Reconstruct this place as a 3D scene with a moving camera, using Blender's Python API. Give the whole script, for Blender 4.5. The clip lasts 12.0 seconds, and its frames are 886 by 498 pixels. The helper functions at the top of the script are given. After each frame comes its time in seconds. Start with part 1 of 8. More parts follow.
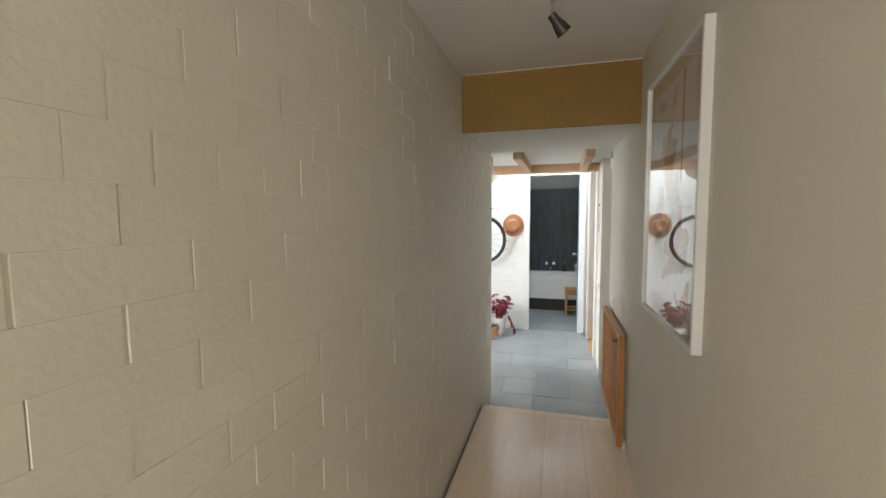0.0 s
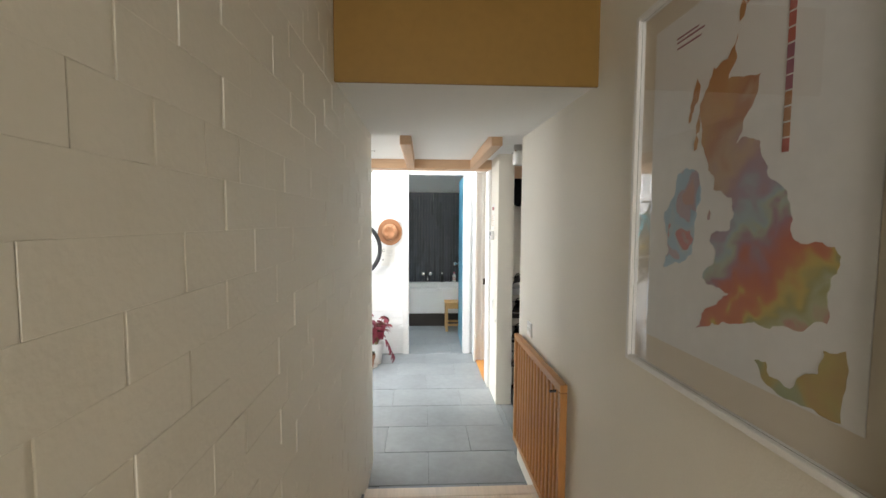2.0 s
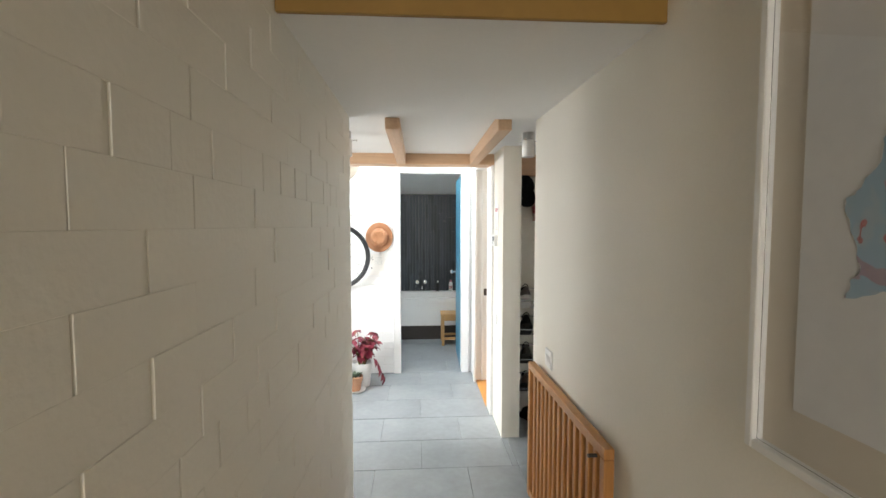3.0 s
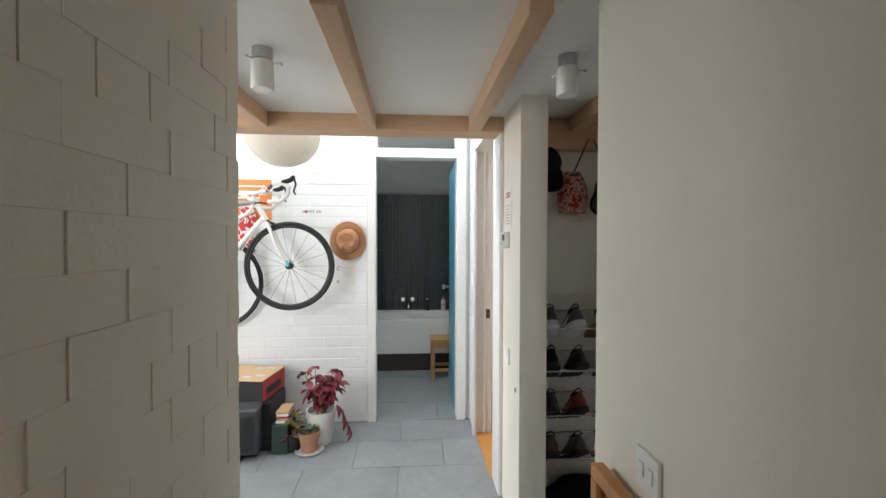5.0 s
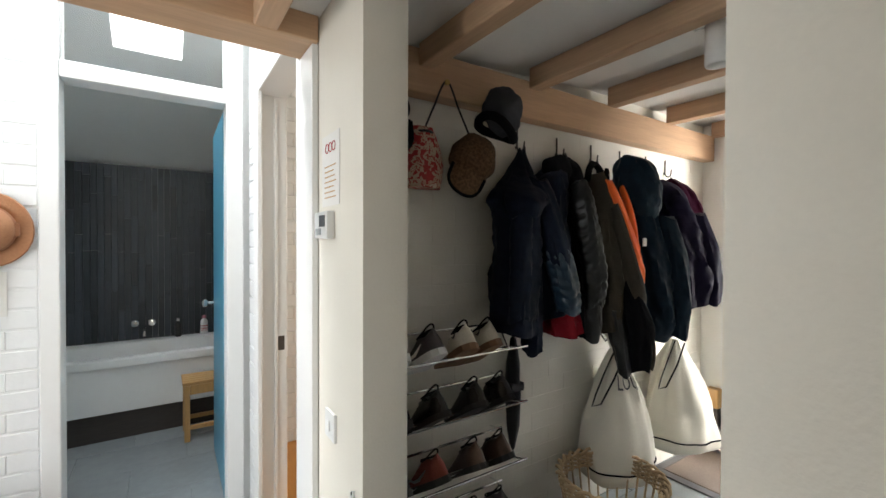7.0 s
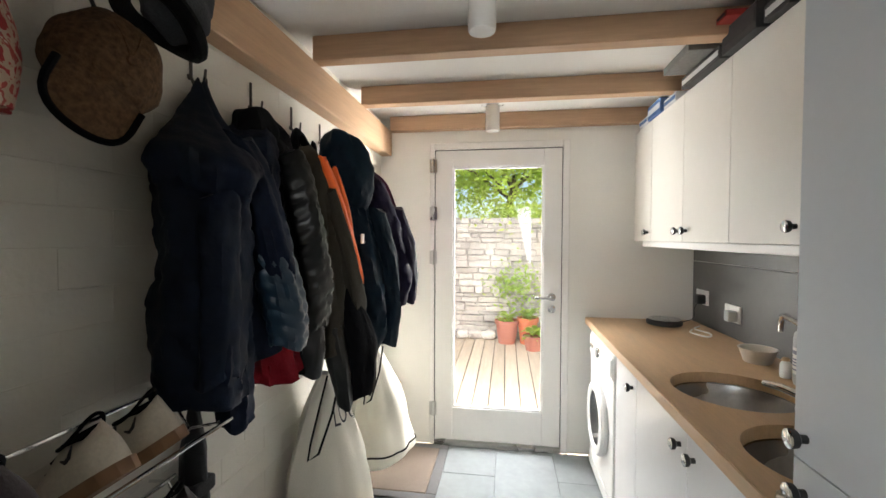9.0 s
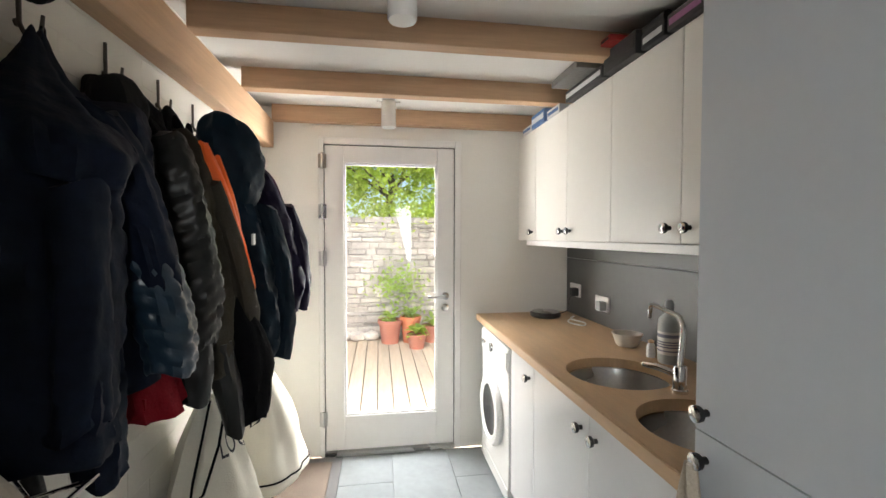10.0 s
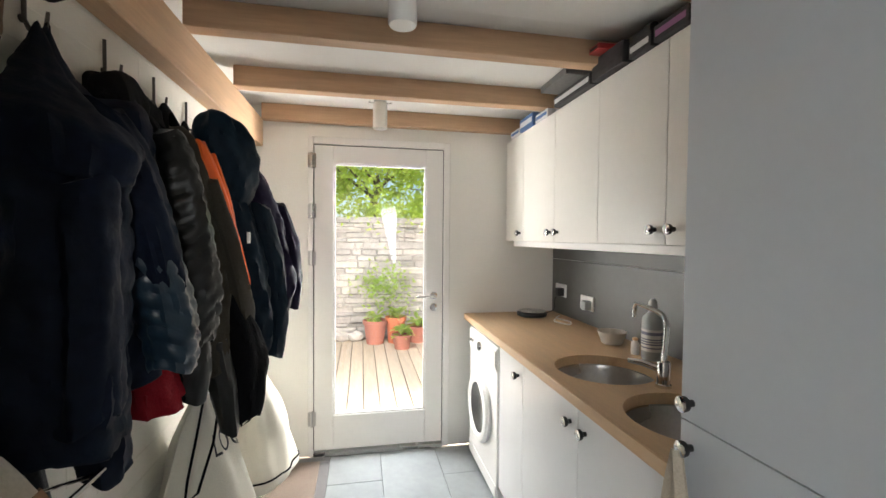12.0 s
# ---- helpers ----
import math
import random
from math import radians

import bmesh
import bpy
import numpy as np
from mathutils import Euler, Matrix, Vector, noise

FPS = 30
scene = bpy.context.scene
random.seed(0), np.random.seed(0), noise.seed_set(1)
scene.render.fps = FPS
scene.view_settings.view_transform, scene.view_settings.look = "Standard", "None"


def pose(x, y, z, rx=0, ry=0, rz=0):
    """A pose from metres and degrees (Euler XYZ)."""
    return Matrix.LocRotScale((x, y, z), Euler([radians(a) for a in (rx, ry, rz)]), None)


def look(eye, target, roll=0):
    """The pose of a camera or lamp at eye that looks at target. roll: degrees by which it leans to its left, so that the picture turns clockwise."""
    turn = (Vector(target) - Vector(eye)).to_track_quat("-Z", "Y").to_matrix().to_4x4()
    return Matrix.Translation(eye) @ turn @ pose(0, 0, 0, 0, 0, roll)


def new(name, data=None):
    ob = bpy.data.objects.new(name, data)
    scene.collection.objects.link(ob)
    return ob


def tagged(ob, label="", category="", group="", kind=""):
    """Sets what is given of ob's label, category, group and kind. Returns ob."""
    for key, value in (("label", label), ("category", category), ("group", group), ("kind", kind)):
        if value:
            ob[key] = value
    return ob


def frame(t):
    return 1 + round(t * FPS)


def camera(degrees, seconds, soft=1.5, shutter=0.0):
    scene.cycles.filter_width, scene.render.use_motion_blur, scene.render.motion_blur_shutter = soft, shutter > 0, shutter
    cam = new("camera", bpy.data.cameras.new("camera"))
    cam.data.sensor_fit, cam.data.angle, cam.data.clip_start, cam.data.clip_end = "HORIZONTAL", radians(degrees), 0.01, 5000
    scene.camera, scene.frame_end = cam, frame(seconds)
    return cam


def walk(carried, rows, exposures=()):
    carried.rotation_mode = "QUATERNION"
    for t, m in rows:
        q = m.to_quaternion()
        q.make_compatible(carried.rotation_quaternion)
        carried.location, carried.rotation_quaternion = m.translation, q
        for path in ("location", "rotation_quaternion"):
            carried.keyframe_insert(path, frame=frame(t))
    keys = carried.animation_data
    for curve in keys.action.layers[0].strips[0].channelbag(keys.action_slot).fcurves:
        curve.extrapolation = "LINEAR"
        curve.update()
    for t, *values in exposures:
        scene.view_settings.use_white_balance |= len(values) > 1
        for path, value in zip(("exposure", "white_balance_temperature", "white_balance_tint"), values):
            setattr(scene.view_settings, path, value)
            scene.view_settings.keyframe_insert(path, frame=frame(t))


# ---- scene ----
cam = camera(92.9, 12.0)
PATH = [
    (0, (0.574, -3.592, 1.613), (0.035, -1.673, 1.451), -0.4),
    (0.5, (0.462, -3.423, 1.61), (0.229, -1.443, 1.449), 0.2),
    (1, (0.396, -3.18, 1.604), (0.349, -1.186, 1.453), 0.5),
    (1.5, (0.362, -2.961, 1.589), (0.412, -0.967, 1.45), 0.5),
    (2, (0.324, -2.683, 1.593), (0.419, -0.69, 1.46), 0.3),
    (2.5, (0.324, -2.462, 1.577), (0.428, -0.468, 1.458), 0.2),
    (3, (0.343, -2.17, 1.58), (0.461, -0.176, 1.47), -0.0),
    (5, (0.445, -1.12, 1.454), (0.591, 0.874, 1.42), 0.15),
    (5.5, (0.43, -0.88, 1.438), (0.718, 1.099, 1.397), 0.0),
    (6, (0.42, -0.612, 1.45), (0.926, 1.323, 1.401), 0.05),
    (6.5, (0.45, -0.402, 1.422), (1.242, 1.434, 1.374), 0.1),
    (7, (0.525, -0.165, 1.409), (1.635, 1.499, 1.384), 0.2),
    (9, (0.865, 0.436, 1.426), (2.842, 0.734, 1.371), 0.2),
    (9.5, (0.927, 0.506, 1.426), (2.926, 0.468, 1.371), 0.0),
    (10, (0.929, 0.573, 1.431), (2.906, 0.274, 1.372), 0.1),
    (10.5, (0.908, 0.61, 1.429), (2.851, 0.137, 1.37), 0.1),
    (11, (0.897, 0.622, 1.424), (2.818, 0.068, 1.367), 0.2),
    (11.5, (0.897, 0.624, 1.424), (2.825, 0.093, 1.368), 0.3),
    (12, (0.902, 0.62, 1.426), (2.864, 0.24, 1.373), 0.5),
]
walk(cam, [(t, look(e, a, r)) for t, e, a, r in PATH],
     [(0, 0.15), (1, 0.32), (3, 0.6), (5, -0.3), (6, -0.4), (7, -0.15), (9, 0.25), (10, 0.2), (12, 0.2)])

# ---- light ----
world = bpy.data.worlds.new("sky")
scene.world = world
world.use_nodes = True
wn = world.node_tree.nodes
sky = wn.new("ShaderNodeTexSky")
sky.sky_type = "NISHITA"
sky.sun_disc = False
sky.sun_elevation, sky.sun_rotation = radians(57), radians(290)
world.node_tree.links.new(sky.outputs[0], wn["Background"].inputs[0])
wn["Background"].inputs[1].default_value = 0.15
sun = new("sun", bpy.data.lights.new("sun", "SUN"))
sun.data.energy, sun.data.angle, sun.data.color = 2.1, radians(12), (1.0, 0.95, 0.88)
sun.matrix_world = look((1.5, 2.5, 9), (7, 0.5, 0))


def area_lamp(name, eye, target, sx, sy, watts, colour):
    lamp = new(name, bpy.data.lights.new(name, "AREA"))
    lamp.data.shape, lamp.data.size, lamp.data.size_y = "RECTANGLE", sx, sy
    lamp.data.energy, lamp.data.color = watts, colour
    lamp.matrix_world = look(eye, target)
    return lamp


area_lamp("hall_rooflight_sky", (-0.6, 1.8, 3.62), (-0.6, 1.8, 0), 2.2, 0.7, 88, (0.84, 0.93, 1.0))
area_lamp("bath_rooflight_sky", (0.46, 2.9, 3.02), (0.46, 3.3, 0), 0.36, 0.45, 30, (0.9, 0.96, 1.0))
# Added fill lamp at the unseen corridor end; its window is assumed.
area_lamp("corridor_end_fill", (0.25, -5.9, 1.75), (0.9, -1.5, 1.45), 0.45, 1.1, 27, (1.0, 0.965, 0.9))
# Added fill lamp inside the side room, which has no window built.
area_lamp("side_room_fill", (2.8, 2.6, 1.6), (1.0, 2.0, 1.0), 1.0, 1.0, 20, (1.0, 0.93, 0.84))
# Three added lamps outside the door, out of view, for sky and ground light.
area_lamp("yard_door_sky", (4.35, 0.5, 2.75), (2.9, 0.45, 0.6), 1.2, 0.7, 150, (0.95, 0.98, 1.0))
area_lamp("yard_door_fill_side", (4.55, 1.8, 0.95), (2.1, -0.1, 2.0), 0.9, 1.5, 85, (1.0, 0.98, 0.94))
area_lamp("yard_door_fill_far", (4.55, -0.95, 1.1), (1.9, 1.2, 1.2), 0.9, 1.5, 230, (1.0, 0.98, 0.94))

# Added fill lamp that evens out the bicycle wall; no window is known here.
area_lamp("hall_front_fill", (-1.7, 0.01, 1.45), (-1.2, 2.3, 0.9), 1.0, 1.1, 40, (0.95, 0.98, 1.0))
# Added fill lamp from the unseen hall end; its window is an invention.
area_lamp("hall_side_fill", (-2.68, 1.72, 1.7), (0.6, 0.9, 1.4), 0.8, 1.3, 30, (0.97, 0.98, 1.0))


# ---- materials ----
def material(name, colour, rough=0.6, metal=0.0, bump=0.0, scale=60.0, var=0.06, stretch=(1, 1, 1), spec=0.5,
             per_object=0.0, per_island=0.0, stain=0.0, stain_scale=2.5, coat=0.0, sheen=0.0, rvar=0.05):
    m = bpy.data.materials.new(name)
    m.use_nodes = True
    n, k = m.node_tree.nodes, m.node_tree.links
    b = n["Principled BSDF"]
    b.inputs["Roughness"].default_value, b.inputs["Metallic"].default_value = rough, metal
    b.inputs["Specular IOR Level"].default_value = spec
    b.inputs["Coat Weight"].default_value = coat
    b.inputs["Sheen Weight"].default_value = sheen
    co = n.new("ShaderNodeTexCoord")
    mp = n.new("ShaderNodeMapping")
    mp.inputs["Scale"].default_value = stretch
    k.new(co.outputs["Object"], mp.inputs["Vector"])
    fine = n.new("ShaderNodeTexNoise")
    fine.inputs["Scale"].default_value, fine.inputs["Detail"].default_value = scale, 5
    big = n.new("ShaderNodeTexNoise")
    big.inputs["Scale"].default_value, big.inputs["Detail"].default_value = stain_scale, 4
    k.new(mp.outputs[0], fine.inputs["Vector"])
    k.new(mp.outputs[0], big.inputs["Vector"])
    value = None

    def add(src, lo, hi):
        nonlocal value
        r = n.new("ShaderNodeMapRange")
        r.inputs["To Min"].default_value, r.inputs["To Max"].default_value = lo, hi
        k.new(src, r.inputs["Value"])
        if value is None:
            value = r.outputs[0]
        else:
            q = n.new("ShaderNodeMath")
            q.operation = "MULTIPLY"
            k.new(value, q.inputs[0])
            k.new(r.outputs[0], q.inputs[1])
            value = q.outputs[0]

    add(fine.outputs["Fac"], 1 - var * 2, 1 + var * 2)
    add(big.outputs["Fac"], 1 - stain * 2 - var, 1 + stain * 2 + var)
    if per_object:
        add(n.new("ShaderNodeObjectInfo").outputs["Random"], 1 - per_object, 1 + per_object)
    if per_island:
        add(n.new("ShaderNodeNewGeometry").outputs["Random Per Island"], 1 - per_island, 1 + per_island)
    mix = n.new("ShaderNodeVectorMath")
    mix.operation = "SCALE"
    mix.inputs[0].default_value = colour
    k.new(value, mix.inputs["Scale"])
    k.new(mix.outputs[0], b.inputs["Base Color"])
    rr = n.new("ShaderNodeMapRange")
    rr.inputs["To Min"].default_value, rr.inputs["To Max"].default_value = max(0.02, rough - rvar), min(1, rough + rvar)
    k.new(big.outputs["Fac"], rr.inputs["Value"])
    k.new(rr.outputs[0], b.inputs["Roughness"])
    if bump:
        bp = n.new("ShaderNodeBump")
        bp.inputs["Strength"].default_value, bp.inputs["Distance"].default_value = bump, 0.004
        k.new(fine.outputs["Fac"], bp.inputs["Height"])
        k.new(bp.outputs[0], b.inputs["Normal"])
    return m


def glass_material(name, tint=(1, 1, 1), rough=0.0):
    m = bpy.data.materials.new(name)
    m.use_nodes = True
    b = m.node_tree.nodes["Principled BSDF"]
    b.inputs["Base Color"].default_value = (*tint, 1)
    b.inputs["Transmission Weight"].default_value = 1.0
    b.inputs["Roughness"].default_value, b.inputs["IOR"].default_value = rough, 1.45
    return m


plaster = material("cream_plaster", (0.77, 0.73, 0.64), 0.55, bump=0.16, scale=150, var=0.015, stain=0.02)
plaster_white = material("white_plaster", (0.78, 0.77, 0.73), 0.6, bump=0.2, scale=90, var=0.015, stain=0.02)
ceiling_paint = material("ceiling_white", (0.8, 0.79, 0.76), 0.75, bump=0.1, scale=70, var=0.012, stain=0.015)
brick_paint = material("painted_brick", (0.79, 0.76, 0.68), 0.5, bump=0.3, scale=75, var=0.012, per_object=0.006, per_island=0.006, stain=0.02)
brick_white = material("white_painted_brick", (0.8, 0.8, 0.79), 0.45, bump=0.3, scale=30, var=0.015, per_object=0.012, per_island=0.012, stain=0.015)
ochre = material("ochre_board", (0.3, 0.17, 0.034), 0.6, bump=0.15, scale=30, var=0.05, stain=0.05)
slate = material("grey_slate", (0.235, 0.25, 0.255), 0.34, bump=0.12, scale=22, var=0.07, per_object=0.07, stain=0.08, stain_scale=5)
slate_wall = material("dark_slate_cladding", (0.035, 0.042, 0.05), 0.38, bump=0.6, scale=14, var=0.2, stretch=(6, 6, 0.7), per_object=0.45, per_island=0.45, stain=0.1)
grout = material("dark_joint", (0.21, 0.22, 0.22), 0.9, var=0.1)
beech = material("beech_floor", (0.82, 0.68, 0.54), 0.2, bump=0.05, scale=14, var=0.06, stretch=(9, 0.7, 4), per_object=0.05, stain=0.03)
beech_top = material("beech_worktop", (0.56, 0.37, 0.21), 0.42, bump=0.06, scale=14, var=0.07, stretch=(0.8, 9, 4), stain=0.04)
beam_wood = material("planed_pine_beam", (0.54, 0.35, 0.215), 0.55, bump=0.15, scale=12, var=0.08, stretch=(9, 0.6, 9), per_object=0.04, stain=0.05)
beam_wood_x = material("planed_pine_crossbeam", (0.53, 0.34, 0.205), 0.55, bump=0.15, scale=12, var=0.08, stretch=(0.6, 9, 9), stain=0.05)
gate_wood = material("varnished_pine", (0.5, 0.235, 0.075), 0.35, bump=0.1, scale=14, var=0.1, stretch=(8, 8, 0.7), per_object=0.06)
stool_wood = material("pine_stool_wood", (0.52, 0.3, 0.11), 0.4, bump=0.1, scale=14, var=0.1, stretch=(6, 6, 0.8))
orange_floor = material("orange_wood_floor", (0.55, 0.25, 0.06), 0.35, var=0.08, scale=12, stretch=(8, 0.8, 4))
white_gloss = material("white_gloss_paint", (0.8, 0.79, 0.77), 0.3, var=0.01, scale=30, bump=0.04, stain=0.012, rvar=0.012)
cabinet_white = material("satin_cabinet_white", (0.78, 0.76, 0.71), 0.28, var=0.01, scale=30, stain=0.012, rvar=0.012)
cabinet_gloss = material("gloss_cabinet_white", (0.8, 0.8, 0.8), 0.2, var=0.01, scale=30, stain=0.012, rvar=0.012)
tall_grey = material("tall_unit_pale_grey", (0.57, 0.6, 0.635), 0.4, var=0.01, scale=40, stain=0.012, rvar=0.012)
splash = material("grey_splashback", (0.1, 0.1, 0.095), 0.5, var=0.06, scale=25, bump=0.1, stain=0.05)
steel = material("brushed_steel", (0.55, 0.55, 0.54), 0.28, metal=1.0, var=0.06, scale=80)
chrome = material("chrome", (0.75, 0.75, 0.75), 0.12, metal=1.0, var=0.02)
iron = material("dark_iron", (0.1, 0.09, 0.08), 0.45, metal=0.8, var=0.1)
black_plastic = material("black_plastic", (0.02, 0.02, 0.021), 0.4, var=0.1, stain=0.05)
rubber = material("black_rubber", (0.018, 0.018, 0.019), 0.65, var=0.15, bump=0.2, scale=150)
white_plastic = material("white_plastic", (0.78, 0.78, 0.76), 0.35, var=0.01)
blue_paint = material("blue_door_paint", (0.075, 0.29, 0.42), 0.35, var=0.03, scale=30, bump=0.06, stain=0.03)
clear_glass = glass_material("clear_glass")
frosted = material("opal_glass", (0.85, 0.84, 0.8), 0.25, var=0.01)
paper = material("white_paper", (0.78, 0.76, 0.72), 0.8, var=0.02)
ink = material("black_ink", (0.04, 0.04, 0.045), 0.7, var=0.05)
mat_brown = material("brown_doormat", (0.19, 0.145, 0.115), 0.95, bump=1.0, scale=220, var=0.2, stain=0.06)
mat_edge = material("grey_mat_border", (0.13, 0.125, 0.125), 0.9, bump=0.5, scale=150, var=0.12)


# ---- helpers for building ----
def cube(bm, x0, x1, y0, y1, z0, z1, m=None):
    vs = [bm.verts.new((x, y, z)) for x in (x0, x1) for y in (y0, y1) for z in (z0, z1)]
    for f in ((0, 1, 3, 2), (4, 6, 7, 5), (0, 4, 5, 1), (2, 3, 7, 6), (0, 2, 6, 4), (1, 5, 7, 3)):
        bm.faces.new([vs[i] for i in f])
    if m is not None:
        bmesh.ops.transform(bm, matrix=m, verts=vs)
    return vs


def block(x0, x1, y0, y1, z0, z1, bevel=0.0, seg=2):
    bm = bmesh.new()
    cube(bm, x0, x1, y0, y1, z0, z1)
    if bevel:
        bmesh.ops.bevel(bm, geom=bm.edges[:], offset=bevel, segments=seg, affect="EDGES", profile=0.6)
    return bm


def lathe(bm, profile, seg=24, m=None):
    """Turned shape about z from (radius, height) pairs."""
    rings, made = [], []
    for r, z in profile:
        if r < 1e-5:
            ring = [bm.verts.new((0, 0, z))]
        else:
            ring = [bm.verts.new((r * math.cos(2 * math.pi * i / seg), r * math.sin(2 * math.pi * i / seg), z)) for i in range(seg)]
        rings.append(ring)
        made += ring
    for a, b in zip(rings, rings[1:]):
        for i in range(seg):
            j = (i + 1) % seg
            if len(a) == 1 and len(b) == 1:
                continue
            if len(a) == 1:
                bm.faces.new((a[0], b[j], b[i]))
            elif len(b) == 1:
                bm.faces.new((a[i], a[j], b[0]))
            else:
                bm.faces.new((a[i], a[j], b[j], b[i]))
    if m is not None:
        bmesh.ops.transform(bm, matrix=m, verts=made)
    return made


def tube(bm, points, radius, seg=8, closed=False, cap=True):
    """A round bar along points; radius is a number or one for each point."""
    pts = [Vector(p) for p in points]
    rad = radius if isinstance(radius, (list, tuple)) else [radius] * len(pts)
    rings, side = [], None
    for i, p in enumerate(pts):
        if closed:
            d = (pts[(i + 1) % len(pts)] - pts[i - 1]).normalized()
        else:
            d = (pts[min(i + 1, len(pts) - 1)] - pts[max(i - 1, 0)]).normalized()
        if side is None:
            side = d.orthogonal().normalized()
        side = (side - d * side.dot(d)).normalized()
        up = d.cross(side)
        rings.append([bm.verts.new(p + rad[i] * (math.cos(2 * math.pi * k / seg) * side + math.sin(2 * math.pi * k / seg) * up)) for k in range(seg)])
    pairs = list(zip(rings, rings[1:])) + ([(rings[-1], rings[0])] if closed else [])
    for a, b in pairs:
        for k in range(seg):
            bm.faces.new((a[k], a[(k + 1) % seg], b[(k + 1) % seg], b[k]))
    if cap and not closed:
        bm.faces.new(rings[0][::-1])
        bm.faces.new(rings[-1])
    return [v for r in rings for v in r]


def ring_points(c, r, n, axis="y", a0=0.0, a1=2 * math.pi, full=True):
    out = []
    for i in range(n):
        a = a0 + (a1 - a0) * i / (n if full else n - 1)
        u, w = r * math.cos(a), r * math.sin(a)
        out.append(Vector(c) + Vector({"y": (u, 0, w), "z": (u, w, 0), "x": (0, u, w)}[axis]))
    return out


def mesh_of(name, bm, mat, smooth=False):
    bmesh.ops.recalc_face_normals(bm, faces=bm.faces[:])
    me = bpy.data.meshes.new(name)
    bm.to_mesh(me)
    bm.free()
    me.materials.append(mat)
    if smooth:
        me.polygons.foreach_set("use_smooth", [True] * len(me.polygons))
        me.set_sharp_from_angle(angle=radians(40))
    return me


def part(name, bm, mat, parent=None, label="", smooth=False, m=None):
    ob = new(name, mesh_of(name, bm, mat, smooth))
    if parent is not None:
        ob.parent = parent
    if m is not None:
        ob.matrix_basis = m
    if label:
        ob["label"] = label
    return ob


def thing(name, label, category, m=None, group="", kind=""):
    ob = new(name)
    ob.empty_display_size = 0.05
    if m is not None:
        ob.matrix_basis = m
    return tagged(ob, label, category, group, kind)


def solid(name, bm, mat, label, category="", kind="", group="", smooth=False, m=None):
    ob = part(name, bm, mat, None, "", smooth, m)
    return tagged(ob, label, category, group, kind)


def setting(name, boxes, mat, label, bevel=0.0):
    bm = bmesh.new()
    for b in boxes:
        cube(bm, *b)
    return solid(name, bm, mat, label, "", "structure")


def deck(x):
    """Underside of the boarded ceiling, which rises over the washing room."""
    return DECK + 0.087 * min(1, max(0, (x - 1.1) / 1.3))


# ---- plan ----
XR = 0.957          # corridor's smooth wall at its end
SKEW = 0.0145       # how the corridor widens to the back
YB = 2.30           # white brick wall with the bicycle
YC = 1.30           # coat wall
XE = 3.71           # wall with the glazed yard door
YK = -0.735         # wall behind the worktop
DECK = 2.155        # underside of the boarded ceiling in the hall
WOOD = 0.165        # corridor's raised wooden floor

# ---- walls ----
setting("wall_corridor_brick", [(-0.115, -0.0032, -6.0, -0.006, 0, 2.6)], brick_paint, "cream painted brick corridor wall")
bm = bmesh.new()
for q in cube(bm, XR, XR + 0.085, -6.0, 0.015, 0, 2.6):
    q.co.x -= SKEW * q.co.y
solid("wall_corridor_plaster", bm, plaster, "smooth cream plaster corridor wall", "", "structure")
# Unseen end wall; the window opening is made up to go with the fill lamp.
setting("wall_corridor_end", [(-0.115, 0.1, -6.12, -6.0, 0, 2.6), (0.86, 1.3, -6.12, -6.0, 0, 2.6), (0.1, 0.86, -6.12, -6.0, 0, 1.1), (0.1, 0.86, -6.12, -6.0, 2.35, 2.6)], plaster, "unseen cream end wall with an added window opening")
# Wall out of view; its window opening is invented for the front fill lamp.
setting("wall_hall_front", [(-2.7, -2.2, -0.12, -0.004, 0, 3.6), (-1.2, -0.115, -0.12, -0.004, 0, 3.6), (-2.2, -1.2, -0.12, -0.004, 0, 0.88), (-2.2, -1.2, -0.12, -0.004, 2.02, 3.6)], plaster_white, "white unseen front wall of the hall with an added window opening")
# Never in view; the window opening is made up for the side fill lamp.
setting("wall_hall_side", [(-2.82, -2.7, -0.12, 1.3, 0, 3.6), (-2.82, -2.7, 2.14, YB + 0.1, 0, 3.6), (-2.82, -2.7, 1.3, 2.14, 0, 1.02), (-2.82, -2.7, 1.3, 2.14, 2.38, 3.6)], plaster_white, "white unseen end wall of the hall with an added window opening")
bx0, bx1, bz0, bz1 = 0.155, 0.815, 2.14, 2.19
setting("wall_bicycle", [(-2.7, 0.085, YB + 0.0035, YB + 0.11, 0, 3.6), (0.885, 1.04, YB + 0.012, YB + 0.11, 0, 3.6), (0.085, 0.885, YB + 0.012, YB + 0.11, 2.75, 3.6)], brick_white, "white painted brick wall with a bathroom doorway")
setting("wall_thermostat", [(0.96, 1.092, 0.862, YC - 0.004, 0, DECK + 0.001)], plaster, "cream plaster wall end with a thermostat")
setting("wall_coats", [(0.96, XE + 0.15, YC + 0.0012, YC + 0.11, 0, 2.6), (0.96, 1.06, YC + 0.008, YC + 0.11, 2.6, 3.6)], brick_paint, "cream painted brick wall behind the coats")
setting("wall_side_room", [(0.925, 1.045, 2.105, YB + 0.008, 0, 3.6), (0.925, 1.045, YC + 0.114, 2.105, 2.2, 3.6)], brick_white, "white wall with a doorway to a side room")
setting("wall_side_room_far", [(1.05, 3.2, 2.9, 3.0, 0, 2.6), (3.2, 3.3, 1.42, 3.0, 0, 2.6)], brick_white, "white brick wall of the side room")
setting("ceiling_side_room", [(1.05, 3.3, 1.42, 3.0, 2.6, 2.66)], ceiling_paint, "white ceiling of the side room")
setting("floor_side_room", [(0.93, 3.3, 1.414, 3.0, -0.05, 0.004)], orange_floor, "orange wooden floor of the side room")
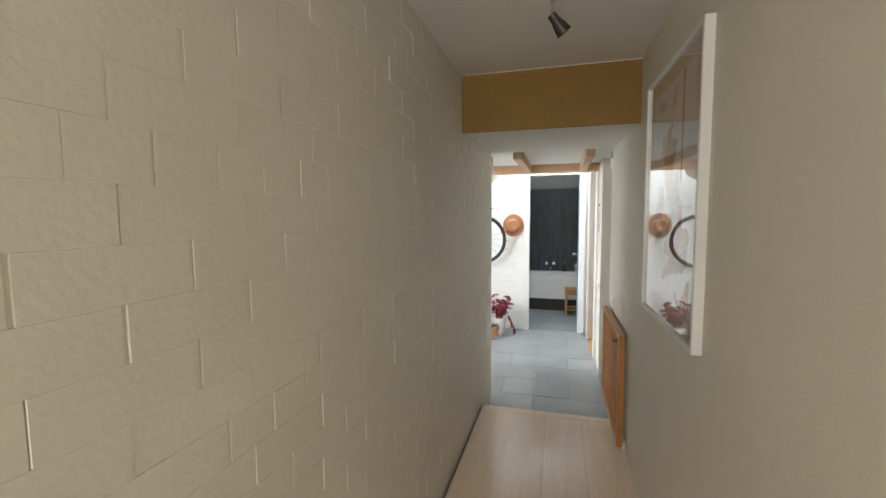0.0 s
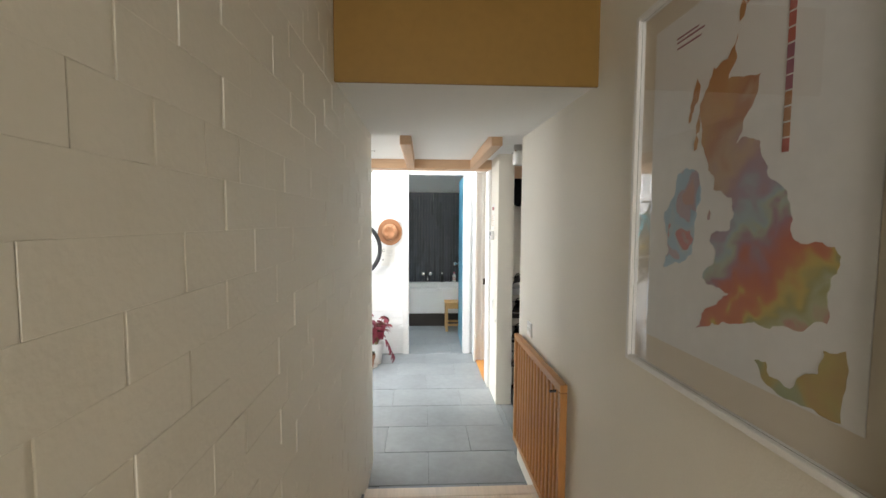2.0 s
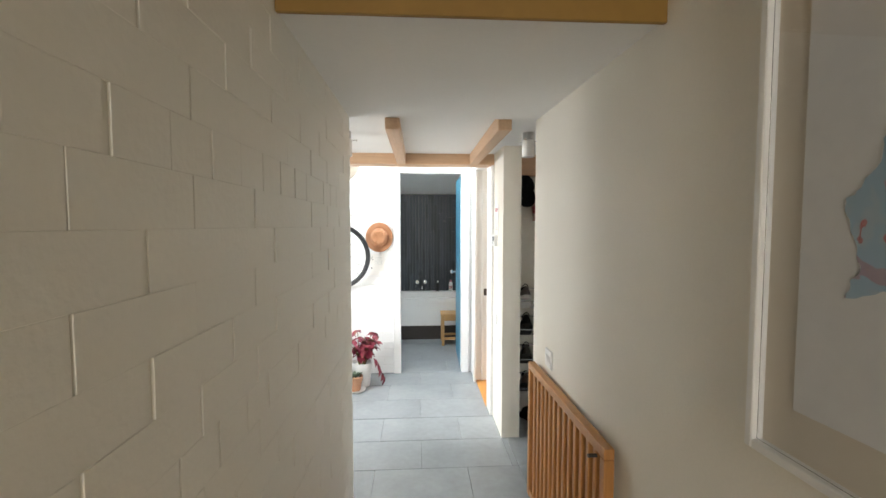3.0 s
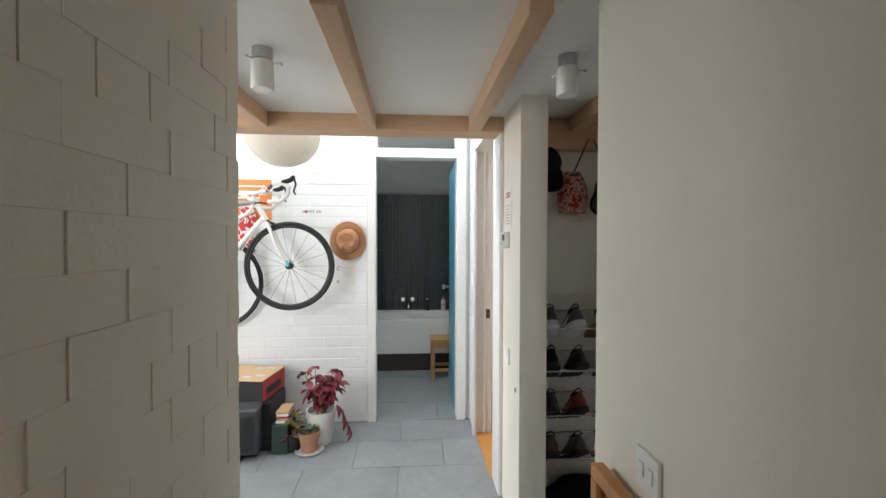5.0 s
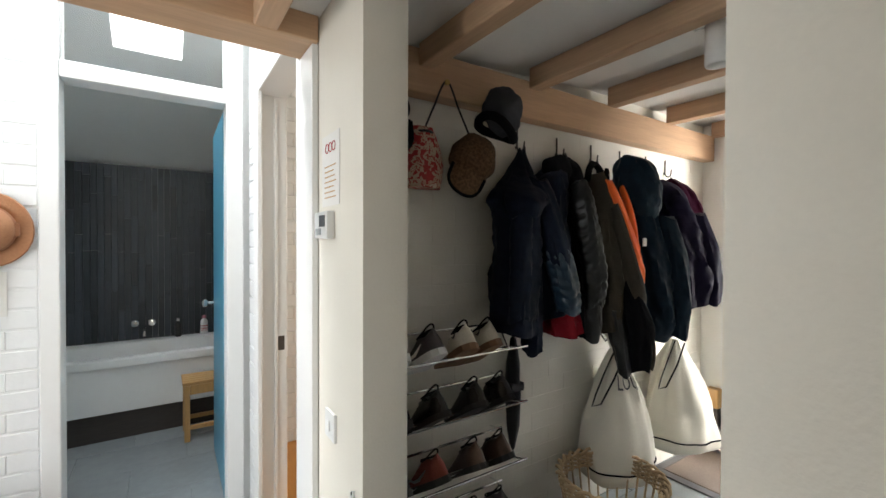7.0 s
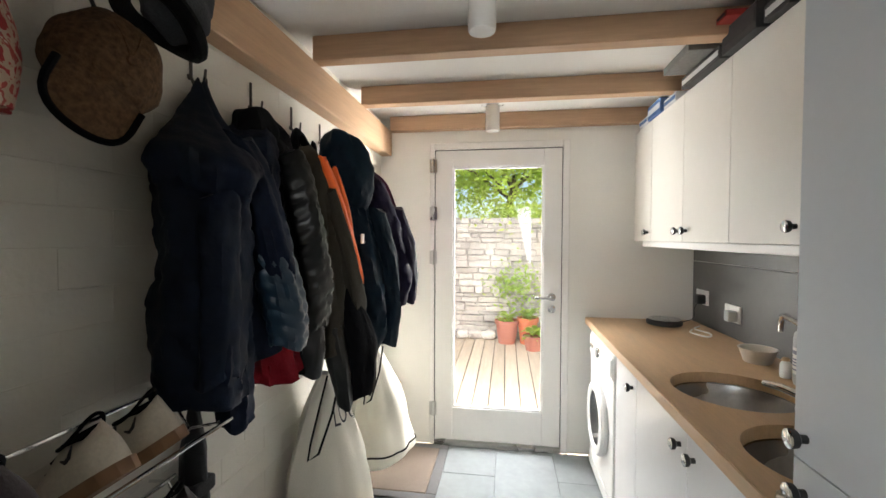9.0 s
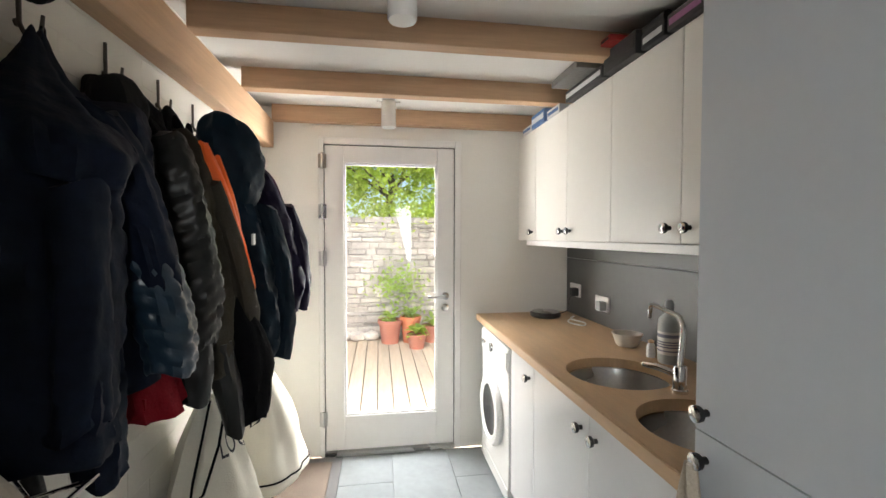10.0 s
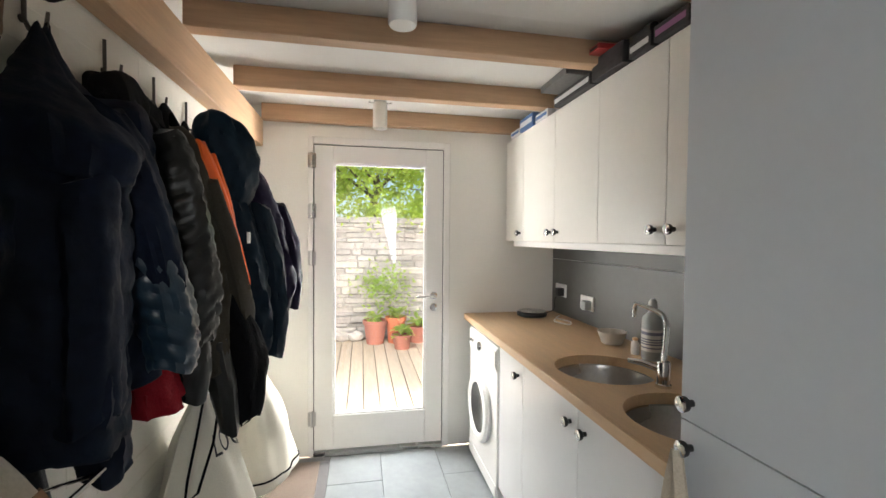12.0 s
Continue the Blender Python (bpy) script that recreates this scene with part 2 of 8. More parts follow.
setting("wall_yard_door", [(XE, XE + 0.12, 0.955, YC + 0.004, 0, 2.6), (XE, XE + 0.12, YK - 0.1, 0.03, 0, 2.6), (XE, XE + 0.12, 0.03, 0.955, 2.065, 2.6)], plaster_white, "white plaster wall around the glazed door")
setting("wall_worktop", [(1.04, XE, YK - 0.1, YK, 0, 2.6)], plaster_white, "white wall behind the worktop")
setting("wall_bath_back", [(-0.5, 1.9, 4.32, 4.42, 0, 3.6)], plaster_white, "white wall behind the bath")
setting("wall_bath_left", [(-0.6, -0.5, YB + 0.114, 4.42, 0, 3.6)], plaster_white, "white bathroom side wall")
setting("wall_bath_right", [(1.9, 2.0, 3.0, 4.42, 0, 3.6), (1.05, 1.9, 3.0, 3.06, 0, 3.6), (0.99, 1.05, YB + 0.114, 3.06, 0, 3.6)], plaster_white, "white bathroom wall behind the blue door")

# ---- ceilings ----
setting("ceiling_corridor", [(-0.115, 1.2, -6.1, -1.112, 2.425, 2.48)], ceiling_paint, "white corridor ceiling")
bm = bmesh.new()
v = cube(bm, -0.01, XR + 0.05, -1.096, -0.002, 2.105, 2.44)
for q in v:
    if q.co.y > -0.5 and q.co.z < 2.2:
        q.co.z = 2.125
solid("ceiling_soffit", bm, ceiling_paint, "white lowered soffit over the opening", "", "structure")
solid("trim_ochre_panel", block(0.002, 0.975, -1.112, -1.097, 2.093, 2.423, 0.002, 1), ochre, "ochre brown painted board above the opening", "", "structure")
bm = bmesh.new()
for x0, x1 in ((-2.7, 1.1), (1.1, 2.4), (2.4, XE + 0.1)):
    for q in cube(bm, x0, x1, (YK - 0.1) if x0 > 1 else -0.01, YC + 0.008, 0, 0.05):
        q.co.z += deck(q.co.x)
solid("ceiling_boarded", bm, ceiling_paint, "white boarded ceiling between the joists", "", "structure")
# roof of the tall bay, with a rooflight opening
setting("ceiling_bay", [(-2.82, -1.75, 1.3, YB + 0.1, 3.6, 3.66), (0.55, 1.05, 1.3, YB + 0.1, 3.6, 3.66), (-1.75, 0.55, 1.3, 1.42, 3.6, 3.66), (-1.75, 0.55, 2.18, YB + 0.1, 3.6, 3.66)], ceiling_paint, "white roof of the tall bay with a rooflight")
setting("wall_bay_upper", [(-2.7, 1.05, 1.31, 1.385, DECK + 0.042, 3.6)], plaster_white, "white wall above the joists")
# sloping bathroom ceiling with a rooflight opening
sl = 0.45
def slope_z(y):
    return 2.07 + sl * (4.32 - y)
bm = bmesh.new()
for x0, x1, y0, y1 in ((-0.6, 0.28, 2.42, 4.42), (0.64, 2.0, 2.42, 4.42), (0.28, 0.64, 2.42, 2.72), (0.28, 0.64, 3.12, 4.42)):
    for q in cube(bm, x0, x1, y0, y1, 0, 0.05):
        q.co.z += slope_z(q.co.y)
for x0, x1, y0, y1 in ((0.24, 0.28, 2.68, 3.16), (0.64, 0.68, 2.68, 3.16), (0.28, 0.64, 2.68, 2.72), (0.28, 0.64, 3.12, 3.16)):
    for q in cube(bm, x0, x1, y0, y1, 0.055, 0.28):
        q.co.z += slope_z(q.co.y)
solid("ceiling_bathroom", bm, ceiling_paint, "white sloping bathroom ceiling with a rooflight", "", "structure")

# ---- floors ----
setting("floor", [(-2.7, XE, YK, YB + 0.1, -0.06, -0.010), (-0.5, 1.9, YB + 0.1, 4.32, -0.06, -0.010)], grout, "grey slate slab floor with dark joints")
wood = thing("floor_wood", "pale beech board floor of the raised corridor", "", kind="structure")
part("base", block(0.004, XR - 0.002, -6.0, -0.53, 0.0, WOOD - 0.016), grout, wood)
for i, (x0, x1) in enumerate(((0.022, 0.2555), (0.2562, 0.4905), (0.4912, 0.7255), (0.7262, 0.985))):
    y, k = -6.0, 0
    while y < -0.6:
        y1 = min(-0.588, y + 1.9 + 0.35 * ((i * 7 + k * 3) % 4 - 1.5))
        if -0.588 - y1 < 0.3:
            y1 = -0.588
        part("board", block(x0, x1, y, y1 - 0.0008, WOOD - 0.016, WOOD, 0.0005, 1), beech, wood)
        y, k = y1, k + 1
part("nosing", block(0.02, 0.957, -0.586, -0.508, WOOD - 0.03, WOOD + 0.001, 0.006, 2), beech, wood)
part("riser", block(0.02, 0.957, -0.53, -0.52, 0.0, WOOD - 0.031), beech, wood)

# ---- joists and beams ----
for k in range(-1, 6):
    x0 = 3.077 - 0.58 * k
    if -2.7 < x0 < 3.5:
        solid("joist", block(x0, x0 + 0.07, (YK if x0 > 1 else 0.0) + 0.002, 1.222, deck(x0) - 0.085 - 0.16 * (deck(x0) - DECK), deck(x0 - 0.01) - 0.0005, 0.004, 1), beam_wood, "planed honey-coloured timber ceiling joist", "beam", group="ceiling joists")
for k in range(6, 11):
    x0 = 3.077 - 0.58 * k
    if x0 > -2.7:
        solid("joist", block(x0, x0 + 0.07, 0.002, 1.222, 2.07, DECK - 0.0005, 0.004, 1), beam_wood, "planed honey-coloured timber ceiling joist", "beam", group="ceiling joists")
solid("joist", block(XE - 0.062, XE - 0.002, YK + 0.002, 1.222, 2.143, deck(3.7) - 0.0005, 0.004, 1), beam_wood, "planed timber joist against the door wall", "beam", group="ceiling joists")
solid("crossbeam", block(-2.69, 0.957, 1.223, 1.39, 2.07, DECK + 0.04, 0.004, 1), beam_wood_x, "honey-coloured timber crossbeam carrying the joists", "beam")
solid("wall_plate_beam", block(1.094, XE - 0.004, 1.223, YC - 0.004, 1.985, DECK - 0.002, 0.004, 1), beam_wood_x, "timber wall plate above the coat hooks", "beam")

# ---- corridor things ----
def picture():
    """Framed map in a white box frame under glass."""
    p = thing("framed_map", "white-framed coloured geological map under glass on the corridor wall", "picture", pose(0.977, -1.447, 1.18, 0, 0, 1.43))
    w, h, d, t = 0.737, 1.0, 0.036, 0.016
    for name, b in (("frame_side", (-d, 0, -t, 0, 0, h)), ("frame_side", (-d, 0, -w, -w + t, 0, h)),
                    ("frame_rail", (-d, 0, -w + t, -t, 0, t)), ("frame_rail", (-d, 0, -w + t, -t, h - t, h))):
        part(name, block(*b, 0.002, 1), white_gloss, p)
    part("mount", block(-0.012, -0.004, -w + t, -t, t, h - t), mount_card, p, "cream mount board")
    part("map_sheet", block(-0.0145, -0.0125, -w + 0.075, -0.075, 0.095, h - 0.075), map_paper, p, "pale printed map sheet")

    def land(name, uv, mat, label, rough=1.0):
        """A printed outline whose edges are broken up like a coast."""
        rnd = random.Random(len(uv) + int(uv[0][0] * 1000))
        pts = list(uv)
        for amp in (0.2, 0.17, 0.14):
            out = []
            for (a, b), (c, e) in zip(pts, pts[1:] + pts[:1]):
                ln = math.hypot(c - a, e - b)
                k = rnd.uniform(-amp, amp) * rough * min(1.0, 0.03 / max(ln, 1e-4))
                out += [(a, b), ((a + c) / 2 - (e - b) * k, (b + e) / 2 + (c - a) * k)]
            pts = out
        bm = bmesh.new()
        f = bm.faces.new([bm.verts.new((0, -u + 0.022, z)) for u, z in pts])
        r = bmesh.ops.extrude_face_region(bm, geom=[f])
        bmesh.ops.translate(bm, vec=(0.0008, 0, 0), verts=[q for q in r["geom"] if isinstance(q, bmesh.types.BMVert)])
        bmesh.ops.triangulate(bm, faces=bm.faces[:])
        part(name, bm, mat, p, label, m=pose(-0.0158, 0, 0))

    # main island, western island, coast and the scattered northern isles
    land("map_island", [(0.37, 0.76), (0.395, 0.8), (0.392, 0.745), (0.375, 0.715), (0.43, 0.705), (0.458, 0.7), (0.445, 0.65), (0.42, 0.6), (0.405, 0.575), (0.43, 0.585), (0.465, 0.57), (0.475, 0.535), (0.488, 0.5), (0.53, 0.47), (0.545, 0.42), (0.548, 0.385), (0.58, 0.378),
                        (0.622, 0.375), (0.632, 0.345), (0.615, 0.3), (0.618, 0.25), (0.57, 0.225), (0.49, 0.215), (0.43, 0.205), (0.395, 0.2), (0.36, 0.19), (0.31, 0.165), (0.335, 0.215), (0.38, 0.245), (0.405, 0.262), (0.37, 0.27), (0.322, 0.285), (0.345, 0.315), (0.362, 0.345), (0.34, 0.37), (0.36, 0.395), (0.4, 0.4),
                        (0.41, 0.43), (0.4, 0.465), (0.375, 0.475), (0.345, 0.485), (0.345, 0.515), (0.325, 0.53), (0.31, 0.57), (0.3, 0.62), (0.285, 0.66), (0.3, 0.7), (0.325, 0.74)],
         map_land, "brightly coloured island on the map")
    land("map_island", [(0.215, 0.53), (0.25, 0.545), (0.295, 0.525), (0.305, 0.465), (0.285, 0.41), (0.28, 0.335), (0.235, 0.31), (0.17, 0.295), (0.19, 0.345), (0.175, 0.39), (0.165, 0.44), (0.2, 0.475)], map_west, "blue and red coloured island on the map")
    land("map_coast", [(0.48, 0.145), (0.505, 0.15), (0.515, 0.125), (0.56, 0.118), (0.58, 0.15), (0.61, 0.165), (0.615, 0.205), (0.65, 0.215), (0.65, 0.1), (0.56, 0.1), (0.5, 0.115)], map_coast, "olive coloured coast on the map")
    for a, b, r in ((0.275, 0.72, 0.02), (0.262, 0.69, 0.013), (0.255, 0.665, 0.009), (0.285, 0.64, 0.013), (0.28, 0.6, 0.012), (0.405, 0.845, 0.014), (0.42, 0.862, 0.008), (0.425, 0.885, 0.009), (0.335, 0.43, 0.008), (0.33, 0.745, 0.008)):
        land("map_isle", [(a, b + 1.4 * r), (a + 0.6 * r, b + 0.5 * r), (a + 0.3 * r, b - 1.2 * r), (a - 0.5 * r, b - 1.6 * r), (a - 0.6 * r, b)], map_land, "small coloured isle on the map", 0.3)
    for z, ln in ((0.87, 0.05), (0.86, 0.07), (0.845, 0.06)):
        part("map_title", block(-0.0158, -0.015, -0.2 - ln, -0.17, z, z + 0.004), map_key[2], p, "small unreadable map title line")
    for k in range(14):
        part("map_key", block(-0.0158, -0.015, -0.507, -0.493, 0.54 + 0.0275 * k, 0.564 + 0.0275 * k), map_key[(k * k + k // 3) % 3], p, "coloured strip of the map key")
    g = part("glass", block(-0.026, -0.023, -w + t + 0.001, -t - 0.001, t + 0.001, h - t - 0.001), clear_glass, p, "reflecting clear glass")
    g.visible_shadow = False
    return p


def ramp_material(name, scale, stops, rough=0.7, vor=True, spec=0.5):
    m = material(name, (0.5, 0.5, 0.5), rough, var=0.02)
    n, k = m.node_tree.nodes, m.node_tree.links
    co = n.new("ShaderNodeTexCoord")
    nz = n.new("ShaderNodeTexNoise")
    nz.inputs["Scale"].default_value = scale
    nz.inputs["Detail"].default_value = 7
    nz.inputs["Distortion"].default_value = 0.4
    r = n.new("ShaderNodeValToRGB")
    r.color_ramp.interpolation = "CONSTANT" if vor else "LINEAR"
    while len(r.color_ramp.elements) < len(stops):
        r.color_ramp.elements.new(0.5)
    for e, (pos, c) in zip(r.color_ramp.elements, stops):
        e.position, e.color = pos, (*c, 1)
    k.new(co.outputs["Object"], nz.inputs["Vector"])
    k.new(nz.outputs["Fac"], r.inputs["Fac"])
    k.new(r.outputs["Color"], n["Principled BSDF"].inputs["Base Color"])
    return m


mount_card = material("cream_mount", (0.7, 0.62, 0.5), 0.8, var=0.02, scale=200)
map_paper = material("map_paper", (0.78, 0.76, 0.73), 0.75, var=0.03, scale=30)
map_land = ramp_material("map_colours", 16.0, [(0.0, (0.5, 0.23, 0.1)), (0.14, (0.52, 0.3, 0.14)), (0.24, (0.42, 0.2, 0.12)), (0.32, (0.5, 0.35, 0.24)), (0.42, (0.38, 0.25, 0.27)), (0.48, (0.36, 0.28, 0.36)),
                                             (0.54, (0.36, 0.45, 0.48)), (0.58, (0.42, 0.46, 0.36)), (0.63, (0.36, 0.22, 0.27)), (0.69, (0.5, 0.14, 0.09)), (0.76, (0.56, 0.2, 0.09)), (0.8, (0.58, 0.45, 0.12)), (0.84, (0.36, 0.32, 0.13)), (0.89, (0.44, 0.46, 0.28)), (0.94, (0.5, 0.26, 0.22)), (0.985, (0.2, 0.36, 0.09))], vor=False)
# the printed colours run in bands from one corner of the map to the other
mn, ml = map_land.node_tree.nodes, map_land.node_tree.links
band, mix = mn.new("ShaderNodeVectorMath"), mn.new("ShaderNodeMath")
ml.new(mn.new("ShaderNodeTexCoord").outputs["Object"], band.inputs[0])
band.operation = "DOT_PRODUCT"
band.inputs[1].default_value = (0.0, -1.06, -1.21)
mix.operation = "MULTIPLY_ADD"
mix.inputs[1].default_value = 0.42
shift_node = mn.new("ShaderNodeMath")
shift_node.inputs[1].default_value = 0.39
ml.new(band.outputs["Value"], shift_node.inputs[0])
ml.new(shift_node.outputs[0], mix.inputs[2])
for q in [q for q in mn if q.bl_idname == "ShaderNodeTexNoise" and abs(q.inputs["Scale"].default_value - 16.0) < 0.01]:
    ml.new(q.outputs["Fac"], mix.inputs[0])
for q in [q for q in mn if q.bl_idname == "ShaderNodeValToRGB"]:
    ml.new(mix.outputs[0], q.inputs["Fac"])
map_west = ramp_material("map_colours_west", 11.0, [(0.0, (0.5, 0.3, 0.26)), (0.38, (0.44, 0.34, 0.4)), (0.45, (0.36, 0.5, 0.6)), (0.57, (0.42, 0.52, 0.58)), (0.62, (0.5, 0.2, 0.2)), (0.7, (0.45, 0.3, 0.3))])
map_coast = ramp_material("map_colours_coast", 9.0, [(0.0, (0.4, 0.13, 0.08)), (0.42, (0.45, 0.35, 0.12)), (0.5, (0.36, 0.36, 0.2)), (0.62, (0.3, 0.34, 0.2))], vor=False)
map_key = [material("map_key_red", (0.45, 0.12, 0.1), 0.7), material("map_key_brown", (0.42, 0.2, 0.09), 0.7), material("map_key_mauve", (0.3, 0.12, 0.17), 0.7)]
picture()


def stair_gate():
    g = thing("stair_gate", "varnished pine baby gate with slats folded against the wall", "gate", pose(XR + 0.0135 - 0.03, -0.93, 0, 0, 0, 0.83))
    z0, z1, ln = 0.19, 0.885, 0.86
    part("top_rail", block(-0.022, 0.012, 0, ln, z1 - 0.035, z1, 0.004), gate_wood, g)
    part("bottom_rail", block(-0.02, 0.01, 0.033, ln - 0.033, z0, z0 + 0.035, 0.004), gate_wood, g)
    part("end_post", block(-0.022, 0.012, 0, 0.032, z0, z1 - 0.036, 0.004), gate_wood, g)
    part("end_post", block(-0.022, 0.012, ln - 0.032, ln, z0, z1 - 0.036, 0.004), gate_wood, g)
    for i in range(13):
        y = 0.085 + i * (ln - 0.17) / 12
        part("slat", block(-0.016, 0.004, y - 0.012, y + 0.012, z0 + 0.036, z1 - 0.036, 0.003, 1), gate_wood, g)
    part("wall_batten", block(0.0125, 0.0295, 0.01, ln, z0 - 0.02, z0 + 0.03, 0.002, 1), white_gloss, g, "white painted fixing batten")
    bm = bmesh.new()
    lathe(bm, [(0, 0), (0.006, 0), (0.006, 0.03), (0, 0.03)], 12, pose(-0.023, 0.05, 0.84, 0, -90, 0))
    part("bolt", bm, iron, g, "dark metal bolt", True)
    return g


stair_gate()


def face_plate(name, m, w, h, label, cat, keys=1, mat=None):
    """Wall plate: local x is out of the wall, y along it."""
    p = thing(name, label, cat, m)
    part("plate", block(0, 0.009, -w / 2, w / 2, -h / 2, h / 2, 0.002), mat or white_plastic, p)
    for i in range(keys):
        c = (i - (keys - 1) / 2) * w / (keys + 0.4)
        part("rocker", block(0.0095, 0.013, c - 0.009, c + 0.009, -0.016, 0.016, 0.002), mat or white_plastic, p)
    return p


face_plate("light_switch", pose(XR + 0.0035, -0.25, 0.955, 0, 0, 180), 0.085, 0.085, "white plastic double light switch on cream wall", "light switch", 2)


def spotlight():
    s = thing("ceiling_spotlight", "small dark chrome adjustable ceiling spotlight", "spotlight", pose(0.53, -1.88, 2.425))
    bm = bmesh.new()
    lathe(bm, [(0, 0), (0.012, 0), (0.012, -0.012), (0.006, -0.014), (0.006, -0.075), (0, -0.075)], 14)
    part("stem", bm, chrome, s, "", True)
    bm = bmesh.new()
    lathe(bm, [(0, 0.03), (0.016, 0.028), (0.018, 0.0), (0.024, -0.02), (0.03, -0.055), (0.027, -0.056), (0.02, -0.03), (0, -0.03)], 18, pose(0.012, -0.004, -0.085, 15, -38, 0))
    part("lamp_head", bm, iron, s, "dark metal lamp head", True)
    return s


spotlight()

# ---- doors and frames ----
def bath_frame():
    f = thing("door_bathroom_frame", "white painted door frame with a glazed transom", "", kind="structure")
    y0, y1 = YB - 0.022, YB + 0.112
    part("jamb", block(0.087, 0.155, y0, y1, 0, 2.75, 0.004, 1), white_gloss, f)
    part("jamb", block(0.805, 0.883, y0, y1, 0, 2.75, 0.004, 1), white_gloss, f)
    part("transom_rail", block(0.156, 0.804, y0 + 0.004, y1, 2.13, 2.205, 0.004, 1), white_gloss, f)
    part("head", block(0.156, 0.804, y0 + 0.004, y1, 2.69, 2.749, 0.004, 1), white_gloss, f)
    g = part("transom_glass", block(0.157, 0.803, YB + 0.05, YB + 0.054, 2.206, 2.689), clear_glass, f, "clear transom glass")
    g.visible_shadow = False
    part("bead", block(0.156, 0.166, YB + 0.02, YB + 0.049, 2.206, 2.689), white_gloss, f)
    part("bead", block(0.794, 0.804, YB + 0.02, YB + 0.049, 2.206, 2.689), white_gloss, f)


bath_frame()
bd = thing("door_bathroom", "blue painted bathroom door standing open", "", pose(0.803, YB + 0.118, 0.012, 0, 0, 89), kind="structure")
part("leaf", block(0, 0.66, -0.04, 0.0, 0, 2.11, 0.003), blue_paint, bd)
for yy in (-0.052, 0.001):
    bm = bmesh.new()
    lathe(bm, [(0, 0), (0.025, 0), (0.025, 0.006), (0.01, 0.009), (0.01, 0.035), (0.024, 0.042), (0.026, 0.06), (0.018, 0.07), (0, 0.072)], 16, pose(0.6, yy if yy > 0 else -0.0405, 1.0, -90 if yy > 0 else 90, 0, 0))
    part("door_knob", bm, chrome, bd, "chrome door knob", True)
for z in (0.2, 1.05, 1.9):
    part("hinge", block(-0.012, 0.0, -0.035, -0.005, z, z + 0.09, 0.002), chrome, bd, "steel hinge")

sf = thing("door_side_room_frame", "white painted frame of the side room doorway", "", kind="structure")
part("jamb", block(0.905, 1.05, 2.035, 2.103, 0, 2.198, 0.004, 1), white_gloss, sf)
part("architrave", block(0.9, 0.923, 1.98, 2.034, 0, 2.16, 0.004, 1), white_gloss, sf)
part("stop", block(0.985, 1.0, 2.02, 2.0345, 0, 2.128, 0.002, 1), white_gloss, sf)
part("head", block(0.905, 1.05, YC + 0.118, 2.034, 2.13, 2.198, 0.004, 1), white_gloss, sf)
part("jamb", block(0.942, 1.05, YC + 0.116, YC + 0.15, 0, 2.129, 0.004, 1), white_gloss, sf)
st = part("strike_plate", block(1.005, 1.035, 2.0325, 2.0349, 0.875, 0.945), iron, sf, "dark metal strike plate")
solid("timber_post", block(0.938, 0.9585, 1.235, YC + 0.112, 0, 2.068, 0.003), white_gloss, "cream painted timber edge strip under the crossbeam", "", "structure")


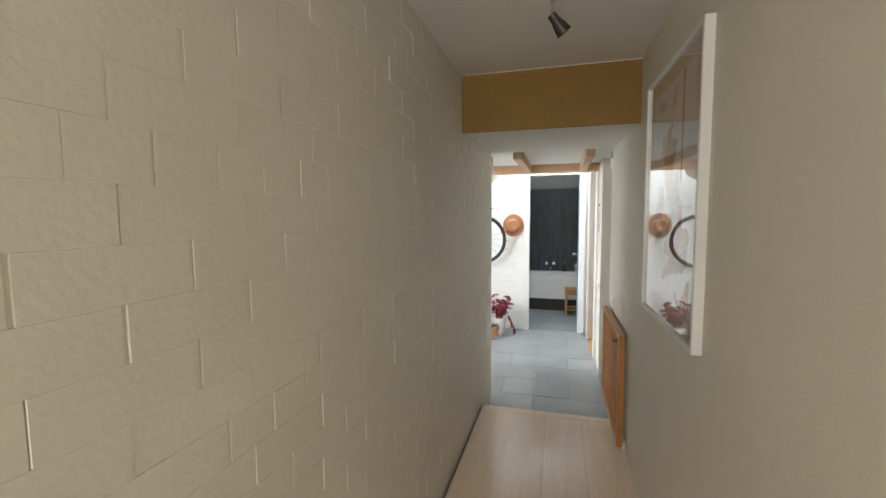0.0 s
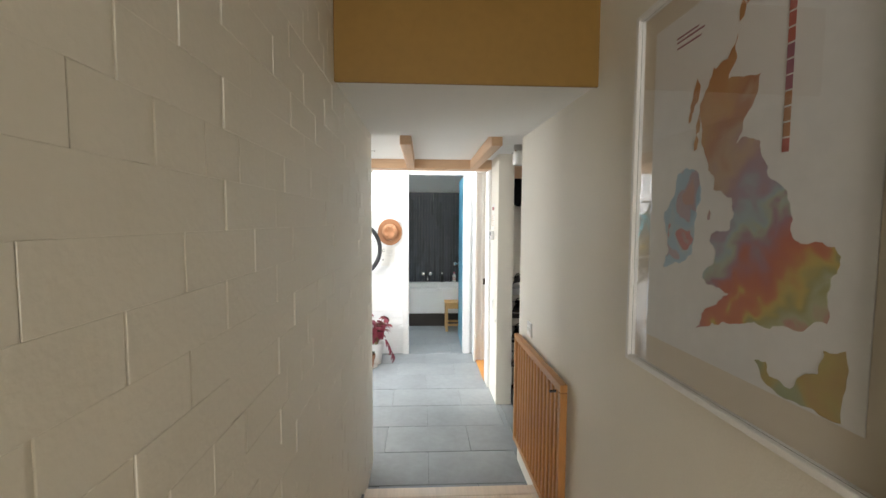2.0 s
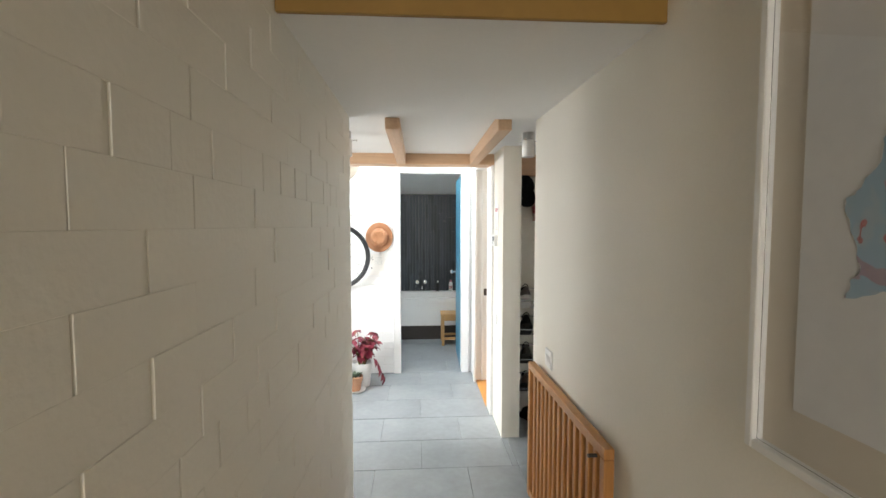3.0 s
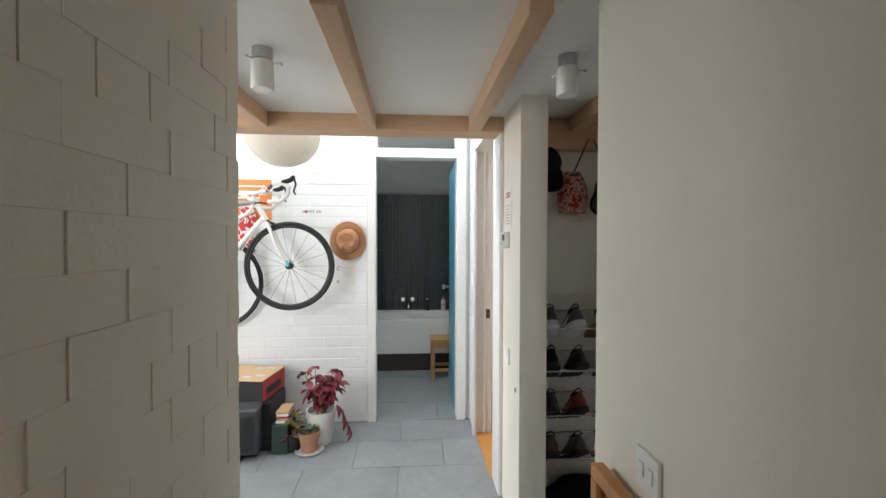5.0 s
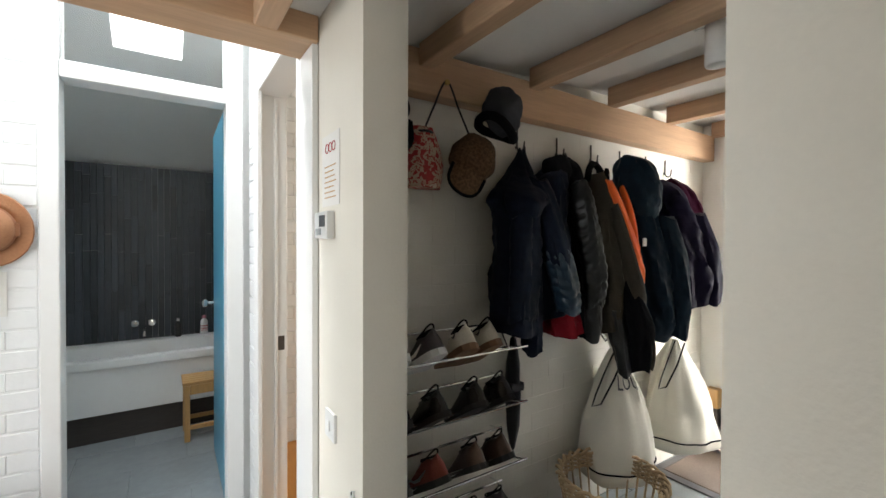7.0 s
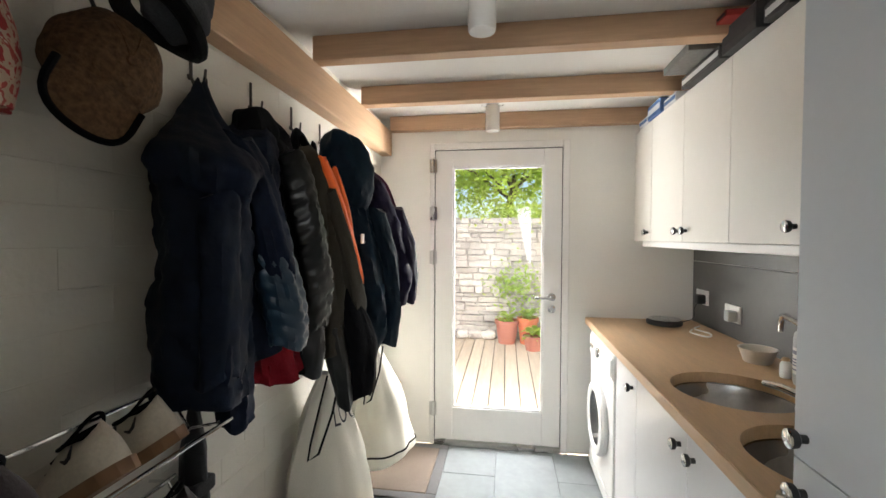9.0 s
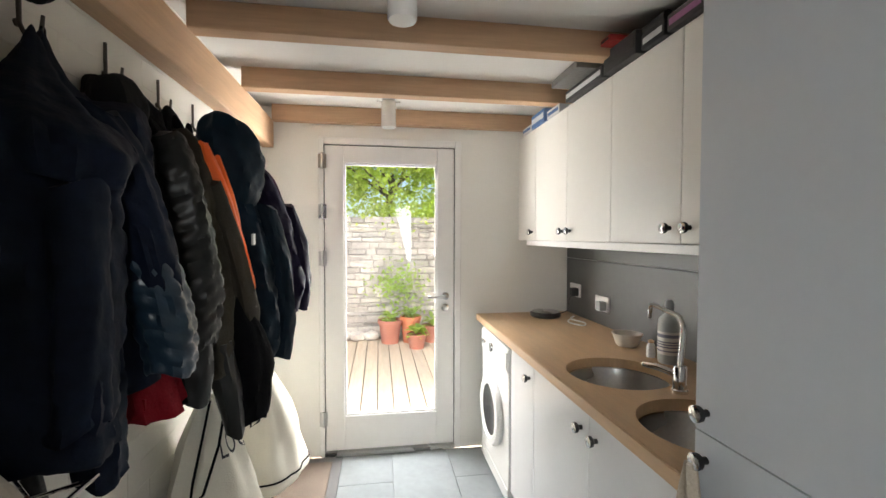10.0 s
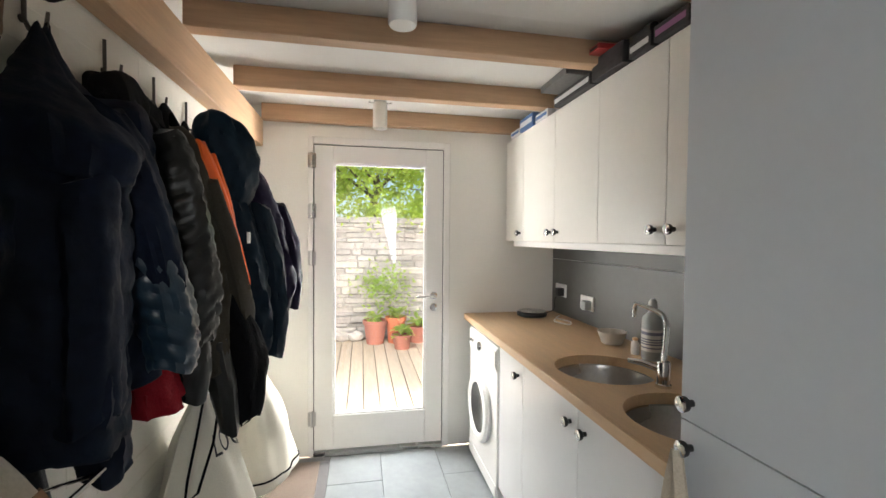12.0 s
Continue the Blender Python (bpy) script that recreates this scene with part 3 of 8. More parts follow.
def yard_door():
    fr = thing("window_yard_door_frame", "pale painted frame of the glazed yard door", "", kind="structure")
    x0, x1 = XE - 0.012, XE + 0.1
    ya, yb, zt = 0.032, 0.953, 2.063
    part("jamb", block(x0, x1, ya, ya + 0.042, 0.0, zt, 0.003, 1), white_gloss, fr)
    part("jamb", block(x0, x1, yb - 0.03, yb, 0.0, zt, 0.003, 1), white_gloss, fr)
    part("head", block(x0, x1, ya + 0.0425, yb - 0.0305, 2.018, zt, 0.003, 1), white_gloss, fr)
    part("threshold", block(x0 - 0.01, x1, ya + 0.0425, yb - 0.0305, 0.0, 0.028, 0.004, 1), steel, fr, "grey metal threshold")
    d = thing("door_yard", "white painted yard door with one tall pane", "", kind="structure")
    l0, l1, z0, z1 = 0.079, 0.918, 0.036, 2.012
    g0, g1, h0, h1 = 0.195, 0.797, 0.26, 1.9
    xa, xb = XE - 0.004, XE + 0.05
    part("stile", block(xa, xb, l0, g0, z0, z1, 0.003, 1), white_gloss, d)
    part("stile", block(xa, xb, g1, l1, z0, z1, 0.003, 1), white_gloss, d)
    part("top_rail", block(xa, xb, g0 + 0.0005, g1 - 0.0005, h1, z1, 0.003, 1), white_gloss, d)
    part("bottom_rail", block(xa, xb, g0 + 0.0005, g1 - 0.0005, z0, h0, 0.003, 1), white_gloss, d)
    for b in ((g0, g0 + 0.012, h0, h1), (g1 - 0.012, g1, h0, h1), (g0 + 0.0125, g1 - 0.0125, h0, h0 + 0.012), (g0 + 0.0125, g1 - 0.0125, h1 - 0.012, h1)):
        part("glazing_bead", block(xa + 0.006, xa + 0.022, *b, 0.002, 1), white_gloss, d)
    p = part("pane", block(xa + 0.0225, xa + 0.0265, g0 + 0.001, g1 - 0.001, h0 + 0.001, h1 - 0.001), clear_glass, d, "clear glass pane")
    p.visible_shadow = False
    bm = bmesh.new()
    tube(bm, [(xa, 0.14, 1.035), (xa - 0.045, 0.14, 1.035), (xa - 0.052, 0.148, 1.035), (xa - 0.052, 0.262, 1.035)], 0.0095, 10)
    h = part("handle", bm, chrome, d, "chrome lever handle", True)
    bm = bmesh.new()
    lathe(bm, [(0, 0), (0.026, 0), (0.026, 0.008), (0, 0.009)], 20, pose(xa, 0.14, 1.035, 0, -90, 0))
    lathe(bm, [(0, 0), (0.026, 0), (0.026, 0.008), (0.012, 0.009), (0.012, 0.006), (0, 0.006)], 20, pose(xa, 0.14, 0.957, 0, -90, 0))
    part("rose", bm, chrome, d, "round chrome rose and lock plate", True)
    for z in (0.2, 1.24, 1.54, 1.86):
        bm = bmesh.new()
        tube(bm, [(XE - 0.02, 0.93, z), (XE - 0.02, 0.93, z + 0.1)], 0.008, 8)
        cube(bm, XE - 0.018, XE - 0.0125, 0.905, 0.955, z + 0.005, z + 0.095)
        part("hinge", bm, steel, d, "grey steel hinge", True)


yard_door()

# Black strips paint in the shadow gap between door leaf and frame.
for b in ((0.0743, 0.0787, 0.036, 2.016), (0.9183, 0.9227, 0.036, 2.016), (0.0788, 0.9182, 2.0125, 2.0175)):
    solid("trim_door_seal", block(XE + 0.004, XE + 0.04, *b), black_plastic, "black strip for the shadow gap round the yard door", "", "structure")

# ---- washing room: units ----
def knob(parent, x, y, z):
    bm = bmesh.new()
    lathe(bm, [(0, 0), (0.008, 0), (0.008, 0.012), (0.0165, 0.018), (0.018, 0.027), (0.0175, 0.03)], 20, pose(x, y, z, -90, 0, 0))
    k = part("knob", bm, black_plastic, parent, "black knob with a bright rim", True)
    bm = bmesh.new()
    lathe(bm, [(0.0176, 0.0302), (0.016, 0.0312), (0, 0.0312)], 20, pose(x, y, z, -90, 0, 0))
    part("cap", bm, chrome, k, "polished metal cap", True)


def unit(name, x0, x1, yback, yfront, z0, z1, mat, label, knobs, plinth=0.0, group="", split=(), low=0.0):
    u = thing(name, label, "cabinet", group=group)
    part("body", block(x0 + 0.001, x1 - 0.001, yback, yfront - 0.021, z0 + plinth, z1 - low, 0.001, 1), mat, u)
    if plinth:
        part("plinth", block(x0 + 0.001, x1 - 0.001, yback, yfront - 0.06, z0, z0 + plinth - 0.001), white_gloss, u)
    zs = [z0 + plinth, *split, z1]
    for a, b in zip(zs, zs[1:]):
        dr = part("door", block(x0 + 0.0015, x1 - 0.0015, yfront - 0.02, yfront, a + 0.0015, b - 0.0015, 0.0015, 2), mat, u)
        for kx, kz in knobs:
            if a < kz < b:
                knob(dr, kx, yfront, kz)
    return u


unit("wall_cabinet", 3.375, 3.598, YK + 0.002, -0.362, 1.408, 2.085, cabinet_white, "cream white wall cabinet above the worktop", [(3.42, 1.46)], group="wall cabinets")
unit("wall_cabinet", 2.945, 3.374, YK + 0.002, -0.362, 1.408, 2.085, cabinet_white, "cream white wall cabinet above the worktop", [(2.985, 1.46)], group="wall cabinets")
unit("wall_cabinet", 2.535, 2.944, YK + 0.002, -0.362, 1.408, 2.085, cabinet_white, "cream white wall cabinet above the worktop", [(2.9, 1.46)], group="wall cabinets")
unit("wall_cabinet", 2.126, 2.534, YK + 0.002, -0.362, 1.408, 2.085, cabinet_white, "cream white wall cabinet above the worktop", [(2.175, 1.46)], group="wall cabinets")
unit("wall_cabinet", 1.74, 2.125, YK + 0.002, -0.362, 1.408, 2.085, cabinet_white, "cream white wall cabinet above the worktop", [(2.085, 1.46)], group="wall cabinets")
solid("trim_cabinet_filler", block(3.6, XE - 0.002, YK + 0.002, -0.37, 1.408, 2.085, 0.002, 1), cabinet_white, "cream filler strip beside the cabinets", "", "structure")
solid("light_pelmet", block(1.75, 3.59, -0.43, -0.385, 1.375, 1.407, 0.003), white_gloss, "white strip light pelmet under the wall cabinets", "lamp")
unit("base_unit", 2.69, 3.012, YK + 0.002, -0.1, 0.0, 0.869, cabinet_gloss, "glossy white base cabinet under the worktop", [(2.74, 0.79)], 0.1, "base units")
unit("base_unit", 2.197, 2.689, YK + 0.002, -0.1, 0.0, 0.869, cabinet_gloss, "glossy white base cabinet under the sinks", [(2.245, 0.79)], 0.1, "base units", (), 0.19)
unit("base_unit", 1.738, 2.196, YK + 0.002, -0.1, 0.0, 0.869, cabinet_gloss, "glossy white base cabinet under the sinks", [(2.145, 0.79)], 0.1, "base units", (), 0.19)
unit("tall_cabinet", 1.045, 1.736, YK + 0.002, -0.1, 0.0, 2.15, tall_grey, "tall pale grey larder unit with two doors", [(1.702, 1.065), (1.702, 0.965)], 0.1, "", (1.02,))


def washer():
    w = thing("washing_machine", "white front-loading washing machine under the worktop", "washing machine", pose(3.305, -0.09, 0))
    part("body", block(-0.288, 0.288, -0.6, 0, 0.02, 0.85, 0.012, 3), white_gloss, w)
    bm = bmesh.new()
    lathe(bm, [(0.155, 0.0), (0.195, 0.0), (0.2, 0.02), (0.19, 0.035), (0.16, 0.04), (0.145, 0.03), (0.14, 0.005)], 40, pose(0, 0.0005, 0.42, 90, 0, 0) @ pose(0, 0, 0, 180, 0, 0))
    ring = part("door_ring", bm, white_plastic, w, "white round door ring", True)
    bm = bmesh.new()
    lathe(bm, [(0.144, 0.028), (0.12, 0.024), (0.06, 0.012), (0, 0.008)], 36, pose(0, 0.0005, 0.42, 90, 0, 0) @ pose(0, 0, 0, 180, 0, 0))
    part("porthole", bm, dark_glass, ring, "dark porthole glass", True)
    part("control_panel", block(-0.28, 0.28, 0.0005, 0.006, 0.72, 0.835, 0.003), white_plastic, w)
    part("drawer", block(-0.27, -0.1, 0.0065, 0.012, 0.735, 0.82, 0.003), white_plastic, w)
    for x, r in ((0.02, 0.028), (0.16, 0.01), (0.2, 0.01)):
        bm = bmesh.new()
        lathe(bm, [(0, 0.022), (r * 0.9, 0.022), (r, 0.018), (r, 0.0065)], 20, pose(x, 0, 0.778, 90, 0, 0) @ pose(0, 0, 0, 180, 0, 0))
        part("dial", bm, chrome, w, "grey dial", True)
    part("kick_plate", block(-0.28, 0.28, 0.0005, 0.004, 0.03, 0.1, 0.002), white_plastic, w)
    for x in (-0.25, 0.25):
        for y in (-0.55, -0.05):
            bm = bmesh.new()
            lathe(bm, [(0, 0), (0.02, 0), (0.02, 0.02), (0, 0.02)], 10, pose(x, y, 0))
            part("foot", bm, black_plastic, w)


dark_glass = material("dark_porthole", (0.02, 0.02, 0.022), 0.1, var=0.05)
washer()

# worktop with two round openings
SINKS = [(2.42, -0.335), (1.955, -0.335)]


def worktop():
    bm = bmesh.new()
    x0, x1, y0, y1, z0, z1 = 1.738, XE - 0.004, YK + 0.002, -0.082, 0.871, 0.91
    r = 0.192
    cuts = [x1, SINKS[0][0] + 0.21, (SINKS[0][0] + SINKS[1][0]) / 2, x0]
    n = 48
    cube(bm, cuts[1], x1, y0, y1, z0, z1)
    for (cx, cy), a, b in ((SINKS[0], cuts[2], cuts[1]), (SINKS[1], cuts[3], cuts[2])):
        inner, outer = [], []
        for i in range(n):
            t = 2 * math.pi * i / n
            dx, dy = math.cos(t), math.sin(t)
            s = min(((b - cx) / dx if dx > 1e-6 else (a - cx) / dx if dx < -1e-6 else 9), ((y1 - cy) / dy if dy > 1e-6 else (y0 - cy) / dy if dy < -1e-6 else 9))
            inner.append((cx + r * dx, cy + r * dy))
            outer.append([cx + s * dx, cy + s * dy])
        for px, py in ((a, y0), (a, y1), (b, y0), (b, y1)):
            q = min(outer, key=lambda o: (o[0] - px) ** 2 + (o[1] - py) ** 2)
            q[0], q[1] = px, py
        for i in range(n):
            j = (i + 1) % n
            vi = [bm.verts.new((*inner[i], z)) for z in (z0, z1)] + [bm.verts.new((*inner[j], z)) for z in (z0, z1)]
            vo = [bm.verts.new((*outer[i], z)) for z in (z0, z1)] + [bm.verts.new((*outer[j], z)) for z in (z0, z1)]
            bm.faces.new((vi[1], vi[3], vo[3], vo[1]))
            bm.faces.new((vi[0], vo[0], vo[2], vi[2]))
            bm.faces.new((vi[0], vi[2], vi[3], vi[1]))
            bm.faces.new((vo[0], vo[1], vo[3], vo[2]))
    bmesh.ops.remove_doubles(bm, verts=bm.verts[:], dist=1e-5)
    w = thing("worktop", "pale beech worktop with two round sink openings", "worktop")
    part("top", bm, beech_top, w)
    part("front_edge", block(x0, x1, y1 + 0.0005, y1 + 0.008, z0, z1 - 0.0005, 0.003), beech_top, w)


worktop()


def sink(cx, cy):
    s = thing("sink_bowl", "round stainless steel undermount sink bowl", "sink", pose(cx, cy, 0.868), group="round sinks")
    bm = bmesh.new()
    lathe(bm, [(0.205, 0.0), (0.19, -0.001), (0.186, -0.02), (0.178, -0.13), (0.15, -0.162), (0.05, -0.17), (0.03, -0.172), (0, -0.172)], 48)
    part("bowl", bm, steel, s, "", True)
    bm = bmesh.new()
    lathe(bm, [(0.034, -0.1715), (0.034, -0.166), (0.026, -0.166), (0.022, -0.169), (0, -0.169)], 24)
    part("drain", bm, chrome, s, "chrome drain", True)
    return s


for c in SINKS:
    sink(*c)
solid("orange_sponge", block(1.99, 2.07, -0.3, -0.24, 0.697, 0.735, 0.012, 3), material("orange_sponge", (0.75, 0.14, 0.02), 0.9, bump=0.6, scale=120), "orange sponge lying in the sink bowl", "sponge", m=None)


def tap():
    t = thing("mixer_tap", "chrome kitchen mixer tap with a tall curved spout", "tap", pose(2.19, -0.42, 0.911))
    bm = bmesh.new()
    lathe(bm, [(0, 0), (0.026, 0), (0.026, 0.01), (0.022, 0.014), (0.022, 0.085), (0.019, 0.09), (0, 0.092)], 20)
    part("body", bm, chrome, t, "", True)
    bm = bmesh.new()
    path = [(0, 0, 0.085), (0, -0.01, 0.2), (0.01, -0.013, 0.228), (0.03, -0.02, 0.243), (0.06, -0.03, 0.248), (0.26, -0.085, 0.252), (0.285, -0.092, 0.245), (0.297, -0.095, 0.225), (0.299, -0.095, 0.19)]
    tube(bm, path, 0.0095, 12)
    part("spout", bm, chrome, t, "", True)
    bm = bmesh.new()
    tube(bm, [(0.01, 0.01, 0.06), (0.06, 0.04, 0.07), (0.11, 0.06, 0.066)], [0.012, 0.012, 0.009], 10)
    part("lever", bm, chrome, t, "chrome side lever", True)


tap()


def bottle(m, r, h, mat, label, cap_mat, neck=0.35, band=None, name="detergent_bottle"):
    b = thing(name, label, "bottle", m)
    bm = bmesh.new()
    lathe(bm, [(0, 0), (r * 0.92, 0), (r, 0.01), (r, h * 0.62), (r * 0.92, h * 0.7), (r * neck, h * 0.8), (r * neck, h * 0.84), (0, h * 0.84)], 20)
    part("body", bm, mat, b, "", True)
    bm = bmesh.new()
    lathe(bm, [(r * neck * 1.15, h * 0.842), (r * neck * 1.2, h * 0.94), (r * neck * 0.7, h), (0, h)], 16)
    part("cap", bm, cap_mat, b, "", True)
    if band:
        bm = bmesh.new()
        lathe(bm, [(r * 1.005, h * 0.15), (r * 1.012, h * 0.16), (r * 1.012, h * 0.5), (r * 1.005, h * 0.51)], 20)
        lab = part("label_band", bm, paper, b, "printed paper label", True)
        for k, zz in enumerate((0.2, 0.26, 0.3, 0.34, 0.42)):
            bm = bmesh.new()
            lathe(bm, [(r * 1.014, h * zz), (r * 1.018, h * (zz + 0.01)), (r * 1.014, h * (zz + (0.05 if k == 4 else 0.02)))], 20)
            part("print", bm, band, lab, "", True)
    return b


grey_plastic = material("pale_grey_plastic", (0.42, 0.44, 0.44), 0.35, var=0.03)
purple_print = material("slate_print", (0.2, 0.2, 0.26), 0.5)
pink_plastic = material("pink_plastic", (0.5, 0.16, 0.22), 0.35)
bottle(pose(2.5, -0.61, 0.911), 0.042, 0.26, grey_plastic, "pale grey plastic detergent bottle with a printed label", grey_plastic, band=purple_print)
bottle(pose(2.585, -0.59, 0.911), 0.018, 0.075, white_plastic, "small white bottle beside the detergent", beech_top, 0.6, name="small_bottle")


def bowl():
    bm = bmesh.new()
    lathe(bm, [(0, 0), (0.045, 0), (0.05, 0.005), (0.066, 0.055), (0.07, 0.056), (0.071, 0.06), (0.064, 0.06), (0.048, 0.01), (0, 0.008)], 28)
    solid("plastic_bowl", bm, material("cloudy_plastic", (0.66, 0.61, 0.54), 0.3, var=0.02), "cloudy plastic bowl on the worktop", "bowl", smooth=True, m=pose(2.78, -0.6, 0.911))


bowl()
kr = thing("kitchen_roll", "white kitchen roll standing by the taps", "kitchen roll", pose(2.12, -0.6, 0.911))
bm = bmesh.new()
lathe(bm, [(0.02, 0.0), (0.058, 0.0), (0.06, 0.003), (0.06, 0.235), (0.058, 0.238), (0.02, 0.238)], 28)
part("paper_roll", bm, paper, kr, "", True)
bm = bmesh.new()
lathe(bm, [(0.0195, 0.001), (0.0195, 0.237), (0.016, 0.237), (0.016, 0.001)], 20)
part("card_core", bm, beech_top, kr, "brown card core", True)


def disc_speaker():
    d = thing("charging_disc", "flat round black device on the worktop", "device", pose(3.54, -0.5, 0.911))
    bm = bmesh.new()
    lathe(bm, [(0, 0), (0.09, 0), (0.098, 0.006), (0.098, 0.024), (0.09, 0.032)], 36)
    part("base", bm, black_plastic, d, "", True)
    bm = bmesh.new()
    lathe(bm, [(0.09, 0.0322), (0.086, 0.036), (0.05, 0.038), (0, 0.037)], 36)
    part("lid", bm, steel, d, "grey metal lid", True)


disc_speaker()


def cable(name, pts, r, mat, label):
    bm = bmesh.new()
    fine = []
    P = [Vector(p) for p in pts]
    for i in range(len(P) - 1):
        a, b, c, e = P[max(i - 1, 0)], P[i], P[i + 1], P[min(i + 2, len(P) - 1)]
        for k in range(6):
            f = k / 6
            fine.append(0.5 * ((2 * b) + (c - a) * f + (2 * a - 5 * b + 4 * c - e) * f * f + (3 * b - a - 3 * c + e) * f ** 3))
    fine.append(P[-1])
    tube(bm, fine, r, 6)
    return solid(name, bm, mat, label, "cable", smooth=True)


cable("black_cable", [(3.46, -0.52, 0.93), (3.5, -0.6, 0.94), (3.58, -0.68, 0.95), (3.6, -0.69, 1.0), (3.6, -0.72, 1.06)], 0.003, black_plastic, "black cable from the disc to the socket")
cable("white_cable", [(3.4, -0.6, 0.914), (3.32, -0.56, 0.914), (3.22, -0.6, 0.914), (3.3, -0.65, 0.914), (3.42, -0.62, 0.914), (3.5, -0.68, 0.914)], 0.004, white_plastic, "coiled white cable on the worktop")

sp = thing("splashback", "dark grey splashback panels behind the worktop", "splashback")
part("panel", block(2.3, XE - 0.006, YK + 0.002, YK + 0.012, 0.911, 1.285, 0.001, 1), splash, sp)
part("panel", block(2.3, XE - 0.006, YK + 0.002, YK + 0.012, 1.288, 1.405, 0.001, 1), splash, sp)
part("panel", block(1.738, 2.298, YK + 0.002, YK + 0.012, 0.911, 1.405, 0.001, 1), splash, sp)


def wall_socket(x, z, plug_mat, label):
    s = thing("wall_socket", label, "socket", pose(x, YK + 0.0125, z))
    part("plate", block(-0.073, 0.073, 0, 0.01, -0.043, 0.043, 0.003), white_plastic, s)
    part("plug", block(-0.06, -0.012, 0.0105, 0.055, -0.035, 0.02, 0.008, 3), plug_mat, s, "plug in the socket")
    part("switch", block(0.02, 0.035, 0.0105, 0.014, 0.01, 0.03, 0.002), white_plastic, s)


wall_socket(3.56, 1.077, black_plastic, "white double wall socket with a black plug")
wall_socket(3.22, 1.04, grey_plastic, "white double wall socket with a grey adapter")


def hand_towel():
    bm = bmesh.new()
    rows = 14
    grid = []
    for i in range(rows + 1):
        f = i / rows
        ring = []
        for k in range(16):
            a = 2 * math.pi * k / 16
            w = 0.012 + 0.032 * min(1, f * 2.2)
            ring.append(bm.verts.new((w * math.cos(a) * (1 + 0.15 * math.sin(3 * a + f * 4)), 0.012 * math.sin(a) * (1 + 0.5 * math.sin(4 * a)) + 0.012, -0.3 * f)))
        grid.append(ring)
    for a, b in zip(grid, grid[1:]):
        for k in range(16):
            bm.faces.new((a[k], a[(k + 1) % 16], b[(k + 1) % 16], b[k]))
    bm.faces.new(grid[0])
    bm.faces.new(grid[-1][::-1])
    solid("hand_towel", bm, material("beige_towel", (0.5, 0.43, 0.34), 0.95, bump=0.8, scale=160, var=0.1), "beige cloth towel hanging from a cabinet knob", "towel", smooth=True, m=pose(1.715, -0.088, 0.955))


hand_towel()


def glass_lamp(x, y, tall=1.0, label="opal glass cylinder ceiling lamp on a metal base"):
    l = thing("ceiling_lamp", label, "lamp", pose(x, y, deck(x) - 0.001), group="ceiling lamps")
    bm = bmesh.new()
    lathe(bm, [(0, 0), (0.036, 0), (0.036, -0.055 * tall), (0.03, -0.06 * tall), (0, -0.06 * tall)], 24)
    part("base", bm, steel, l, "grey metal base", True)
    bm = bmesh.new()
    lathe(bm, [(0.03, -0.061 * tall), (0.0395, -0.064 * tall), (0.0405, -0.2 * tall), (0.037, -0.206 * tall), (0, -0.207 * tall)], 28)
    part("shade", bm, frosted, l, "white opal glass shade", True)
    for a in (0, 120, 240):
        bm = bmesh.new()
        lathe(bm, [(0, 0), (0.003, 0), (0.003, 0.03), (0.006, 0.032), (0.006, 0.038), (0, 0.038)], 8, pose(0.034 * math.cos(radians(a)), 0.034 * math.sin(radians(a)), -0.07 * tall, 0, 90, a))
        part("screw", bm, chrome, l, "", True)
    return l


glass_lamp(2.09, 0.51)
glass_lamp(3.31, 0.52)
glass_lamp(1.028, 0.44, 0.72)
glass_lamp(-0.1, 0.47, 0.72)

# clutter on top of the wall cabinets
top = 2.086
red_p = material("red_plastic", (0.4, 0.03, 0.025), 0.4, var=0.05)
blue_card = material("blue_card", (0.06, 0.13, 0.3), 0.6, var=0.15, scale=30)
dark_card = material("dark_card", (0.03, 0.028, 0.03), 0.5, var=0.2)
white_card = material("white_card", (0.6, 0.6, 0.6), 0.6, var=0.05)


def loose_box(x0, x1, y0, y1, z0, h, mat, label, band=None, name="stored_box"):
    b = thing(name, label, "box")
    part("carton", block(x0, x1, y0, y1, z0, z0 + h, 0.003), mat, b)
    if band:
        part("print_band", block(x0 + 0.01, x1 - 0.01, y1 + 0.0004, y1 + 0.0016, z0 + h * 0.3, z0 + h * 0.7), band, b, "printed band")


loose_box(3.44, 3.59, -0.5, -0.355, top, 0.04, white_card, "small white box on top of the cabinet", blue_card)
loose_box(3.22, 3.42, -0.52, -0.35, top, 0.075, blue_card, "blue and white carton on top of the cabinet", white_card)
loose_box(3.04, 3.2, -0.5, -0.36, top, 0.045, white_card, "flat white carton on top of the cabinet", blue_card)
loose_box(2.56, 2.9, -0.6, -0.33, top, 0.05, dark_card, "flat black case on top of the cabinet", white_card)
loose_box(2.6, 2.86, -0.58, -0.24, top + 0.051, 0.032, material("dull_zinc", (0.16, 0.155, 0.15), 0.5, metal=0.3, var=0.15), "grey metal case overhanging the cabinet edge", None, "metal_case")
loose_box(2.33, 2.545, -0.52, -0.33, top, 0.085, dark_card, "black box of tools on the cabinet", dark_card)
loose_box(2.42, 2.49, -0.4, -0.285, top + 0.0862, 0.022, red_p, "red plastic box on the cabinet", dark_card)
loose_box(2.19, 2.31, -0.55, -0.34, top, 0.052, dark_card, "dark printed carton on the cabinet", white_card)
loose_box(2.02, 2.175, -0.52, -0.34, top, 0.052, dark_card, "dark carton with a magenta band on the cabinet", material("magenta_print", (0.3, 0.12, 0.25), 0.5))
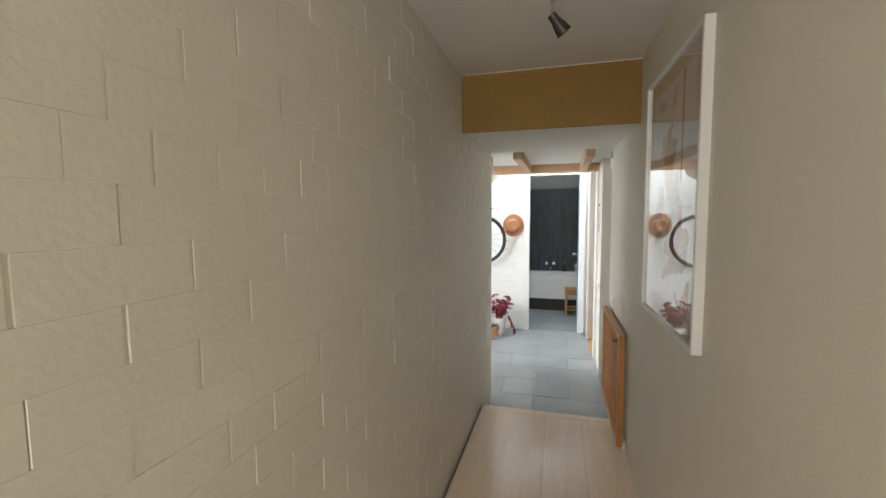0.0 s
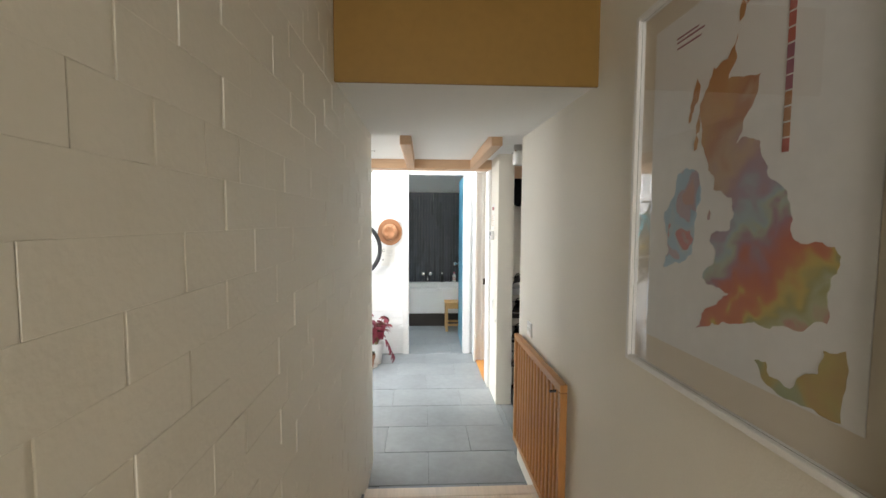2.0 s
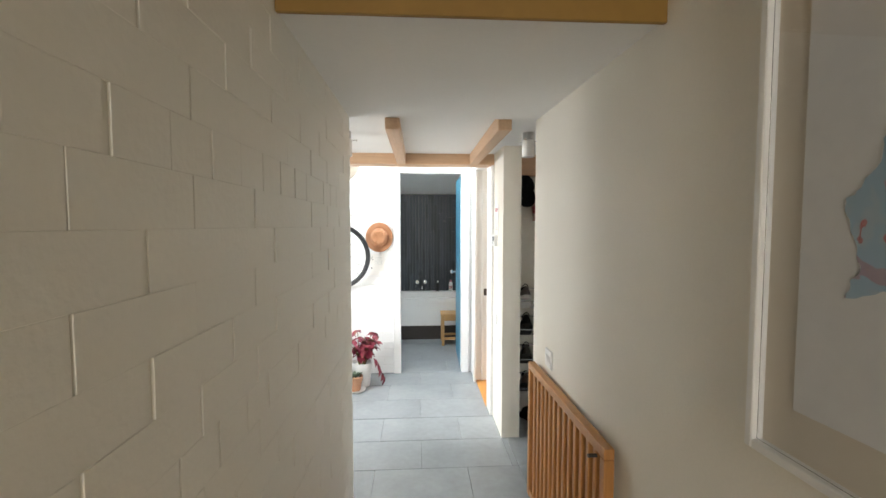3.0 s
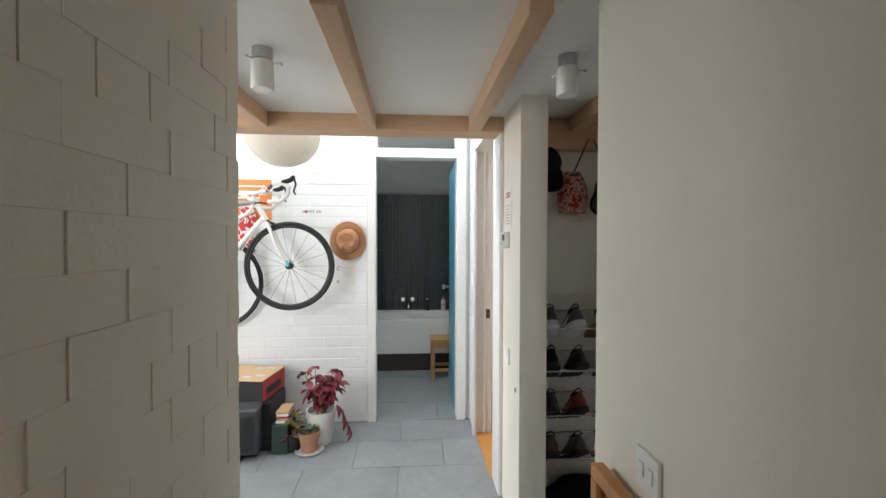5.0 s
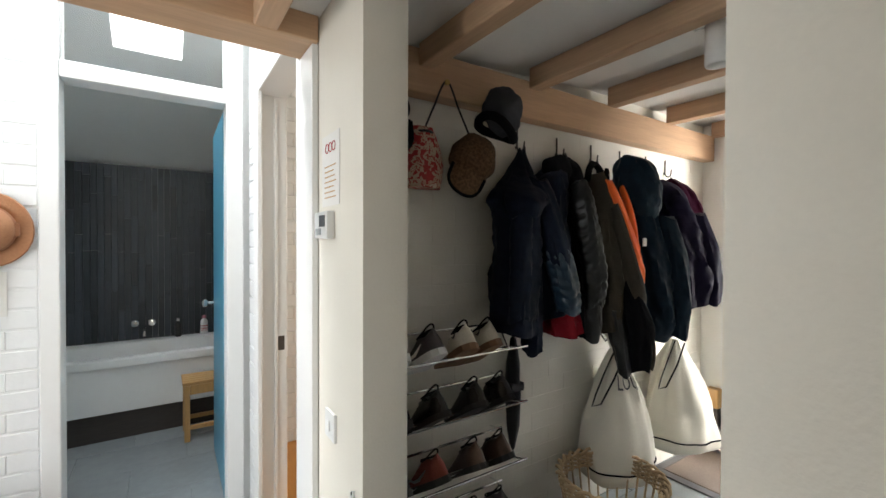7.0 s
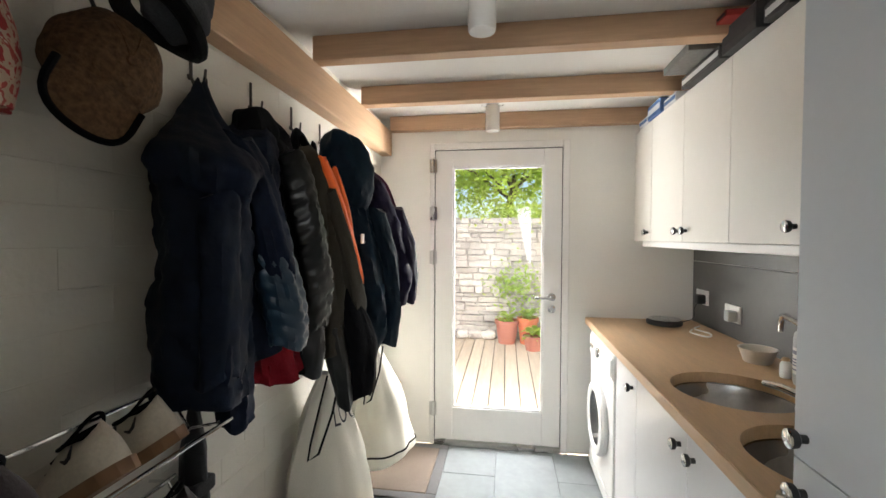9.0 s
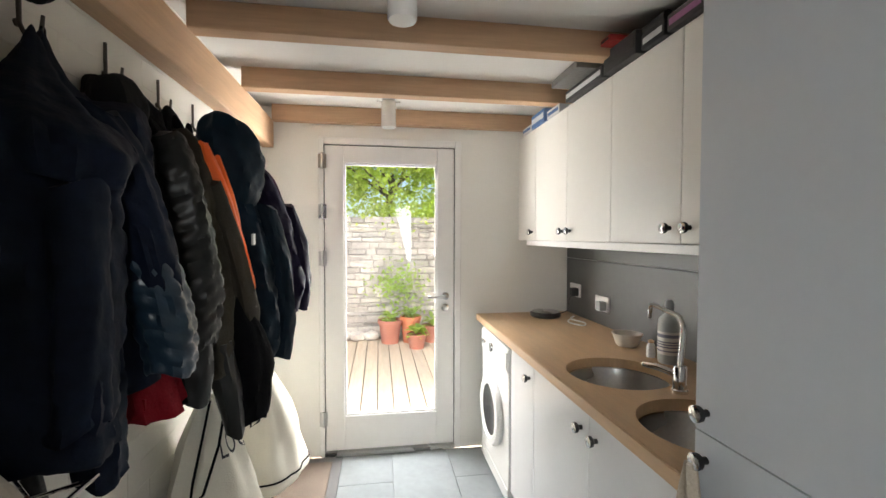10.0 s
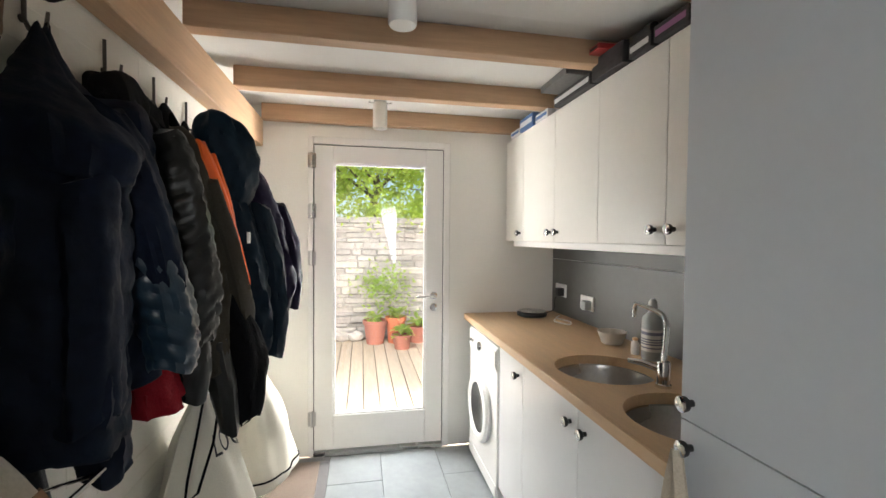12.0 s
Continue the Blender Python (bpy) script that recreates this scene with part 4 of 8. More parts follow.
loose_box(1.86, 2.0, -0.52, -0.34, top, 0.06, dark_card, "dark purple carton on the cabinet", material("dull_print", (0.16, 0.15, 0.15), 0.6))
bm = bmesh.new()
lathe(bm, [(0, 0), (0.022, 0), (0.024, 0.01), (0.024, 0.2), (0.02, 0.215), (0, 0.216)], 14, pose(2.24, -0.33, top + 0.058, 0, 90, 0))
solid("black_torch", bm, black_plastic, "black torch lying across the boxes", "torch", smooth=True, m=pose(-0.02, -0.05, 0.02))

# ---- hall things ----
cream_metal = material("white_frame_paint", (0.74, 0.72, 0.68), 0.3, var=0.02)
teal = material("teal_frame_paint", (0.12, 0.5, 0.58), 0.3, var=0.02)
straw = material("brown_hat_felt", (0.42, 0.2, 0.1), 0.85, bump=0.4, scale=120, var=0.08)
hat_band_m = material("hat_band", (0.34, 0.15, 0.075), 0.8, var=0.08)


def wheel(parent, c, r, tyre_mat, rim_mat, spokes=18, w=0.0135):
    wl = part("wheel", torus(c, r - w, w, 56, 10), tyre_mat, parent, "black rubber tyre on a spoked wheel", True)
    part("rim", torus(c, r - 2.6 * w, 0.011, 48, 8), rim_mat, wl, "", True)
    bm = bmesh.new()
    for i in range(spokes):
        a = 2 * math.pi * i / spokes
        s = 0.022 if i % 2 else -0.022
        tube(bm, [Vector(c) + Vector((0.016 * math.cos(a), s, 0.016 * math.sin(a))), Vector(c) + Vector(((r - 2.6 * w) * math.cos(a), 0, (r - 2.6 * w) * math.sin(a)))], 0.0014, 4)
    part("spokes", bm, iron, wl, "thin dark steel spokes")
    bm = bmesh.new()
    tube(bm, [Vector(c) + Vector((0, -0.05, 0)), Vector(c) + Vector((0, 0.05, 0))], 0.014, 12)
    tube(bm, [Vector(c) + Vector((0, -0.03, 0)), Vector(c) + Vector((0, -0.022, 0))], 0.024, 14)
    tube(bm, [Vector(c) + Vector((0, 0.022, 0)), Vector(c) + Vector((0, 0.03, 0))], 0.024, 14)
    part("hub", bm, black_plastic, wl, "black hub", True)
    return wl


def torus(c, R, r, n, seg):
    bm = bmesh.new()
    tube(bm, ring_points(c, R, n, "y"), r, seg, closed=True)
    return bm


def road_bike():
    b = thing("road_bicycle", "white and teal road bicycle hung on the brick wall", "bicycle", pose(0, 2.13, 0))
    hubf, bbk = Vector((-0.477, 0, 1.268)), Vector((-1.062, 0, 1.155))
    crown, headt, headb = Vector((-0.632, 0, 1.60)), Vector((-0.735, 0, 1.77)), Vector((-0.648, 0, 1.615))
    seatc, hubr = Vector((-1.255, 0, 1.655)), Vector((-1.47, 0, 1.2))
    wheel(b, hubf, 0.335, rubber, black_plastic)
    wheel(b, hubr, 0.335, rubber, steel)

    def bar(name, pts, r, mat, label=""):
        bm = bmesh.new()
        tube(bm, pts, r, 12)
        return part(name, bm, mat, b, label, True)

    bar("down_tube", [bbk, headb + (headt - headb) * 0.15], 0.019, cream_metal)
    bar("top_tube", [seatc, headt + Vector((-0.012, 0, -0.025))], 0.015, teal, "teal painted tube")
    bar("seat_tube", [bbk, seatc + (seatc - bbk) * 0.02], 0.0155, teal, "teal painted tube")
    bar("head_tube", [headb, headt], 0.021, cream_metal)
    bar("seat_post", [seatc, seatc + (seatc - bbk).normalized() * 0.15], 0.0135, black_plastic, "black seat post")
    for s in (-0.05, 0.05):
        bar("fork_blade", [crown + Vector((0, s * 0.6, 0)), crown + (hubf - crown) * 0.55 + Vector((-0.012, s, 0)), hubf + Vector((0, s, 0))], [0.0145, 0.012, 0.0085], cream_metal)
        bar("chain_stay", [bbk + Vector((-0.02, s * 0.5, 0)), hubr + Vector((0, s * 1.2, 0))], 0.009, cream_metal, "cream chain stay")
        bar("seat_stay", [seatc + Vector((0, s * 0.4, 0)), hubr + Vector((0, s * 1.2, 0))], 0.008, teal, "teal seat stay")
    for s in (-0.05, 0.05):
        bm = bmesh.new()
        tube(bm, [hubf + Vector((-0.012, s, 0.045)), hubf + Vector((0.002, s, 0.0))], 0.0105, 8)
        part("fork_tip", bm, teal, b, "teal fork tip", True)
    # handlebar, turned to lie along the wall
    stem = headt + Vector((-0.01, 0, 0.04))
    bar("stem", [headt + Vector((0, 0, 0.0)), stem, stem + Vector((0.11, -0.02, 0.02))], 0.014, cream_metal, "white stem")
    clamp = stem + Vector((0.11, -0.02, 0.02))
    bar("handlebar", [clamp + Vector((-0.05, 0.1, -0.0)), clamp, clamp + Vector((0.09, -0.15, 0.03))], 0.0125, black_plastic, "black taped bar")
    for base, sc in ((clamp + Vector((-0.05, 0.1, 0.0)), 1.0), (clamp + Vector((0.09, -0.15, 0.03)), 1.0)):
        bar("drop", [base + Vector((0, 0, 0)), base + Vector((0.07, -0.01, 0.008)), base + Vector((0.115, -0.01, -0.02)), base + Vector((0.105, -0.01, -0.075)), base + Vector((0.06, -0.01, -0.12)), base + Vector((-0.03, -0.005, -0.125))], 0.0155, cream_metal, "white taped drop")
        bar("brake_hood", [base + Vector((0.07, -0.01, 0.012)), base + Vector((0.13, -0.012, 0.03)), base + Vector((0.155, -0.013, 0.06))], [0.017, 0.018, 0.012], black_plastic, "black brake hood")
        bar("brake_lever", [base + Vector((0.15, -0.013, 0.05)), base + Vector((0.165, -0.013, 0.0)), base + Vector((0.15, -0.013, -0.05)), base + Vector((0.165, -0.013, -0.075))], [0.008, 0.008, 0.007, 0.005], black_plastic, "black brake lever")
    sad = bmesh.new()
    top = seatc + (seatc - bbk).normalized() * 0.15 + Vector((0.0, 0, 0.02))
    secs = [(-0.13, 0.065, 0.03), (-0.09, 0.07, 0.034), (-0.02, 0.04, 0.03), (0.06, 0.022, 0.024), (0.13, 0.018, 0.018)]
    rings = []
    for x, w, h in secs:
        rings.append([sad.verts.new(top + Vector((x, w * math.cos(a), h * 0.5 * math.sin(a) + 0.02 - 0.012 * abs(x) * 6))) for a in [2 * math.pi * k / 14 for k in range(14)]])
    for p, q in zip(rings, rings[1:]):
        for k in range(14):
            sad.faces.new((p[k], p[(k + 1) % 14], q[(k + 1) % 14], q[k]))
    sad.faces.new(rings[0])
    sad.faces.new(rings[-1][::-1])
    part("saddle", sad, black_plastic, b, "black saddle", True)
    # cranks and chain rings
    for R, yy in ((0.092, -0.045), (0.066, -0.03)):
        bm = bmesh.new()
        n = 44
        o = [bbk + Vector((math.cos(2 * math.pi * i / (2 * n)) * (R + (0.004 if i % 2 else 0)), yy, math.sin(2 * math.pi * i / (2 * n)) * (R + (0.004 if i % 2 else 0)))) for i in range(2 * n)]
        ii = [bbk + Vector((math.cos(2 * math.pi * i / (2 * n)) * (R - 0.02), yy, math.sin(2 * math.pi * i / (2 * n)) * (R - 0.02))) for i in range(2 * n)]
        d = Vector((0, 0.004, 0))
        vs = [[bm.verts.new(p) for p in L] for L in (o, ii, [p + d for p in o], [p + d for p in ii])]
        for i in range(2 * n):
            j = (i + 1) % (2 * n)
            for a, c in ((0, 1), (1, 3), (3, 2), (2, 0)):
                bm.faces.new((vs[a][i], vs[a][j], vs[c][j], vs[c][i]))
        part("chain_ring", bm, black_plastic if R > 0.08 else steel, b, "toothed chain ring")
    bm = bmesh.new()
    for k in range(5):
        a = radians(72 * k + 20)
        tube(bm, [bbk + Vector((0, -0.047, 0)), bbk + Vector((0.075 * math.cos(a), -0.047, 0.075 * math.sin(a)))], 0.009, 6)
    tube(bm, [bbk + Vector((0, -0.075, 0)), bbk + Vector((0, 0.06, 0))], 0.02, 14)
    part("spider", bm, steel, b, "grey crank spider", True)
    for sgn, yy in ((1, -0.075), (-1, 0.06)):
        end = bbk + Vector((0.085 * sgn, yy, -0.15 * sgn))
        bm = bmesh.new()
        tube(bm, [bbk + Vector((0, yy, 0)), end], [0.015, 0.011], 8)
        cr = part("crank", bm, black_plastic, b, "black crank arm", True)
        bm = block(-0.045, 0.045, -0.03 - 0.02, 0.03 - 0.02, -0.009, 0.009, 0.005)
        part("pedal", bm, black_plastic, cr, "black pedal", False, pose(*(end + Vector((0.0, -0.01 if yy < 0 else 0.05, 0))), 0, 30, 0))
    ch = bmesh.new()
    tube(ch, [bbk + Vector((0, -0.043, 0.094)), hubr + Vector((0, -0.043, 0.035))], 0.004, 6)
    tube(ch, [bbk + Vector((0, -0.043, -0.094)), hubr + Vector((0.03, -0.043, -0.1)), hubr + Vector((0, -0.043, -0.03))], 0.004, 6)
    part("chain", ch, iron, b, "dark chain", True)
    dr = bmesh.new()
    tube(dr, [bbk + Vector((-0.02, -0.05, 0.11)), bbk + Vector((0.0, -0.05, 0.15)), bbk + Vector((0.02, -0.045, 0.14))], 0.012, 8)
    tube(dr, [bbk + Vector((-0.005, -0.03, 0.13)), bbk + Vector((-0.01, -0.02, 0.18))], 0.01, 8)
    part("front_derailleur", dr, iron, b, "dark front derailleur", True)
    cb = bmesh.new()
    tube(cb, [headt + Vector((0.14, -0.1, 0.05)), headt + Vector((0.08, -0.03, 0.1)), headt + Vector((0.03, 0, 0.0)), headb + Vector((-0.01, -0.015, -0.0)), bbk + Vector((0.15, -0.01, 0.11))], 0.003, 6)
    part("brake_cable", cb, white_plastic, b, "white brake cable", True)
    bm = bmesh.new()
    tube(bm, [crown + Vector((0.0, -0.04, 0.01)), crown + Vector((0.035, -0.02, -0.01)), crown + Vector((0.04, 0.02, -0.015)), crown + Vector((0.015, 0.035, -0.035))], 0.009, 8)
    part("front_brake", bm, iron, b, "dark front brake caliper", True)
    return b


road_bike()


def bracket(x, z):
    w = thing("bicycle_wall_bracket", "black steel wall bracket carrying the bicycle", "bracket")
    part("wall_plate", block(x - 0.04, x + 0.04, YB - 0.0025, YB + 0.0045, z - 0.07, z + 0.05, 0.002), black_plastic, w)
    bm = bmesh.new()
    tube(bm, [(x, YB - 0.003, z - 0.03), (x, 2.13, z - 0.035), (x, 2.09, z - 0.035), (x, 2.085, z)], 0.009, 8)
    part("arm", bm, black_plastic, w, "", True)


bracket(-1.16, 1.673)
bracket(-1.5, 1.64)


def second_bike():
    b = thing("spare_wheel", "thin black bicycle tyre wheel hung behind the road bicycle", "wheel", pose(0, 2.235, 0))
    c = Vector((-1.06, 0, 1.13))
    part("tyre", torus(c, 0.345, 0.011, 60, 8), rubber, b, "", True)
    part("rim", torus(c, 0.328, 0.009, 48, 8), black_plastic, b, "", True)
    bm = bmesh.new()
    tube(bm, [c + Vector((0, -0.02, 0)), c + Vector((0, 0.06, 0))], 0.016, 12)
    part("hub", bm, iron, b, "", True)
    # hanging disc-shaped wheel bag
    g = thing("wheel_bag", "black round bicycle bag with yellow lettering on the wall", "bag", pose(-1.36, 2.27, 1.36))
    bm = bmesh.new()
    lathe(bm, [(0, 0.035), (0.2, 0.034), (0.3, 0.026), (0.335, 0.008), (0.335, -0.008), (0.3, -0.024), (0, -0.025)], 48, pose(0, 0, 0, 90, 0, 0))
    part("bag", bm, dark_fabric, g, "", True)
    part("print", block(-0.16, 0.13, -0.0385, -0.0365, -0.02, 0.05), yellow_print, g, "yellow band with unreadable black lettering")
    for k in range(5):
        part("letter_bar", block(-0.14 + 0.055 * k, -0.105 + 0.055 * k, -0.0405, -0.039, 0.0, 0.035), ink, g)
    part("print", block(-0.07, 0.22, -0.0385, -0.0365, -0.1, -0.05), yellow_print, g, "yellow lettering band")


dark_fabric = material("black_fabric", (0.016, 0.017, 0.02), 0.85, bump=0.4, scale=160, var=0.15, sheen=0.2)
yellow_print = material("yellow_print", (0.55, 0.36, 0.03), 0.6)
second_bike()


def drop_bar_hoop():
    """White handlebar drop with a straight grey bar across, between handlebar and top tube."""
    h = thing("drop_bar_hoop", "white drop handlebar hoop with a grey crossbar on the bicycle", "bicycle lock", pose(-0.85, 2.0, 1.715))
    bm = bmesh.new()
    pts = []
    for k in range(40):
        a = 2 * math.pi * k / 40
        pts.append((0.15 * math.cos(a), 0.012 * math.sin(2 * a), 0.1 * math.sin(a) * (1.0 if math.sin(a) < 0 else 0.82)))
    tube(bm, pts, 0.0125, 10, closed=True)
    part("hoop", bm, cream_metal, h, "", True)
    bm = bmesh.new()
    tube(bm, [(-0.165, 0.0, 0.004), (-0.05, 0.0, 0.006), (0.08, 0.0, 0.012), (0.17, 0.0, 0.016)], [0.015, 0.019, 0.019, 0.014], 12)
    part("crossbar", bm, crossbar_grey, h, "grey crossbar", True)
    bm = bmesh.new()
    tube(bm, [(0.16, 0.0, 0.016), (0.2, 0.03, 0.02), (0.215, 0.11, 0.02)], 0.006, 8)
    part("strap", bm, dark_fabric, h, "black strap to the bicycle", True)


crossbar_grey = material("grey_rubber_coating", (0.26, 0.27, 0.27), 0.6, var=0.06)
drop_bar_hoop()

# poster, cloth and stickers on the wall
po = thing("orange_poster", "orange and white poster on the white brick wall", "poster")
part("sheet", block(-1.035, -0.66, YB - 0.004, YB - 0.001, 1.62, 1.94), material("orange_print", (0.62, 0.2, 0.05), 0.6, var=0.03), po)
for z, a, b in ((1.88, -0.99, -0.72), (1.82, -0.99, -0.7), (1.79, -0.95, -0.75), (1.72, -0.99, -0.7)):
    part("print_bar", block(a, b, YB - 0.0062, YB - 0.0045, z, z + (0.03 if z == 1.82 else 0.012)), paper, po, "pale print bar")


def cloth_bag():
    bm = bmesh.new()
    n, m = 14, 20
    rings = []
    for i in range(n + 1):
        f = i / n
        w = 0.045 + 0.05 * math.sin(min(1, f * 1.2) * math.pi * 0.6)
        rings.append([bm.verts.new((w * math.cos(a) * (1 + 0.12 * math.sin(3 * a + 5 * f)), 0.02 * math.sin(a) * (1 + 0.4 * math.sin(4 * a)) - 0.0, -0.34 * f)) for a in [2 * math.pi * k / m for k in range(m)]])
    for p, q in zip(rings, rings[1:]):
        for k in range(m):
            bm.faces.new((p[k], p[(k + 1) % m], q[(k + 1) % m], q[k]))
    bm.faces.new(rings[0])
    bm.faces.new(rings[-1][::-1])
    solid("striped_cloth_bag", bm, stripes, "red and white striped cloth hung on the wall", "cloth bag", smooth=True, m=pose(-0.83, 2.265, 1.72, 0, 12, 0))


stripes = ramp_material("red_white_stripes", 16, [(0.0, (0.5, 0.03, 0.03)), (0.47, (0.7, 0.66, 0.62)), (0.55, (0.5, 0.04, 0.03)), (0.66, (0.1, 0.16, 0.3))], 0.85)
cloth_bag()


def text_mesh(parent, body, size, m, mat, name="lettering", label=""):
    cu = bpy.data.curves.new(name, "FONT")
    cu.body, cu.size, cu.extrude = body, size, 0.0006
    cu.materials.append(mat)
    ob = new(name, cu)
    ob.parent = parent
    ob.matrix_basis = m
    if label:
        ob["label"] = label
    return ob


sk = thing("wall_sticker", "small white sticker reading I love MY with a red heart", "sticker")
part("strip", block(-0.43, -0.265, YB - 0.0035, YB - 0.001, 1.672, 1.708), paper, sk)
text_mesh(sk, "I", 0.034, pose(-0.422, YB - 0.0042, 1.679, 90, 0, 0), ink)
text_mesh(sk, "MY", 0.032, pose(-0.372, YB - 0.0042, 1.679, 90, 0, 0), ink)
bm = bmesh.new()
hp = []
for k in range(28):
    a = 2 * math.pi * k / 28
    hp.append(bm.verts.new((-0.394 + 0.0009 * 16 * math.sin(a) ** 3, YB - 0.0044, 1.691 + 0.0009 * (13 * math.cos(a) - 5 * math.cos(2 * a) - 2 * math.cos(3 * a) - math.cos(4 * a)))))
f = bm.faces.new(hp)
r = bmesh.ops.extrude_face_region(bm, geom=[f])
bmesh.ops.translate(bm, vec=(0, 0.0006, 0), verts=[q for q in r["geom"] if isinstance(q, bmesh.types.BMVert)])
part("heart", bm, red_p, sk, "red heart")
part("print_bar", block(-0.315, -0.275, YB - 0.0045, YB - 0.0037, 1.682, 1.7), grey_plastic, sk)


def sun_hat():
    h = thing("brown_hat", "brown felt hat with a brim hung on the brick wall", "hat", pose(-0.062, 2.292, 1.46, 90, 0, 0) @ Matrix.Scale(1.13, 4))
    bm = bmesh.new()
    prof = [(0.128, 0.012), (0.132, 0.018), (0.128, 0.024), (0.1, 0.02), (0.082, 0.022)]
    lathe(bm, prof, 40)
    for q in bm.verts:
        a = math.atan2(q.co.y, q.co.x)
        q.co.z += 0.008 * math.sin(2 * a) * (q.co.xy.length / 0.13) ** 2 + 0.006
        q.co.x *= 0.95
        q.co.y *= 1.04
    ob = part("brim", bm, straw, h, "", True)
    md = ob.modifiers.new("thick", "SOLIDIFY")
    md.thickness = 0.004
    bm = bmesh.new()
    lathe(bm, [(0.084, 0.022), (0.082, 0.06), (0.074, 0.09), (0.055, 0.104), (0.025, 0.1), (0, 0.092)], 40)
    for q in bm.verts:
        q.co.x *= 0.94
        if q.co.z > 0.085 and abs(q.co.x) < 0.03:
            q.co.z -= 0.016
    part("crown", bm, straw, h, "pinched crown", True)
    bm = bmesh.new()
    lathe(bm, [(0.0855, 0.024), (0.0865, 0.028), (0.085, 0.05), (0.0835, 0.052)], 40)
    for q in bm.verts:
        q.co.x *= 0.94
    part("band", bm, hat_band_m, h, "darker hat band", True)
    part("bow", block(0.074, 0.088, -0.025, 0.025, 0.026, 0.05, 0.004), hat_band_m, h)


sun_hat()
nt = thing("paper_note", "white paper note with small print taped to the wall", "paper")
part("sheet", block(-0.165, -0.012, YB - 0.006, YB - 0.003, 1.1, 1.285), paper, nt)
part("sheet", block(-0.175, -0.07, YB - 0.0085, YB - 0.0065, 1.06, 1.16), paper, nt, "second smaller sheet")
text_mesh(nt, "C", 0.045, pose(-0.158, YB - 0.0068, 1.225, 90, 0, 0), ink)
text_mesh(nt, "R", 0.035, pose(-0.155, YB - 0.0092, 1.12, 90, 0, 0), ink)
for k in range(6):
    part("print_line", block(-0.11, -0.035, YB - 0.0068, YB - 0.0062, 1.245 - 0.014 * k, 1.248 - 0.014 * k), grey_plastic, nt)
face_plate("wall_socket", pose(-0.095, YB - 0.0005, 0.893, 0, 0, -90), 0.1, 0.075, "white plastic socket low on the brick wall", "socket", 1)


def lantern():
    l = thing("paper_lantern", "cream ribbed paper lantern hanging in the tall bay", "lantern", pose(-0.455, 1.9, 2.2))
    bm = bmesh.new()
    n = 22
    prof = []
    for i in range(n * 2 + 1):
        t = -math.pi / 2 + math.pi * i / (n * 2)
        rr = 0.255 * math.cos(t)
        prof.append((max(rr, 0.04) * (1.0 if i % 2 else 0.985), 0.225 * math.sin(t)))
    lathe(bm, prof, 48)
    ob = part("shade", bm, lantern_paper, l, "", True)
    bm = bmesh.new()
    tube(bm, [(0, 0, -0.02), (0, 0, 1.395)], 0.003, 6)
    part("cord", bm, white_plastic, l, "white hanging cord")
    bm = bmesh.new()
    tube(bm, ring_points((0, 0, 0.225), 0.045, 24, "z"), 0.003, 6, closed=True)
    tube(bm, [(-0.045, 0, 0.225), (0.045, 0, 0.225)], 0.003, 6)
    part("wire_ring", bm, steel, l, "", True)


lantern_paper = material("lantern_paper", (0.7, 0.65, 0.56), 0.9, var=0.05, scale=30, stain=0.05)
ln, lk = lantern_paper.node_tree.nodes, lantern_paper.node_tree.links
tr, mx = ln.new("ShaderNodeBsdfTranslucent"), ln.new("ShaderNodeMixShader")
tr.inputs["Color"].default_value = (0.72, 0.68, 0.6, 1)
mx.inputs[0].default_value = 0.3
lk.new(ln["Principled BSDF"].outputs[0], mx.inputs[1])
lk.new(tr.outputs[0], mx.inputs[2])
lk.new(mx.outputs[0], ln["Material Output"].inputs["Surface"])
lantern()

# ---- floor clutter under the bicycle ----
card = material("brown_cardboard", (0.52, 0.34, 0.18), 0.85, var=0.06, scale=40, stain=0.05)
red_card = material("red_card", (0.42, 0.025, 0.03), 0.5, var=0.05)
black_card = material("black_card", (0.025, 0.025, 0.027), 0.55, var=0.1)


def carton():
    c = thing("cardboard_box", "black and red carton with a brown cardboard flap on top", "box", pose(-0.72, 2.02, 0.335, 0, 0, -8))
    part("carton", block(-0.19, 0.17, -0.17, 0.17, 0, 0.165, 0.004), black_card, c)
    part("side_panel", block(0.1705, 0.173, -0.168, 0.168, 0.02, 0.16), red_card, c, "red printed side")
    part("side_print", block(0.1735, 0.1745, -0.12, 0.1, 0.05, 0.1), black_card, c, "black print on the red side")
    part("flap", block(-0.26, 0.18, -0.2, 0.175, 0.1655, 0.171, 0.002, 1), card, c, "brown cardboard flap")
    for x, y in ((0.1, 0.1), (0.03, 0.08), (0.11, -0.08), (0.03, -0.12)):
        part("stamp", block(x - 0.03, x + 0.03, y - 0.025, y + 0.025, 0.1715, 0.1722), grey_plastic, c, "dull grey printed patch")
    return c


carton()
solid("storage_crate", block(-0.92, -0.53, 1.86, 2.2, 0.0, 0.334, 0.01), black_card, "dark storage crate under the carton", "crate")


